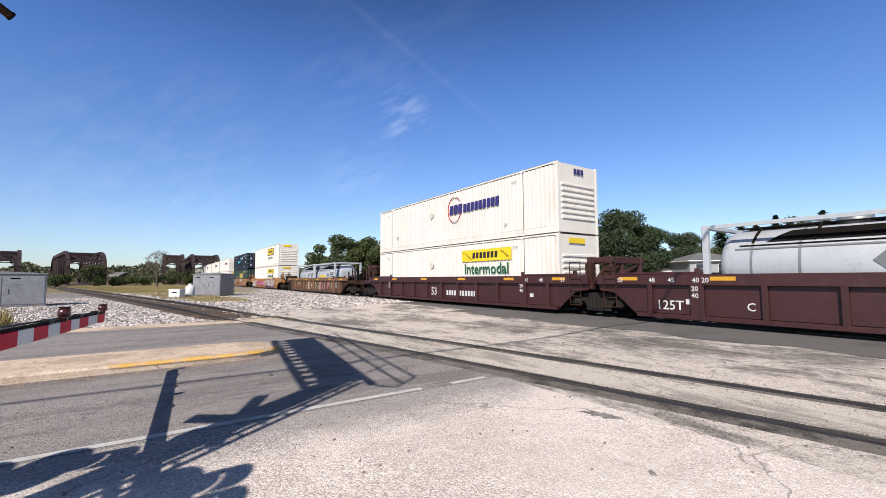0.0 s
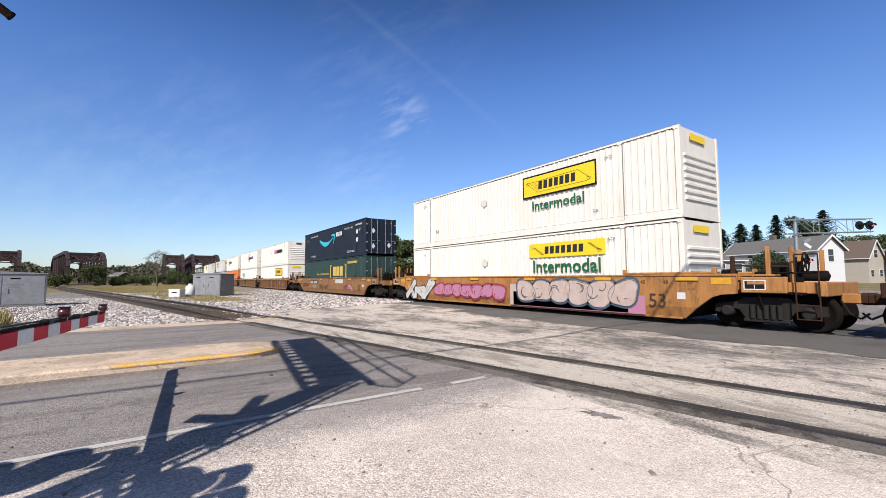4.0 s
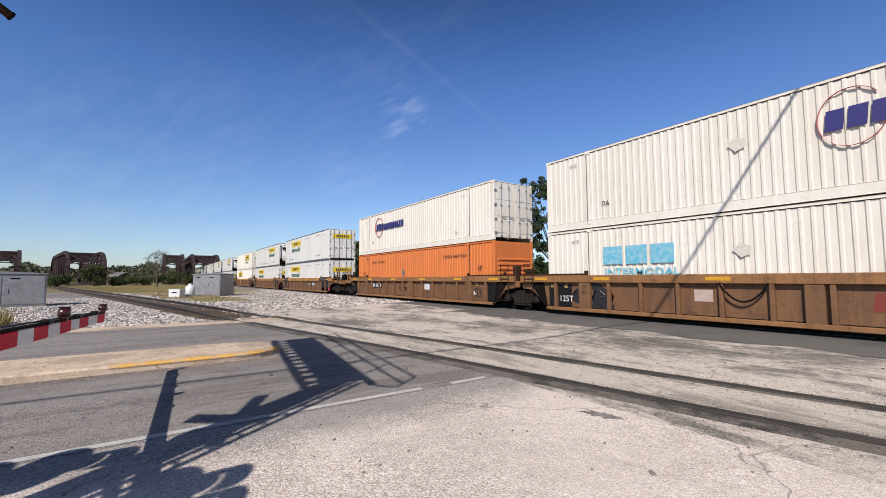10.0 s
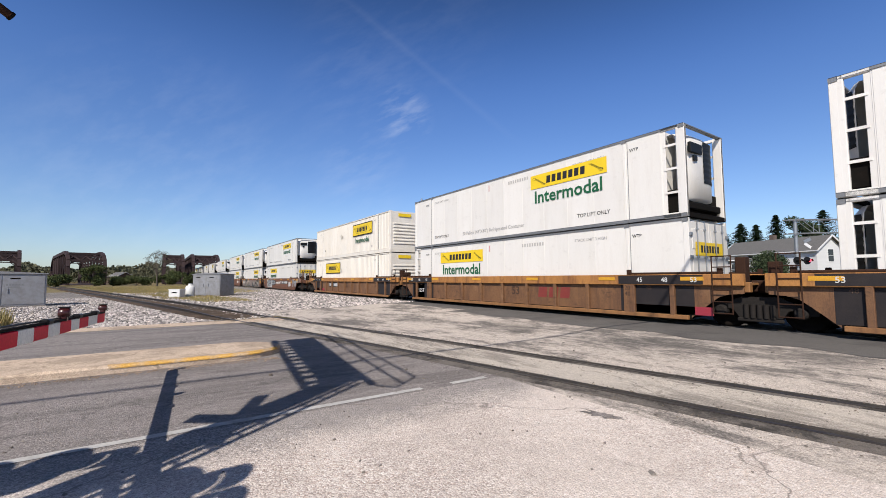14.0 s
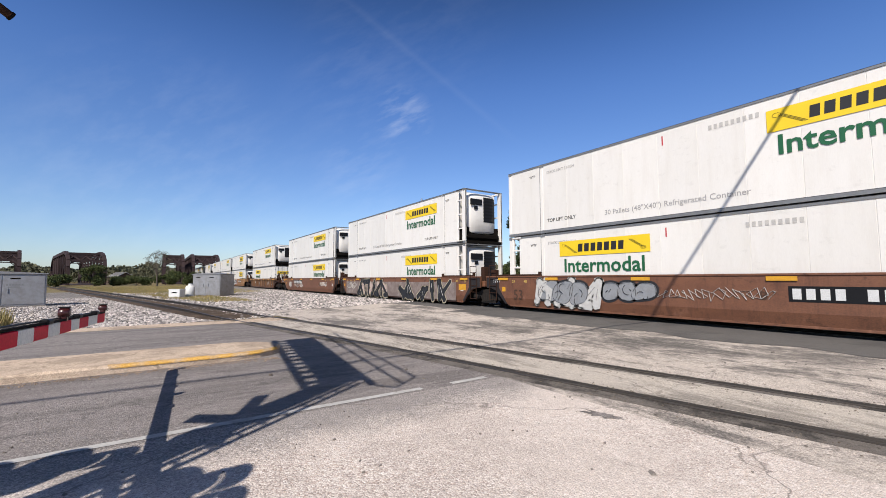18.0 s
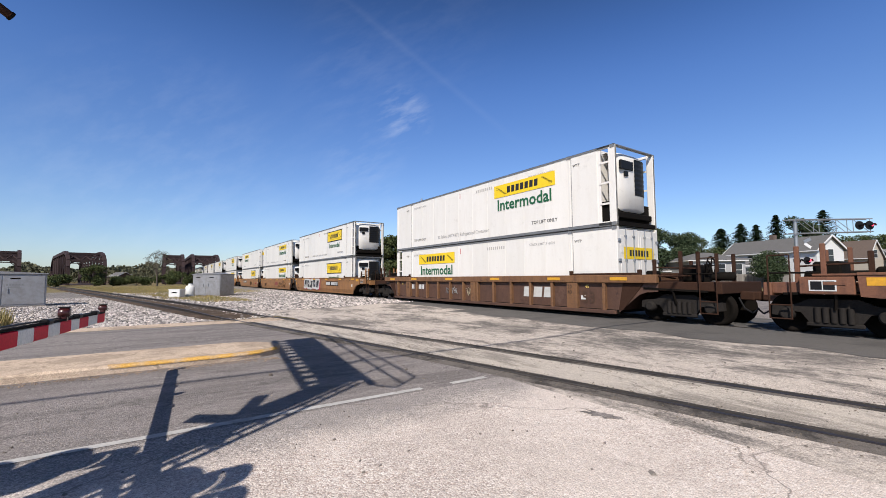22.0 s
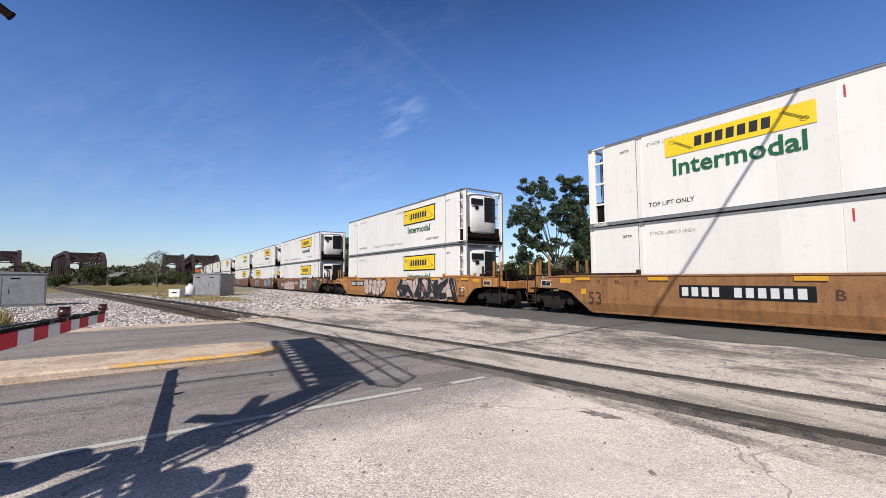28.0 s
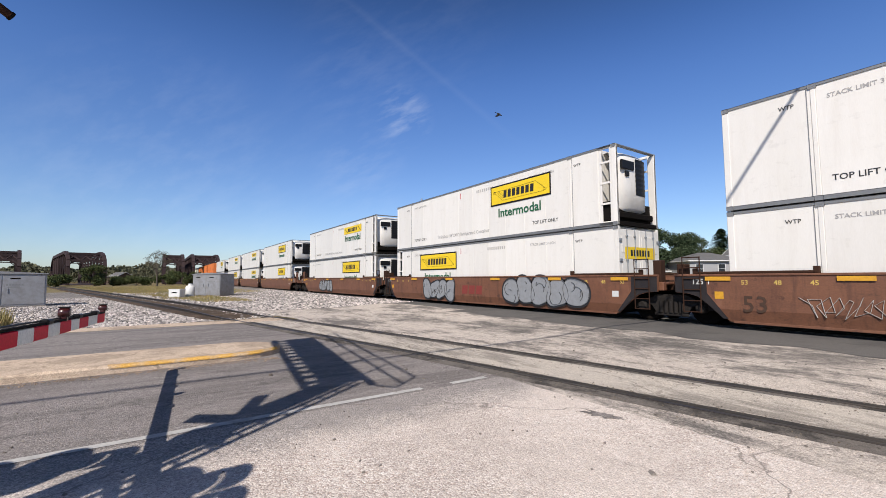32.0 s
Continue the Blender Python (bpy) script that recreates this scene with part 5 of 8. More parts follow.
def orange_sign(b):
    x, y = -LEN / 2, NEAR - 0.0285
    for u in (2.4, 14.0):
        part("word_mark", shared("orangebars", lambda: bars(9, 1.85, 0.26, 0.04, 0.8).box(0, 1.85, -0.001, 0.001, -0.09, -0.05)), INKK, b, "black bars over a line", at=pose(u + x if u < 9 else 15.0 - 1.2 + x, y, 0.95))
    stencil(b, "STACK 3 HIGH ONLY", 0.22, 11.9, 2.2, INKK)
    stencil(b, "53'", 0.3, 14.9, 1.5, INKK)
    stencil(b, "53'", 0.36, 1.0, 1.35, INKK)
    stencil(b, "WTP", 0.18, 1.45, 2.5, INKK)
    stencil(b, "STACK 3 HIGH ONLY", 0.22, 2.5, 2.2, INKK)
    dm = Geo().prism([(0, 0.27), (0.2, 0.54), (0.4, 0.27), (0.2, 0)], -0.002, 0.002)
    part("placard", dm, GREYRAIL, b, "grey diamond placard", at=pose(7.1 + x, y, 1.2))


def nose_sign(b):
    part("end_sign", shared("endsign", lambda: Geo().box(0, 0.004, -0.5, 0.5, 0, 0.22)), YELLOW, b, "small yellow end sign", at=pose(LEN / 2 + 0.03, -0.2, 2.5))


def nose_bars(b):
    part("end_mark", shared("endbars", lambda: Geo().box(0, 0.004, -0.3, -0.12, 0, 0.22).box(0, 0.004, -0.08, 0.1, 0, 0.22).box(0, 0.004, 0.14, 0.32, 0, 0.22)), INKB, b, "navy bars", at=pose(LEN / 2 + 0.03, 0, 2.48))


WL = "white corrugated 53-foot container "
RL = "white insulated 53-foot container "
R = {"stg": ("ribbed", WHITE, "nose", WL + "with a red ring and navy lettering", (RING_HI, nose_bars)),
     "stgd": ("ribbed", WHITE, "doors", WL + "with ring emblem and closed rear doors", (RING_LO,)),
     "corrA": ("ribbed", WHITE, "nose", WL + "with a flat yellow sign", (A_HI, nose_sign)),
     "corrB": ("ribbed", WHITE, "nose", WL + "with a boxed yellow sign", (B_HI, nose_sign)),
     "corrB0": ("ribbed", WHITE, "nose", WL + "with a large boxed yellow sign", (lambda b: yellow_boxed(b, 9.8, False), nose_sign)),
     "corrBlo": ("ribbed", WHITE, "nose", WL + "with boxed yellow sign", (lambda b: yellow_boxed(b, 2.95, False), nose_sign)),
     "navy": ("ribbed", NAVY, "doors", "dark navy corrugated container with a teal curved arrow", (smile,)),
     "green": ("ribbed", GREEN, "doors", "dark green corrugated container with yellow bracketed lettering", (bracket_sign,)),
     "xpo": ("ribbed", WHITE, "nose", WL + "with faded pink and black lettering", (pink_sign, nose_bars)),
     "pale": ("ribbed", WHITE, "doors", WL + "with faded pale blue lettering", (pale_sign,)),
     "orange": ("ribbed", ORANGE, "nose", "orange corrugated 53-foot container with black lettering", (orange_sign,)),
     "Ad": ("flat", REEF, "doors", RL + "with yellow sign and closed doors ahead", (A_LO,)),
     "Au": ("flat", REEF, "chill", RL + "with yellow sign and a cooling unit", (A_HI,)),
     "Bd": ("flat", REEF, "doors", RL + "with boxed yellow sign and closed doors", (B_LO,)),
     "Bu": ("flat", REEF, "chill", RL + "with boxed yellow sign and a cooling unit", (B_HI,))}


def load(s, upper, lower, far=False):
    for key, z in ((lower, FLOOR), (upper, SEAM)):
        if key:
            kind, paint, end, label, decor = R[key]
            container(kind, paint, end, label, s, z, decor, far)


def ttx(x, ink=None):
    return on_side("emblem", lambda: bars(3, 1.7, 0.42, 0.06, 0.8), ink or LOGOBR, x, 0.62, "emblem blocks")


def n53(x, ink=None, z=0.48, size=0.6):
    return side_words("53", size, x, z, ink or INKDK)


def patch(x, w, z, h, ink, label):
    return lambda car: part("paint_patch", Geo().box(0, w, -0.002, 0.002, 0, h), ink, car, label, at=pose(x, skin(car, z), z))


def slack_chain(x, w):
    def f(car):
        g = Geo()
        pts = [(x + w * k / 14, -OUT - 0.02, 1.24 - 0.5 * math.sin(math.pi * k / 14) ** 0.8) for k in range(15)]
        for a, b in zip(pts, pts[1:]):
            g.bar(a, b, 0.05, sides=6)
        part("chain", g, IRON, car, "dark chain hanging in a loop")
    return f


H = LEN / 2
# the two maroon units at the head, the second under a stack
well_car(206.4, "panel", MAROON, "maroon well car unit carrying silver tank containers", (True, False),
         [side_words("125T", 0.40, -7.45, 0.42, INKW), side_words("LD LMT 116,300", 0.2, -1.2, 0.85, INKW), side_words("PER UNIT", 0.2, -1.2, 0.62, INKW), side_words("C", 0.3, -5.0, 0.5, INKW),
          side_words("53", 0.2, -8.7, 1.25, INKW), side_words("48", 0.2, -7.6, 1.25, INKW), side_words("45", 0.2, -7.0, 1.25, INKW), side_words("40 20", 0.2, -6.3, 1.25, INKW)])
tank(203.35, "silver-white tank container in a steel frame")
tank(209.45, "silver-white tank container in a steel frame")
well_car(178.9 + H, "panel", MAROON, "maroon well car unit under a white double stack", (False, True),
         [n53(-1.15, INKW), number_plate(0.38, 0.5, False, 2.6), side_words("A", 0.24, -6.2, 0.5, INKW), side_words("53", 0.2, 8.3, 1.25, INKW), side_words("48", 0.2, 7.2, 1.25, INKW), side_words("45", 0.2, 6.4, 1.25, INKW)])
load(178.9 + H, "stg", "corrA")
well_car(163.45, "rib", BROWN, "rusty brown ribbed well car with spray paint, carrying tanks", (False, False),
         [patch(-2.4, 0.75, 0.28, 0.6, SPP, "pink sprayed ground"), patch(2.25, 0.8, 0.4, 0.72, SPP, "pink sprayed ground"), sprayed_letter("E", -1.75, 0.85, 0.36, 0.78, SPK, SPT), sprayed_letter("K", -0.75, 0.9, 0.36, 0.78, SPK, SPT), sprayed_letter("O", 0.32, 0.85, 0.36, 0.76, SPK, SPT), sprayed_letter("N", 1.32, 0.85, 0.36, 0.74, SPK, SPT), sprayed_letter("A", 3.36, 0.68, 0.42, 0.72, BROWN, SPS), sprayed_letter("P", 4.42, 0.46, 0.5, 0.64, SPV, SPP), bubbles(44, 5.35, 0.6, 0.5, 0.6, (BROWN, SPS), 1), sprayed_letter("O", 6.5, 0.5, 0.56, 0.56, BROWN, SPS), number_plate(-5.6, 0.8, False, 1.5)], RUST)
tank(160.42, "white tank container with grey placard in a frame")
spotty = tank(166.52, "white tank container with yellow spray paint patch")
part("paint_patch", Geo().prism([(0, 0.08), (1.1, 0.03), (2.0, 0.07), (2.2, 0.2), (1.2, 0.24), (0.1, 0.22)], -0.003, 0.003), YELLOW, spotty, "yellow spray paint patch", at=pose(-1.9, -1.128, 1.2))
well_car(131.9 + H, "smooth", OCHRE, "ochre smooth-sided well car with pink graffiti", (False, False),
         [scrawl(5, -8.6, 3.0, 0.22, 1.1, (SPK, SPW, SPR), 0, 3), bubbles(6, -5.3, 5.6, 0.45, 0.66, (SPR, SPP), 7), patch(0.7, 5.6, 0.24, 0.9, SPC, "broad pale sprayed patch"), patch(0.9, 6.0, 0.22, 0.6, SPP, "pink sprayed ground"), bubbles(7, 1.2, 5.4, 0.4, 0.95, (SPB, SPC), 6), n53(7.0)])
load(131.9 + H, "corrB", "corrA")
well_car(108.45 + H, "smooth", OCHRE2, "ochre smooth-sided well car under dark containers", (False, False),
         [number_plate(-5.1, 0.95, True, 2.1), tag(8, -4.2, 2.0, 0.5, 0.3, SPW), patch(1.95, 1.9, 1.02, 0.34, SPW, "patch of white spray paint"), tag(9, -2.4, 2.6, 0.4, 0.5, INKDK), tag(10, 4.0, 2.0, 0.4, 0.6, SPP), n53(6.95), tag(11, -8.4, 3.0, 0.5, 0.6, INKDK)])
load(108.45 + H, "navy", "green")
well_car(85.0 + H, "rib", OCHRE2, "ochre ribbed well car unit with plum graffiti", (True, False),
         [scrawl(12, -2.3, 3.6, 0.25, 0.9, (SPV, SPV, SPW), 0.0, 4), number_plate(3.7, 0.82, True, 1.5), n53(6.62, INKK), patch(-8.0, 0.9, 0.3, 0.85, BLACK, "black data panel"), side_words("125T", 0.3, -7.5, 0.6, INKW)])
load(85.0 + H, "xpo", "corrB0")
well_car(65.6 + H, "rib", OCHRE2, "ochre ribbed middle well car unit", (True, True),
         [patch(-8.0, 1.1, 0.3, 0.85, BLACK, "black data panel"), side_words("125T", 0.32, -7.5, 0.5, INKW), scrawl(13, -6.7, 1.8, 0.28, 0.88, (SPK, SPK, SPW), 0.0, 2), n53(6.62, INKK), ttx(1.2), patch(-2.5, 0.5, 0.7, 0.34, SPC, "pale notice"), slack_chain(-1.78, 1.14), patch(7.1, 1.0, 0.3, 0.85, BLACK, "black data panel")])
load(65.6 + H, "stg", "pale")
well_car(46.15 + H, "rib", OCHRE2, "ochre ribbed well car unit under an orange box", (False, True),
         [number_plate(-5.5, 0.8, True, 1.6), n53(6.62, INKK), tag(14, -1.2, 1.6, 0.5, 0.5, INKDK), patch(1.9, 0.55, 0.75, 0.34, INKW, "white notice"), patch(7.5, 0.9, 0.3, 0.85, BLACK, "black data panel")])
load(46.15 + H, "stgd", "orange")
for s0, up, lo, jj, what in ((22.95, "Ad", "Ad", (True, False), [number_plate(2.2, 0.75, True, 2.35), n53(0.6, None, 0.7, 0.5), patch(5.7, 3.0, 0.3, 0.28, SPR, "strip of dark red primer"), side_words("B", 0.3, -2.6, 1.2, INKDK)]),
                             (3.48, "Au", "Ad", (True, True), [n53(0.55, None, 0.7, 0.5), ttx(2.1), patch(-8.0, 1.2, 0.3, 0.8, BLACK, "black data panel"), side_words("125T", 0.32, -7.5, 0.6, INKW), patch(6.3, 2.4, 0.3, 0.24, SPR, "strip of dark red primer")]),
                             (-16.0, "corrB", "corrBlo", (False, True), [number_plate(-3.85, 0.75, True, 2.35), n53(0.2, None, 0.7, 0.5), patch(-7.7, 2.4, 0.3, 0.24, SPR, "strip of dark red primer")])):
    ends_ = []
    for e in (-1, 1):
        ends_ += [patch(5.85 if e > 0 else -8.2, 2.35, 0.29, 0.86, CHAR, "charcoal painted end"), patch(5.85 if e > 0 else -8.5, 2.65, 1.19, 0.28, CHAR, "charcoal painted end")]
        ends_ += [side_words(w_, 0.2, e * x_, 1.26, INKW) for w_, x_ in (("53", 8.15), ("48", 7.3), ("45", 6.5))]
    well_car(s0 + H, "panel", OCHRE2, "ochre well car unit with a plain upper band and charcoal ends", jj, ends_ + what)
    load(s0 + H, up, lo)
for s0, up, lo, jj, what in ((-39.6, "Au", "Ad", (True, False), [scrawl(20, -6.35, 2.9, 0.32, 1.05, (SPW, SPW, SPS), 0, 4), bubbles(20, -6.0, 2.1, 0.38, 0.95, (SPK, SPS), 3), bubbles(48, -3.2, 1.8, 0.62, 0.62, (SPK, SPS), 3), n53(-7.67, None, 0.48), number_plate(2.1, 0.85, True, 2.9), patch(6.48, 0.44, 0.92, 0.2, SAFETY, "orange sprayed patch"), sprayed_letter("P", 7.3, 0.55, 0.5, 0.88, REDBR, SPS), bubbles(21, 8.0, 0.72, 0.46, 0.85, (REDBR, SPS), 1), patch(8.82, 0.62, 0.97, 0.42, SPT, "yellowed notice with worn writing"), side_words("B", 0.3, 1.42, 0.82, INKDK), tag(22, -1.2, 1.6, 0.7, 0.4, SPW), tag(15, 0.4, 1.4, 0.75, 0.4, SPW), tag(16, 5.3, 1.2, 0.4, 0.7, SPW)]),
                             (-59.05, "Au", "Au", (True, True), [patch(-7.9, 15.4, 0.24, 0.95, SPG, "broad grey sprayed ground"), scrawl(23, -5.5, 5.1, 0.15, 1.2, (SPT, SPK, SPT), 0, 5), scrawl(24, 1.2, 5.8, 0.15, 1.2, (SPT, SPK, SPW), 0, 5), scrawl(47, -4.9, 4.4, 0.4, 0.7, (SPT, SPC, SPK), 0, 3), patch(7.75, 0.6, 0.8, 0.3, SAFETY, "orange sprayed patch"), tag(25, -7.6, 1.8, 0.5, 0.7, SPW)]),
                             (-78.4, "Au", "Au", (False, True), [number_plate(-4.75, 0.95, True, 3.0), tag(26, -4.4, 3.2, 0.4, 0.9, SPW), tag(27, -6.8, 1.2, 0.4, 0.8, SPW), tag(28, 4.4, 2.2, 0.6, 0.6, SPW)])):
    well_car(s0 + H, "smooth", REDBR, "red-brown smooth well car unit with graffiti", jj, what)
    load(s0 + H, up, lo)
well_car(-101.95 + H, "rib", BROWN, "rusty brown ribbed well car with white lettering", (False, False),
         [number_plate(-6.3, 0.78, False, 1.8), n53(6.6), ttx(3.6, SPW), tag(29, -2.2, 1.0, 0.5, 0.5, SPS), tag(17, -0.4, 0.9, 0.5, 0.5, SPT)], RUST)
load(-101.95 + H, "Au", "Ad")
for s0, up, lo, jj, what in ((-125.4, "Bu", "Bu", (True, False), [n53(-7.75, None, 0.42), patch(-5.4, 5.5, 0.36, 1.06, SPR, "red sprayed ground"), blocks(-5.2, 4.95, 0.42, 1.0, SPW, SPK), number_plate(1.85, 0.85, True, 3.0), side_words("A", 0.36, 1.1, 0.85, INKDK)]),
                             (-144.8, "Au", "Au", (True, True), [n53(-7.85), ttx(0.5), tag(31, 2.6, 3.8, 0.3, 0.9, INKDK), tag(18, -5.9, 1.2, 0.4, 0.5, INKDK)]),
                             (-164.3, "Ad", "Bu", (False, True), [n53(-8.1), number_plate(-4.8, 0.85, True, 3.0), tag(32, 1.8, 1.5, 0.35, 0.8, INKDK), side_words("B", 0.36, -1.4, 0.85, INKDK), tag(19, 6.2, 1.0, 0.6, 0.3, SPR)])):
    well_car(s0 + H, "smooth", OCHRE2, "clean ochre smooth-sided well car unit", jj, what)
    load(s0 + H, up, lo)
well_car(-187.95 + H, "smooth", OCHRE, "yellow-ochre well car with cream and black graffiti", (False, False),
         [bubbles(33, -4.3, 3.4, 0.28, 1.1, (SPK, SPC), 5), bubbles(34, 1.0, 6.3, 0.3, 1.1, (SPK, SPC), 7), scrawl(34, 1.0, 6.3, 0.3, 1.05, (SPC, SPK, SPC), 0.01, 7), number_plate(-6.8, 0.9, True, 2.2), n53(7.6), tag(35, 3.8, 1.0, 0.5, 0.5, SPP)])
load(-187.95 + H, "Bu", "Bu")
for s0, up, lo, jj, what in ((-211.6, "Bu", "Bu", (True, False), [patch(-4.9, 4.5, 0.2, 0.74, SPC, "pale cream sprayed patch"), tag(41, -4.7, 4.0, 0.75, 0.42, SPW), scrawl(42, -4.5, 3.8, 0.25, 0.55, (SPC, SPC, SPG), 0, 6), tag(36, -6.4, 1.4, 0.4, 0.6, SPW), bubbles(36, 1.9, 2.6, 0.32, 1.08, (SPK, SPW), 5), patch(6.1, 2.85, 0.96, 0.46, SPD, "dark umber sprayed ground"), bubbles(37, 6.2, 2.1, 0.3, 0.75, (SPD, SPD), 3), tag(37, 6.4, 2.0, 0.5, 0.75, SPS), bubbles(43, -0.7, 1.8, 0.78, 0.36, (SPD, SPT), 1), n53(-7.75, None, 0.48)]),
                             (-231.1, "Bu", "Bd", (True, True), [bubbles(38, -4.4, 3.0, 0.25, 1.1, (SPK, SPS), 4), ttx(-0.7), bubbles(39, 2.5, 4.3, 0.28, 1.14, (SPK, SPS), 5)]),
                             (-250.6, "Au", "Bu", (False, True), [bubbles(40, -4.0, 3.4, 0.3, 0.95, (SPK, SPS), 5)])):
    well_car(s0 + H, "smooth", REDBR, "red-brown smooth well car unit with graffiti", jj, what)
    load(s0 + H, up, lo)
TAIL = [(-274.1, "Bu", "Bu", (True, False), REDBR), (-293.5, "Au", "Au", (True, True), REDBR), (-312.9, "Au", "Bu", (False, True), REDBR), (-336.4, "Bu", "Bu", (False, False), OCHRE),
        (-359.8, "orange", "orange", (True, False), OCHRE2), (-379.2, "orange", "corrA", (True, True), OCHRE2), (-398.6, "orange", "orange", (False, True), OCHRE2), (-422.0, "corrA", "corrA", (True, False), REDBR),
        (-441.4, "corrB", "corrA", (True, True), REDBR), (-460.8, "stg", "corrA", (False, True), REDBR), (-484.2, "Au", "Au", (True, False), OCHRE), (-503.6, "Au", "Au", (False, True), OCHRE), (-527.0, "corrA", "corrA", (False, False), OCHRE)]
for s0, up, lo, jj, paint in TAIL:
    well_car(s0 + H, "smooth", paint, "well car far back in the train", jj)
    load(s0 + H, up, lo, True)


# ---- the ground ----
def smooth_step(a, b, v):
    t = min(1.0, max(0.0, (v - a) / (b - a)))
    return t * t * (3 - 2 * t)


def gz(x, y):
    """Height of the ground: it rises a hand's width to the main line, and a little to the far left."""
    return 0.13 * smooth_step(7.5, 11.5, y) - 0.12 * smooth_step(-16.5, -20, x) * smooth_step(2.0, -1.0, y - track_y(x))


def track_y(x):
    """The near track's middle line."""
    if x > -8:
        return 5.37 + 0.173 * (x + 6.49)
    if x > -34:
        return 5.109 + 0.197 * (x + 8)
    return -0.013 + 0.207 * (x + 34)


def sheet(xs, ys, lift, shape=None):
    """A sheet that lies on the ground."""
    g = Geo()
    vs = []
    for y in ys:
        for x in xs:
            px, py = shape(x, y) if shape else (x, y)
            vs.append((px, py, gz(px, py) + lift))
    n = len(xs)
    return g.add(vs, [(j * n + k, j * n + k + 1, (j + 1) * n + k + 1, (j + 1) * n + k) for j in range(len(ys) - 1) for k in range(n - 1)])


def steps(a, b, d):
    n = max(1, int(abs(b - a) / d))
    return [a + (b - a) * k / n for k in range(n + 1)]


def pavement_mat(name, col, stain, amount, crack=0.0, grit=0.2, scale=0.35, pebble=0.0, wear=None, spill=None, spots=()):
    """Worn paving: broad stains, grit, pebbles in the surface and thin cracks."""
    m = bpy.data.materials.new(name)
    m.use_nodes = True
    n, l = m.node_tree.nodes, m.node_tree.links
    b = n["Principled BSDF"]
    b.inputs["Roughness"].default_value = 0.9
    b.inputs["Specular IOR Level"].default_value = 0.25
    pos = n.new("ShaderNodeNewGeometry").outputs["Position"]

    def noise_(sc, det, rough=0.6, vec=pos):
        t = n.new("ShaderNodeTexNoise")
        t.inputs["Scale"].default_value, t.inputs["Detail"].default_value, t.inputs["Roughness"].default_value = sc, det, rough
        l.new(vec, t.inputs["Vector"])
        return t.outputs["Fac"]

    def ramp(v, a, c, lo=0.0, hi=1.0):
        r = n.new("ShaderNodeMapRange")
        r.inputs["From Min"].default_value, r.inputs["From Max"].default_value = a, c
        r.inputs["To Min"].default_value, r.inputs["To Max"].default_value = lo, hi
        l.new(v, r.inputs["Value"])
        return r.outputs["Result"]

    def mix(f, c1, c2, mode="MIX"):
        x = n.new("ShaderNodeMixRGB")
        x.blend_type = mode
        for s, v in ((0, f), (1, c1), (2, c2)):
            if isinstance(v, (int, float)):
                x.inputs[s].default_value = v
            elif isinstance(v, tuple):
                x.inputs[s].default_value = (*v, 1)
            else:
                l.new(v, x.inputs[s])
        return x.outputs["Color"]

    mp = n.new("ShaderNodeMapping")
    mp.inputs["Scale"].default_value = wear or (1, 1, 1)
    l.new(pos, mp.inputs["Vector"])
    c = mix(ramp(noise_(scale, 8, 0.78, mp.outputs["Vector"]), 0.48, 0.57, 0, amount), col, stain)
    c = mix(ramp(noise_(scale * 6, 6, 0.7), 0.5, 0.68, 0, amount * 0.6), c, tuple(0.5 * (a + s) * 0.9 for a, s in zip(col, stain)))
    c = mix(ramp(noise_(scale * 20, 5, 0.75), 0.52, 0.66, 0, amount * 0.45), c, tuple(s * 0.8 for s in stain))
    c = mix(ramp(noise_(9, 6, 0.8), 0.6, 0.75, 0, 0.15), c, tuple(min(0.7, a * 1.35) for a in col))
    for sx, sy, rx, ry, deep_ in spots:
        # a broad thin skim of old asphalt, ragged at its edge
        off = n.new("ShaderNodeVectorMath")
        off.operation = "SUBTRACT"
        off.inputs[1].default_value = (sx, sy, 0)
        l.new(pos, off.inputs[0])
        sq = n.new("ShaderNodeVectorMath")
        sq.operation = "MULTIPLY"
        sq.inputs[1].default_value = (1 / rx, 1 / ry, 0)
        l.new(off.outputs["Vector"], sq.inputs[0])
        ln = n.new("ShaderNodeVectorMath")
        ln.operation = "LENGTH"
        l.new(sq.outputs["Vector"], ln.inputs[0])
        fr = n.new("ShaderNodeMath")
        fr.operation = "MULTIPLY_ADD"
        fr.inputs[1].default_value = 3.4
        l.new(noise_(2.6, 10, 0.85, mp.outputs["Vector"]), fr.inputs[0])
        l.new(ln.outputs["Value"], fr.inputs[2])
        c = mix(ramp(fr.outputs[0], 1.75, 2.5, deep_, 0.0), c, stain)
    if spill:
        # a skim of asphalt from the road lies on the first metre or two and wears off raggedly
        x_to, tone = spill
        sep = n.new("ShaderNodeSeparateXYZ")
        l.new(pos, sep.inputs[0])
        fray = n.new("ShaderNodeMath")
        fray.operation = "MULTIPLY_ADD"
        fray.inputs[1].default_value = 1.7
        l.new(noise_(1.3, 8, 0.75), fray.inputs[0])
        l.new(sep.outputs["X"], fray.inputs[2])
        c = mix(ramp(fray.outputs[0], x_to, x_to + 0.75, 0.85, 0.0), c, tone)
    c = mix(1.0, c, mix(ramp(noise_(95, 3), 0.3, 0.7), (1 - grit,) * 3, (1 + grit,) * 3), "MULTIPLY")
    height = noise_(90, 4)
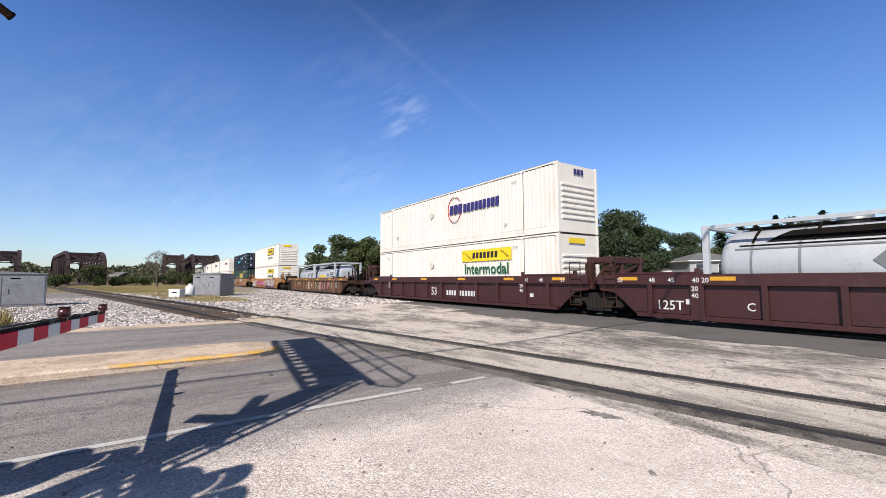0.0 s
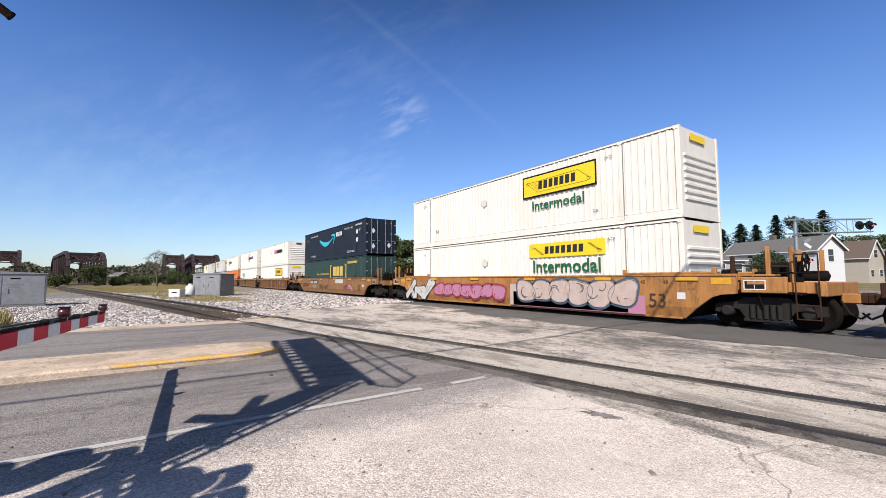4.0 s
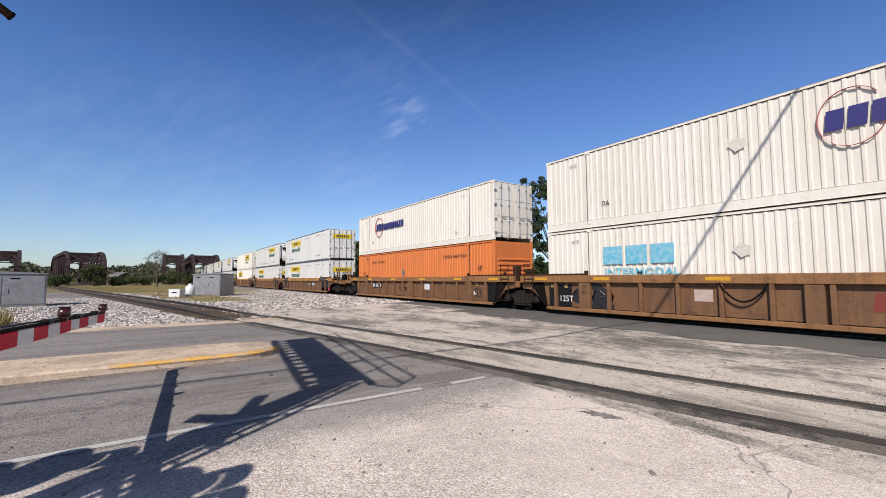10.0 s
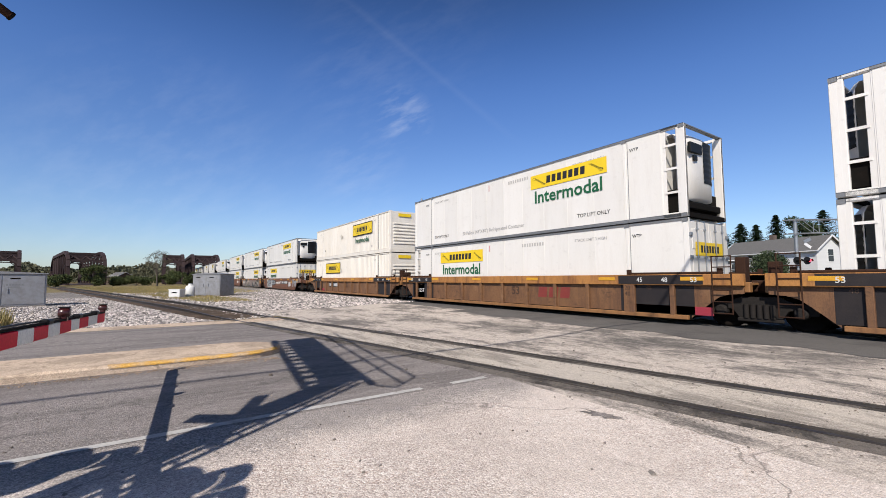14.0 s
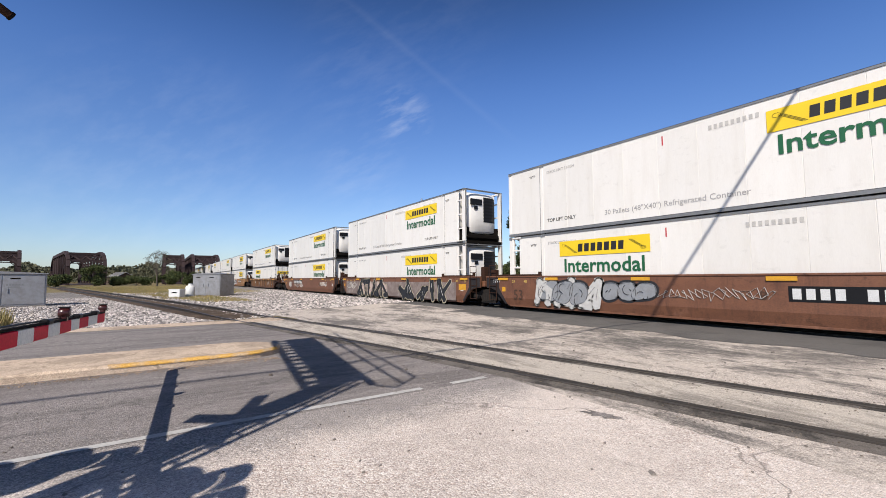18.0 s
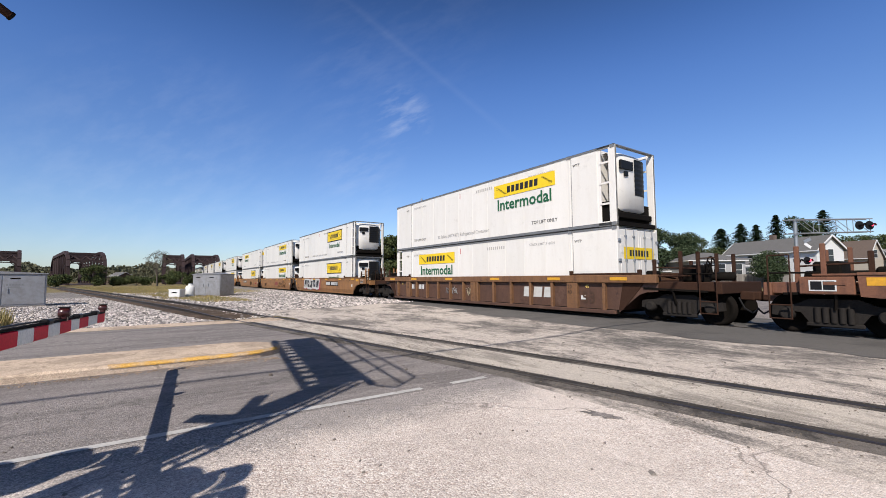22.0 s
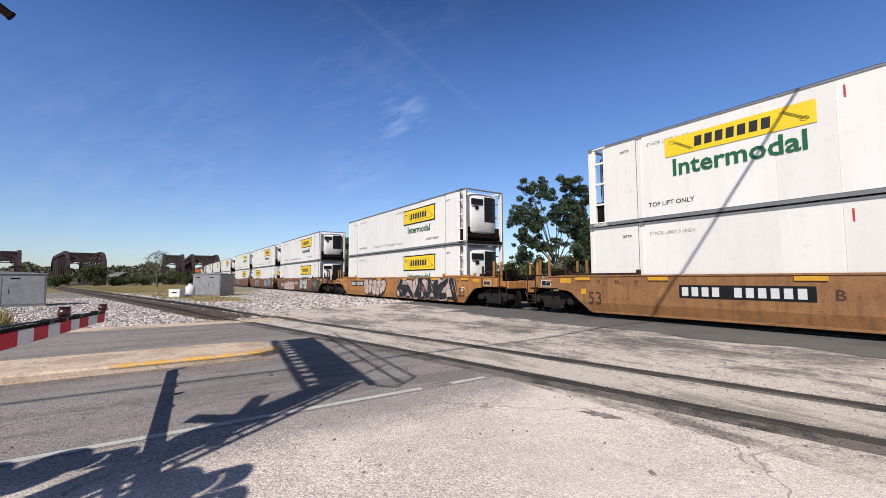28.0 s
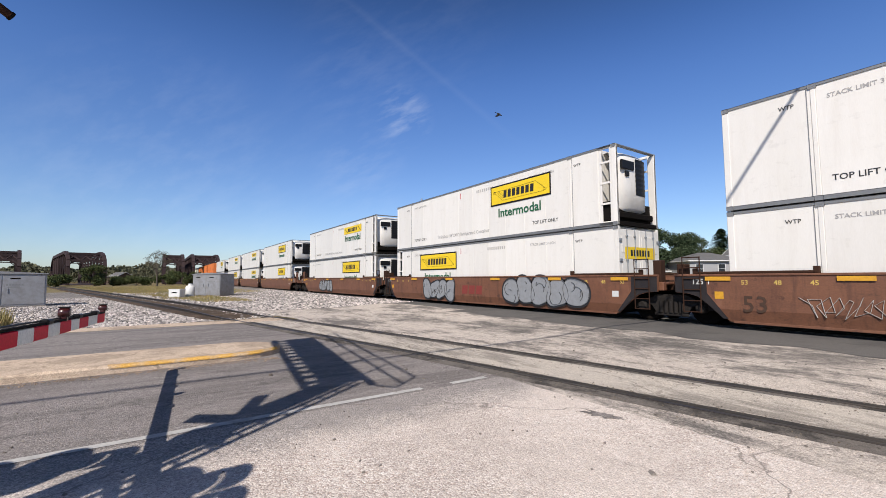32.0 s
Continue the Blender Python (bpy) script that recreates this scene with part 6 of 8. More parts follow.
    if pebble:
        v = n.new("ShaderNodeTexVoronoi")
        v.inputs["Scale"].default_value = 62
        v.inputs["Randomness"].default_value = 1.0
        l.new(pos, v.inputs["Vector"])
        bw = n.new("ShaderNodeRGBToBW")
        l.new(v.outputs["Color"], bw.inputs[0])
        c = mix(ramp(noise_(0.5, 3), 0.38, 0.66, 0.25 * pebble, pebble), c, mix(0.85, c, ramp(bw.outputs[0], 0.2, 0.8, 0.1, 0.95), "OVERLAY"))
        # sunk pits and missing stones
        c = mix(ramp(noise_(38, 3, 0.7), 0.62, 0.7, 0, pebble * 0.8), c, tuple(a * 0.42 for a in stain))
        ad = n.new("ShaderNodeMath")
        ad.operation = "SUBTRACT"
        l.new(height, ad.inputs[0])
        l.new(v.outputs["Distance"], ad.inputs[1])
        height = ad.outputs[0]
    if crack:
        v = n.new("ShaderNodeTexVoronoi")
        v.feature = "DISTANCE_TO_EDGE"
        v.inputs["Scale"].default_value = 0.27
        wob = n.new("ShaderNodeVectorMath")
        wob.operation = "ADD"
        nz = n.new("ShaderNodeTexNoise")
        nz.inputs["Scale"].default_value, nz.inputs["Detail"].default_value = 1.4, 6
        l.new(pos, nz.inputs["Vector"])
        l.new(pos, wob.inputs[0])
        l.new(nz.outputs["Color"], wob.inputs[1])
        l.new(wob.outputs["Vector"], v.inputs["Vector"])
        line = ramp(v.outputs["Distance"], 0.0, 0.005, min(1.0, crack * 1.7), 0.0)
        c = mix(line, c, tuple(s * 0.45 for s in stain))
    l.new(c, b.inputs["Base Color"])
    bp = n.new("ShaderNodeBump")
    bp.inputs["Strength"].default_value, bp.inputs["Distance"].default_value = 0.45, 0.014
    l.new(height, bp.inputs["Height"])
    l.new(bp.outputs["Normal"], b.inputs["Normal"])
    return m


M_APRON = pavement_mat("worn_concrete_apron", (0.63, 0.55, 0.495), (0.45, 0.385, 0.345), 0.55, 0.5, 0.35, 0.3, 0.55, None, (-3.75, (0.25, 0.228, 0.215)))
M_CROSS = pavement_mat("stained_crossing_concrete", (0.52, 0.455, 0.40), (0.10, 0.092, 0.086), 0.85, 0.3, 0.35, 0.5, 0.5, (0.6, 1.2, 1), None, ((-5.6, 9.3, 2.8, 2.2, 0.95), (-2.6, 9.9, 2.4, 1.2, 0.8), (1.6, 8.4, 2.6, 1.0, 0.7), (-9.6, 9.0, 2.8, 1.6, 0.75), (-13.5, 8.2, 2.2, 1.4, 0.6)))
M_PANEL = pavement_mat("cream_crossing_panel", (0.50, 0.445, 0.385), (0.17, 0.15, 0.13), 0.65, 0.3, 0.3, 0.6, 0.4, (0.5, 2.0, 1))
M_ROAD = pavement_mat("grey_road_asphalt", (0.24, 0.215, 0.203), (0.135, 0.12, 0.114), 0.65, 0.3, 0.45, 0.5, 0.6, (2.2, 0.3, 1))
M_DARK = pavement_mat("dark_asphalt_strip", (0.115, 0.108, 0.102), (0.069, 0.065, 0.063), 0.6, 0.0, 0.2, 0.4)
M_MEDIAN = pavement_mat("median_concrete", (0.56, 0.44, 0.335), (0.31, 0.24, 0.18), 0.7, 0.3, 0.3, 0.7, 0.3)
M_DIRT = pavement_mat("dry_grassy_ground", (0.216, 0.166, 0.077), (0.1, 0.092, 0.035), 0.8, 0.0, 0.3, 0.25)
M_GRAVEL = pavement_mat("pale_gravel_bed", (0.231, 0.208, 0.189), (0.092, 0.085, 0.077), 0.6, 0.0, 0.35, 0.8, 1.0)

wide = sorted(set([-2500, -1200, -600, -400, -300, -220] + steps(-160, 40, 2.5) + [60, 100, 200, 500, 1200, 2500]))
deep = sorted(set([-2500, -1000, -400, -160, -80] + steps(-40, 40, 2.0) + [60, 90, 140, 250, 600, 2500]))
tagged(part("ground", sheet(wide, deep, -0.02), M_DIRT), "dry grassy ground reaching to the horizon", "ground", kind="structure")

tagged(part("road", sheet(steps(-16.4, -5.0, 0.8), [-120, -60, -30] + steps(-16, 4.5, 1.0), 0.004), M_ROAD), "grey asphalt road with darker wheel tracks", "road", kind="structure")
tagged(part("road", sheet(steps(-14.5, -3.0, 0.8), steps(17.2, 60, 2.0), 0.004), M_ROAD), "grey asphalt road beyond the railway", "road", kind="structure")
tagged(part("pavement", sheet(steps(-5.0, 60, 1.2), [-120, -60, -30] + steps(-16, 4.5, 1.0), 0.004), M_APRON), "worn pale concrete apron with pebbles and cracks", "pavement", kind="structure")
tagged(part("pavement", sheet(steps(-22, 60, 0.8), steps(0, 1, 0.1), 0.004, lambda x, v: (x, 4.5 + v * (11.45 - 4.5) if x > -17 else track_y(x) + 1.2 + v * (11.45 - track_y(x) - 1.2))), M_CROSS), "stained worn concrete between the two tracks", "pavement", kind="structure")
tagged(part("road", sheet(steps(-24, 60, 1.0), steps(11.45, 17.2, 0.5), 0.004), M_DARK), "dark asphalt strip along the main line", "road", kind="structure")
tagged(part("pavement", sheet(steps(-18.2, -16.4, 0.6), [-120, -60, -30] + steps(-16, 4.0, 1.0), 0.012), M_MEDIAN), "pale concrete gutter along the road", "pavement", kind="structure")

tagged(part("road", sheet(steps(-15, 60, 1.0), steps(10.55, 11.5, 0.3), 0.010, lambda x, y: (x, y + (0.16 * math.sin(x * 1.7) + 0.12 * math.sin(x * 3.9) if y < 10.7 else 0.0))), M_DARK), "ragged dark asphalt edge beside the main line", "road", kind="structure")

# median with a rounded nose
g = Geo()
ring = [(-10.55, -40), (-8.85, -40), (-8.85, 1.2)]
ring += [(-9.7 + 0.85 * math.cos(a), 1.2 + 1.05 * math.sin(a)) for a in [math.pi * k / 12 for k in range(1, 12)]] + [(-10.55, 1.2)]
n = len(ring)
lip = 0.05
cx = -9.7
top = [(cx + (x - cx) * 0.95, y if y < -30 else y - (0.04 if y > 1.2 else 0)) for x, y in ring]
g.add([(x, y, 0.0) for x, y in ring] + [(x, y, 0.10) for x, y in ring] + [(x, y, 0.135) for x, y in top],
      [(k, (k + 1) % n, n + (k + 1) % n, n + k) for k in range(n)] + [(n + k, n + (k + 1) % n, 2 * n + (k + 1) % n, 2 * n + k) for k in range(n)] + [tuple(range(2 * n, 3 * n))])
median = tagged(part("median", g, M_MEDIAN), "raised concrete median with a worn yellow kerb nose", "kerb", kind="structure")
M_KERBY = mat("worn_yellow_kerb_paint", (0.56, 0.32, 0.07), 0.85, col2=(0.42, 0.33, 0.25), scale=3.6, amount=1.0, fine=0.3, bump=0.3, world_space=True)
g = Geo()
nose_pts = [(-8.84, -0.62), (-8.84, -0.02), (-8.84, 0.02), (-8.84, 1.2)] + [(-9.7 + 0.86 * math.cos(a), 1.2 + 1.06 * math.sin(a)) for a in [math.pi * k / 12 for k in range(1, 5)]]
for k, ((xa, ya), (xb, yb)) in enumerate(zip(nose_pts, nose_pts[1:])):
    ia, ib = (cx + (xa - cx) * 0.85, ya - 0.03), (cx + (xb - cx) * 0.85, yb - 0.03)
    g.add([(xa, ya, 0.085), (xb, yb, 0.085), (xb, yb, 0.104), (xa, ya, 0.104), (cx + (xb - cx) * 0.94, yb - 0.02, 0.139), (cx + (xa - cx) * 0.94, ya - 0.02, 0.139), (ib[0], ib[1], 0.14), (ia[0], ia[1], 0.14)],
          [(0, 1, 2, 3), (3, 2, 4, 5), (5, 4, 6, 7)])
part("kerb_paint", g, M_KERBY, median, "worn yellow kerb paint")

M_LINE = mat("worn_white_road_paint", (0.477, 0.462, 0.439), 0.8, col2=(0.277, 0.262, 0.246), scale=5, amount=0.7, fine=0.15, world_space=True)
for ya, yb in ((-20, 3.12), (3.62, 4.28)):
    tagged(part("road_marking", sheet([-5.17, -5.06], steps(ya, yb, 0.5), 0.009), M_LINE), "worn white painted road line", "road marking", kind="structure")

# ---- tracks ----
M_RAIL = mat("worn_rail_steel", (0.035, 0.028, 0.023), 0.5, 0.3, col2=(0.023, 0.015, 0.012), scale=3, fine=0.15, world_space=True)
M_FLANGE = mat("dirty_flangeway", (0.02, 0.017, 0.015), 0.9, col2=(0.069, 0.054, 0.039), scale=4, fine=0.3, bump=0.3, world_space=True)
M_BROKEN = pavement_mat("broken_asphalt", (0.154, 0.135, 0.119), (0.039, 0.035, 0.031), 0.9, 0.0, 0.4, 1.2)
M_TIE = mat("old_brown_sleeper", (0.085, 0.058, 0.039), 0.9, col2=(0.046, 0.035, 0.027), scale=5, stretch=(1, 6, 1), fine=0.25, bump=0.3, rnd=0.25)


def rail_line(xs, yf, off, zf, w=0.073, h=0.16):
    g, vs = Geo(), []
    prof = [(-w / 2, 0), (w / 2, 0), (w / 2, -0.04), (0.012, -0.06), (0.012, -h + 0.03), (w, -h), (-w, -h), (-0.012, -h + 0.03), (-0.012, -0.06), (-w / 2, -0.04)]
    m = len(prof)
    for x in xs:
        sl = (yf(x + 0.1) - yf(x - 0.1)) / 0.2
        k = 1 / math.sqrt(1 + sl * sl)
        for a, z in prof:
            vs.append((x - sl * k * (off + a), yf(x) + k * (off + a), zf(x) + z))
    fs = [(j * m + i, j * m + (i + 1) % m, (j + 1) * m + (i + 1) % m, (j + 1) * m + i) for j in range(len(xs) - 1) for i in range(m)]
    return g.add(vs, fs)


def strip(xs, yf, o0, o1, lift):
    g, vs = Geo(), []
    for x in xs:
        sl = (yf(x + 0.1) - yf(x - 0.1)) / 0.2
        k = 1 / math.sqrt(1 + sl * sl)
        for o in (o0, o1):
            px, py = x - sl * k * o, yf(x) + k * o
            vs.append((px, py, gz(px, py) + lift))
    return g.add(vs, [(2 * j, 2 * j + 1, 2 * j + 3, 2 * j + 2) for j in range(len(xs) - 1)])


def railway(name, label, yf, zf, x0, x1):
    tr = tagged(new(name), label, "railway track", kind="structure")
    for off in (-0.754, 0.754):
        part("rail", rail_line(steps(x0, x1, 3.0), yf, off, zf), M_RAIL, tr, "worn steel rail")
    return tr


near_track = railway("track", "near railway track, its rails sunk in the road", track_y, lambda x: 0.012 + (0.1 * smooth_step(-19, -26, x)), -190, 34)
main_track = railway("track", "main railway track under the train", lambda x: YC, lambda x: RAIL, -420, 70)
for off in (-0.754, 0.754):
    part("flangeway", strip(steps(-19, 34, 1.0), track_y, off + 0.0, off + 0.19, 0.008), M_FLANGE, near_track, "dirt-filled groove beside the rail")
    part("flangeway", strip(steps(-19, 34, 1.0), track_y, off - (0.34 if off < 0 else 0.16), off, 0.0065), M_BROKEN, near_track, "broken grey asphalt beside the rail")
part("crossing_panel", strip(steps(-16.5, 34, 1.0), track_y, -0.53, 0.56, 0.0075), M_PANEL, near_track, "cream concrete panel between the rails")
tie_mesh = Geo().box(-0.12, 0.12, -1.3, 1.3, -0.16, 0.0, 0.015).mesh("sleeper")
x = -19.5
while x > -120:
    sl = 0.2
    part("sleeper", tie_mesh, M_TIE, near_track, at=Matrix.Translation((x, track_y(x), -0.035 + 0.0)) @ Matrix.Rotation(math.atan(sl), 4, "Z"))
    x -= 0.56
x = -24.5
while x > -110:
    part("sleeper", tie_mesh, M_TIE, main_track, at=Matrix.Translation((x, YC, 0.0)))
    x -= 0.56

# ballast: a bed with loose stones
M_STONE = mat("limestone_ballast", (0.54, 0.485, 0.45), 0.85, col2=(0.231, 0.208, 0.193), scale=9, fine=0.2, world_space=True)
nt = M_STONE.node_tree
geo_ = nt.nodes.new("ShaderNodeNewGeometry")
isl = nt.nodes.new("ShaderNodeMapRange")
isl.inputs["To Min"].default_value, isl.inputs["To Max"].default_value = 0.15, 1.45
nt.links.new(geo_.outputs["Random Per Island"], isl.inputs["Value"])
vsc = nt.nodes.new("ShaderNodeVectorMath")
vsc.operation = "SCALE"
nt.links.new(nt.nodes["Principled BSDF"].inputs["Base Color"].links[0].from_socket, vsc.inputs[0])
nt.links.new(isl.outputs["Result"], vsc.inputs["Scale"])
nt.links.new(vsc.outputs["Vector"], nt.nodes["Principled BSDF"].inputs["Base Color"])


def ballast(seed, count, place, size):
    """Loose broken stones strewn over a patch."""
    rnd = np.random.RandomState(seed)
    base = np.array([(-1, -0.7, -0.6), (0.9, -0.8, -0.6), (0.8, 0.9, -0.6), (-0.8, 0.7, -0.6), (-0.5, -0.5, 0.6), (0.6, -0.3, 0.7), (0.4, 0.6, 0.5), (-0.6, 0.3, 0.8)])
    quads = [(0, 3, 2, 1), (4, 5, 6, 7), (0, 1, 5, 4), (1, 2, 6, 5), (2, 3, 7, 6), (3, 0, 4, 7)]
    vs, fs = [], []
    for k in range(count):
        x, y, z = place(rnd)
        s = size * (0.6 + 0.8 * rnd.rand())
        a = rnd.rand() * 6.283
        c, d = math.cos(a), math.sin(a)
        p = (base + rnd.uniform(-0.25, 0.25, base.shape)) * s * np.array([1, 0.8, 0.7])
        q = np.stack([p[:, 0] * c - p[:, 1] * d + x, p[:, 0] * d + p[:, 1] * c + y, p[:, 2] + z + 0.2 * s], 1)
        o = len(vs)
        vs += q.tolist()
        fs += [tuple(i + o for i in f) for f in quads]
    me = bpy.data.meshes.new("ballast")
    me.from_pydata(vs, [], fs)
    return me


def near_side(r):
    x = -18.3 - 32 * r.rand() ** 1.5
    y = track_y(x) - 1.3 - r.rand() ** 1.3 * 8.5
    return x, y, gz(x, y) + 0.0


def four_foot(r):
    x = -18.8 - 45 * r.rand() ** 1.4
    y = track_y(x) + r.uniform(-1.6, 1.9)
    return x, y, gz(x, y) - 0.02


def between(r):
    x = -22 - 38 * r.rand() ** 1.4
    y = track_y(x) + 2.0 + r.rand() * (12.8 - track_y(x) - 2.0)
    return x, y, gz(x, y)


gravel = tagged(part("gravel_bed", sheet(steps(-75, -18.2, 1.2), steps(0, 1, 0.1), 0.0, lambda x, v: (x, track_y(x) - 11.0 + v * 9.8)), M_GRAVEL), "pale gravel beside the near track", "ballast", kind="structure")
gravel2 = tagged(part("gravel_bed", sheet(steps(-140, -22, 2.0), steps(0, 1, 0.1), 0.0, lambda x, v: (x, (track_y(x) + 1.2 if x > -40 else 8.0) + v * (18.5 - (track_y(x) + 1.2 if x > -40 else 8.0)))), M_GRAVEL), "pale gravel between the tracks", "ballast", kind="structure")
for nm, seed, cnt, fn, sz in (("ballast", 1, 17000, near_side, 0.06), ("ballast", 2, 3200, four_foot, 0.055), ("ballast", 3, 9000, between, 0.062)):
    tagged(part(nm, ballast(seed, cnt, fn, sz), M_STONE), "loose broken limestone ballast", "ballast", kind="stuff")

# a broken asphalt patch beside the near rail
rp = random.Random(7)
edge = []
for k in range(26):
    a = 2 * math.pi * k / 26
    r = rp.uniform(0.45, 1.15)
    edge.append((-2.95 + 0.27 * r * math.cos(a) + 0.1 * r * math.sin(a), 4.2 + 0.13 * r * math.sin(a), 0.0085))
tagged(part("pavement_patch", Geo().add(edge + [(-2.95, 4.2, 0.0095)], [(k, (k + 1) % 26, 26) for k in range(26)]), M_ROAD), "ragged dark asphalt patch in the concrete", "pavement patch", kind="structure")

# bits of stone and grit lying on the paving
def litter(r):
    x = -9 + 11 * r.rand()
    y = -1.5 + 12 * r.rand()
    return x, y, gz(x, y) + 0.004


tagged(part("grit", ballast(9, 420, litter, 0.013), mat("dark_grit", (0.092, 0.077, 0.065), 0.9, col2=(0.308, 0.277, 0.246), scale=2, amount=1.0, world_space=True)), "small stones scattered on the paving", "grit", kind="stuff")


tagged(part("stones", ballast(12, 26, litter, 0.03), MATS["dark_grit"]), "dark lumps of stone lying on the paving", "stones", kind="stuff")


def beside_kerb(r):
    return -8.8 + abs(0.14 * r.normal()), -6.0 + 8.0 * r.rand(), 0.008


tagged(part("grit", ballast(13, 900, beside_kerb, 0.012), mat("kerb_crumbs", (0.30, 0.22, 0.16), 0.9, col2=(0.13, 0.10, 0.08), scale=4, amount=1.0, world_space=True)), "crumbled concrete and dirt along the median's kerb", "grit", kind="stuff")


def beside_rail(r):
    x = -18 + 22 * r.rand()
    o = r.choice([-1.05, -0.55, 0.45, 1.0]) + 0.07 * r.normal()
    return x, track_y(x) + o, 0.008


tagged(part("grit", ballast(10, 1500, beside_rail, 0.009), mat("brown_grit", (0.1, 0.077, 0.058), 0.9, col2=(0.193, 0.162, 0.131), scale=3, amount=1.0, world_space=True)), "dirt and grit along the rails", "grit", kind="stuff")

# ---- dry grass ----
M_GRASS = mat("dry_grass", (0.314, 0.237, 0.095), 0.8, col2=(0.152, 0.162, 0.048), scale=0.6, amount=0.9, fine=0.3, world_space=True)


def grass(seed, count, place, tall):
    rnd = np.random.RandomState(seed)
    vs, fs = [], []
    for k in range(count):
        x, y = place(rnd)
        z = gz(x, y) - 0.02
        for b in range(3):
            a, h = rnd.rand() * 6.283, tall * (0.5 + rnd.rand())
            w = 0.012 + 0.02 * rnd.rand()
            dx, dy = math.cos(a), math.sin(a)
            lx, ly = rnd.uniform(-0.3, 0.3, 2) * h
            o = len(vs)
            vs += [(x - dx * w, y - dy * w, z), (x + dx * w, y + dy * w, z), (x + lx, y + ly, z + h)]
            fs.append((o, o + 1, o + 2))
    me = bpy.data.meshes.new("grass")
    me.from_pydata(vs, [], fs)
    return me


def field(r):
    x = -32 - 85 * r.rand()
    y = track_y(x) + 2.2 + r.rand() * (11.5 - track_y(x) - 2.2) * (0.9 if x < -52 else 0.35)
    return x, y


def tuft(r):
    return -21.0 - 1.6 * r.rand() ** 1.5, -5.15 + 0.28 * r.normal()


def verge(r):
    x = -24 - 40 * r.rand()
    return x, track_y(x) - 7.5 - 6 * r.rand()


tagged(part("grass", grass(5, 11000, field, 0.15), M_GRASS), "dry yellow grass between the tracks", "grass", kind="stuff")
tagged(part("grass", grass(6, 5000, verge, 0.22), M_GRASS), "dry grass tufts on the verge", "grass", kind="stuff")

tagged(part("grass", grass(8, 600, tuft, 0.5), M_GRASS), "tall dry grass clump by the gravel", "grass", kind="stuff")

# ---- cabinets, tank and box by the line ----
M_CAB = mat("silver_cabinet_metal", (0.308, 0.308, 0.316), 0.5, 0.45, col2=(0.208, 0.193, 0.185), scale=2.0, amount=0.7, fine=0.05)


def cabinet(x, y, turn, w, d, h, label):
    c = new("signal_cabinet")
    c.matrix_basis = pose(x, y, gz(x, y), 0, 0, turn)
    tagged(c, label, "cabinet", "trackside cabinets")
    part("body", Geo().box(-w / 2, w / 2, -d / 2, d / 2, 0.08, h - 0.1, 0.02), M_CAB, c)
    part("base", Geo().box(-w / 2 - 0.05, w / 2 + 0.05, -d / 2 - 0.05, d / 2 + 0.05, -0.15, 0.08, 0.02), M_GRAVEL, c, "concrete footing")
    part("roof", Geo().prism([(-w / 2 - 0.08, h - 0.1), (w / 2 + 0.08, h - 0.1), (w / 2 + 0.08, h - 0.05), (0, h + 0.06), (-w / 2 - 0.08, h - 0.05)], -d / 2 - 0.08, d / 2 + 0.08), M_CAB, c)
    for k in (0, 1):
        x0 = -w / 2 + 0.06 + k * (w / 2 - 0.04)
        dr = part("door", Geo().box(x0, x0 + w / 2 - 0.09, -d / 2 - 0.025, -d / 2, 0.18, h - 0.2, 0.012), M_CAB, c)
        part("handle", Geo().box(x0 + (0.2 if k else w / 2 - 0.35), x0 + (0.24 if k else w / 2 - 0.31), -d / 2 - 0.07, -d / 2 - 0.02, h * 0.42, h * 0.55, 0.01), GALV, dr)
        part("vent", Geo().box(x0 + 0.3, x0 + 0.75, -d / 2 - 0.035, -d / 2 - 0.02, h - 0.42, h - 0.34, 0.01), IRON, dr)
    part("notice", bars(6, 0.8, 0.12).add([(0.1, 0, -0.12), (0.6, 0, -0.12), (0.6, 0, -0.05), (0.1, 0, -0.05)], [(0, 1, 2, 3)]), INKGREY, c, at=pose(0.15, -d / 2 - 0.035, h * 0.62))
    return c


cabinet(-36.9, -7.95, 99, 3.9, 2.0, 2.15, "silver metal signal cabinet with double doors")
cabinet(-44.9, 4.35, 45, 2.9, 1.9, 2.1, "silver metal signal hut with a low roof")
M_TANK = mat("white_enamel", (0.655, 0.655, 0.638), 0.35, amount=0.2)
tk = tagged(new("gas_tank"), "white upright gas tank beside the hut", "gas tank")
tk.matrix_basis = pose(-42.9, 2.35, gz(-42.9, 2.35))
part("shell", Geo().lathe([(0.0, 0.3), (0.06, 0.38), (0.85, 0.38), (0.98, 0.3), (1.03, 0.16)], "z", 20), M_TANK, tk)
part("collar", Geo().lathe([(1.0, 0.17), (1.18, 0.17)], "z", 16), M_TANK, tk)
bx = tagged(new("battery_box"), "low white equipment box on the gravel", "box")
bx.matrix_basis = pose(-42.1, 1.35, gz(-42.1, 1.35), 0, 0, 50)
part("body", Geo().box(-0.5, 0.5, -0.35, 0.35, 0, 0.68, 0.02), M_TANK, bx)
part("lid", Geo().box(-0.54, 0.54, -0.39, 0.39, 0.68, 0.74, 0.02), M_TANK, bx)
part("vent", Geo().box(-0.2, 0.25, -0.365, -0.35, 0.4, 0.5), IRON, bx)

# ---- truss bridges over the river ----
M_TRUSS = mat("rusty_bridge_steel", (0.026, 0.013, 0.014), 0.85, 0.0, col2=(0.042, 0.021, 0.02), scale=0.8, fine=0.2)


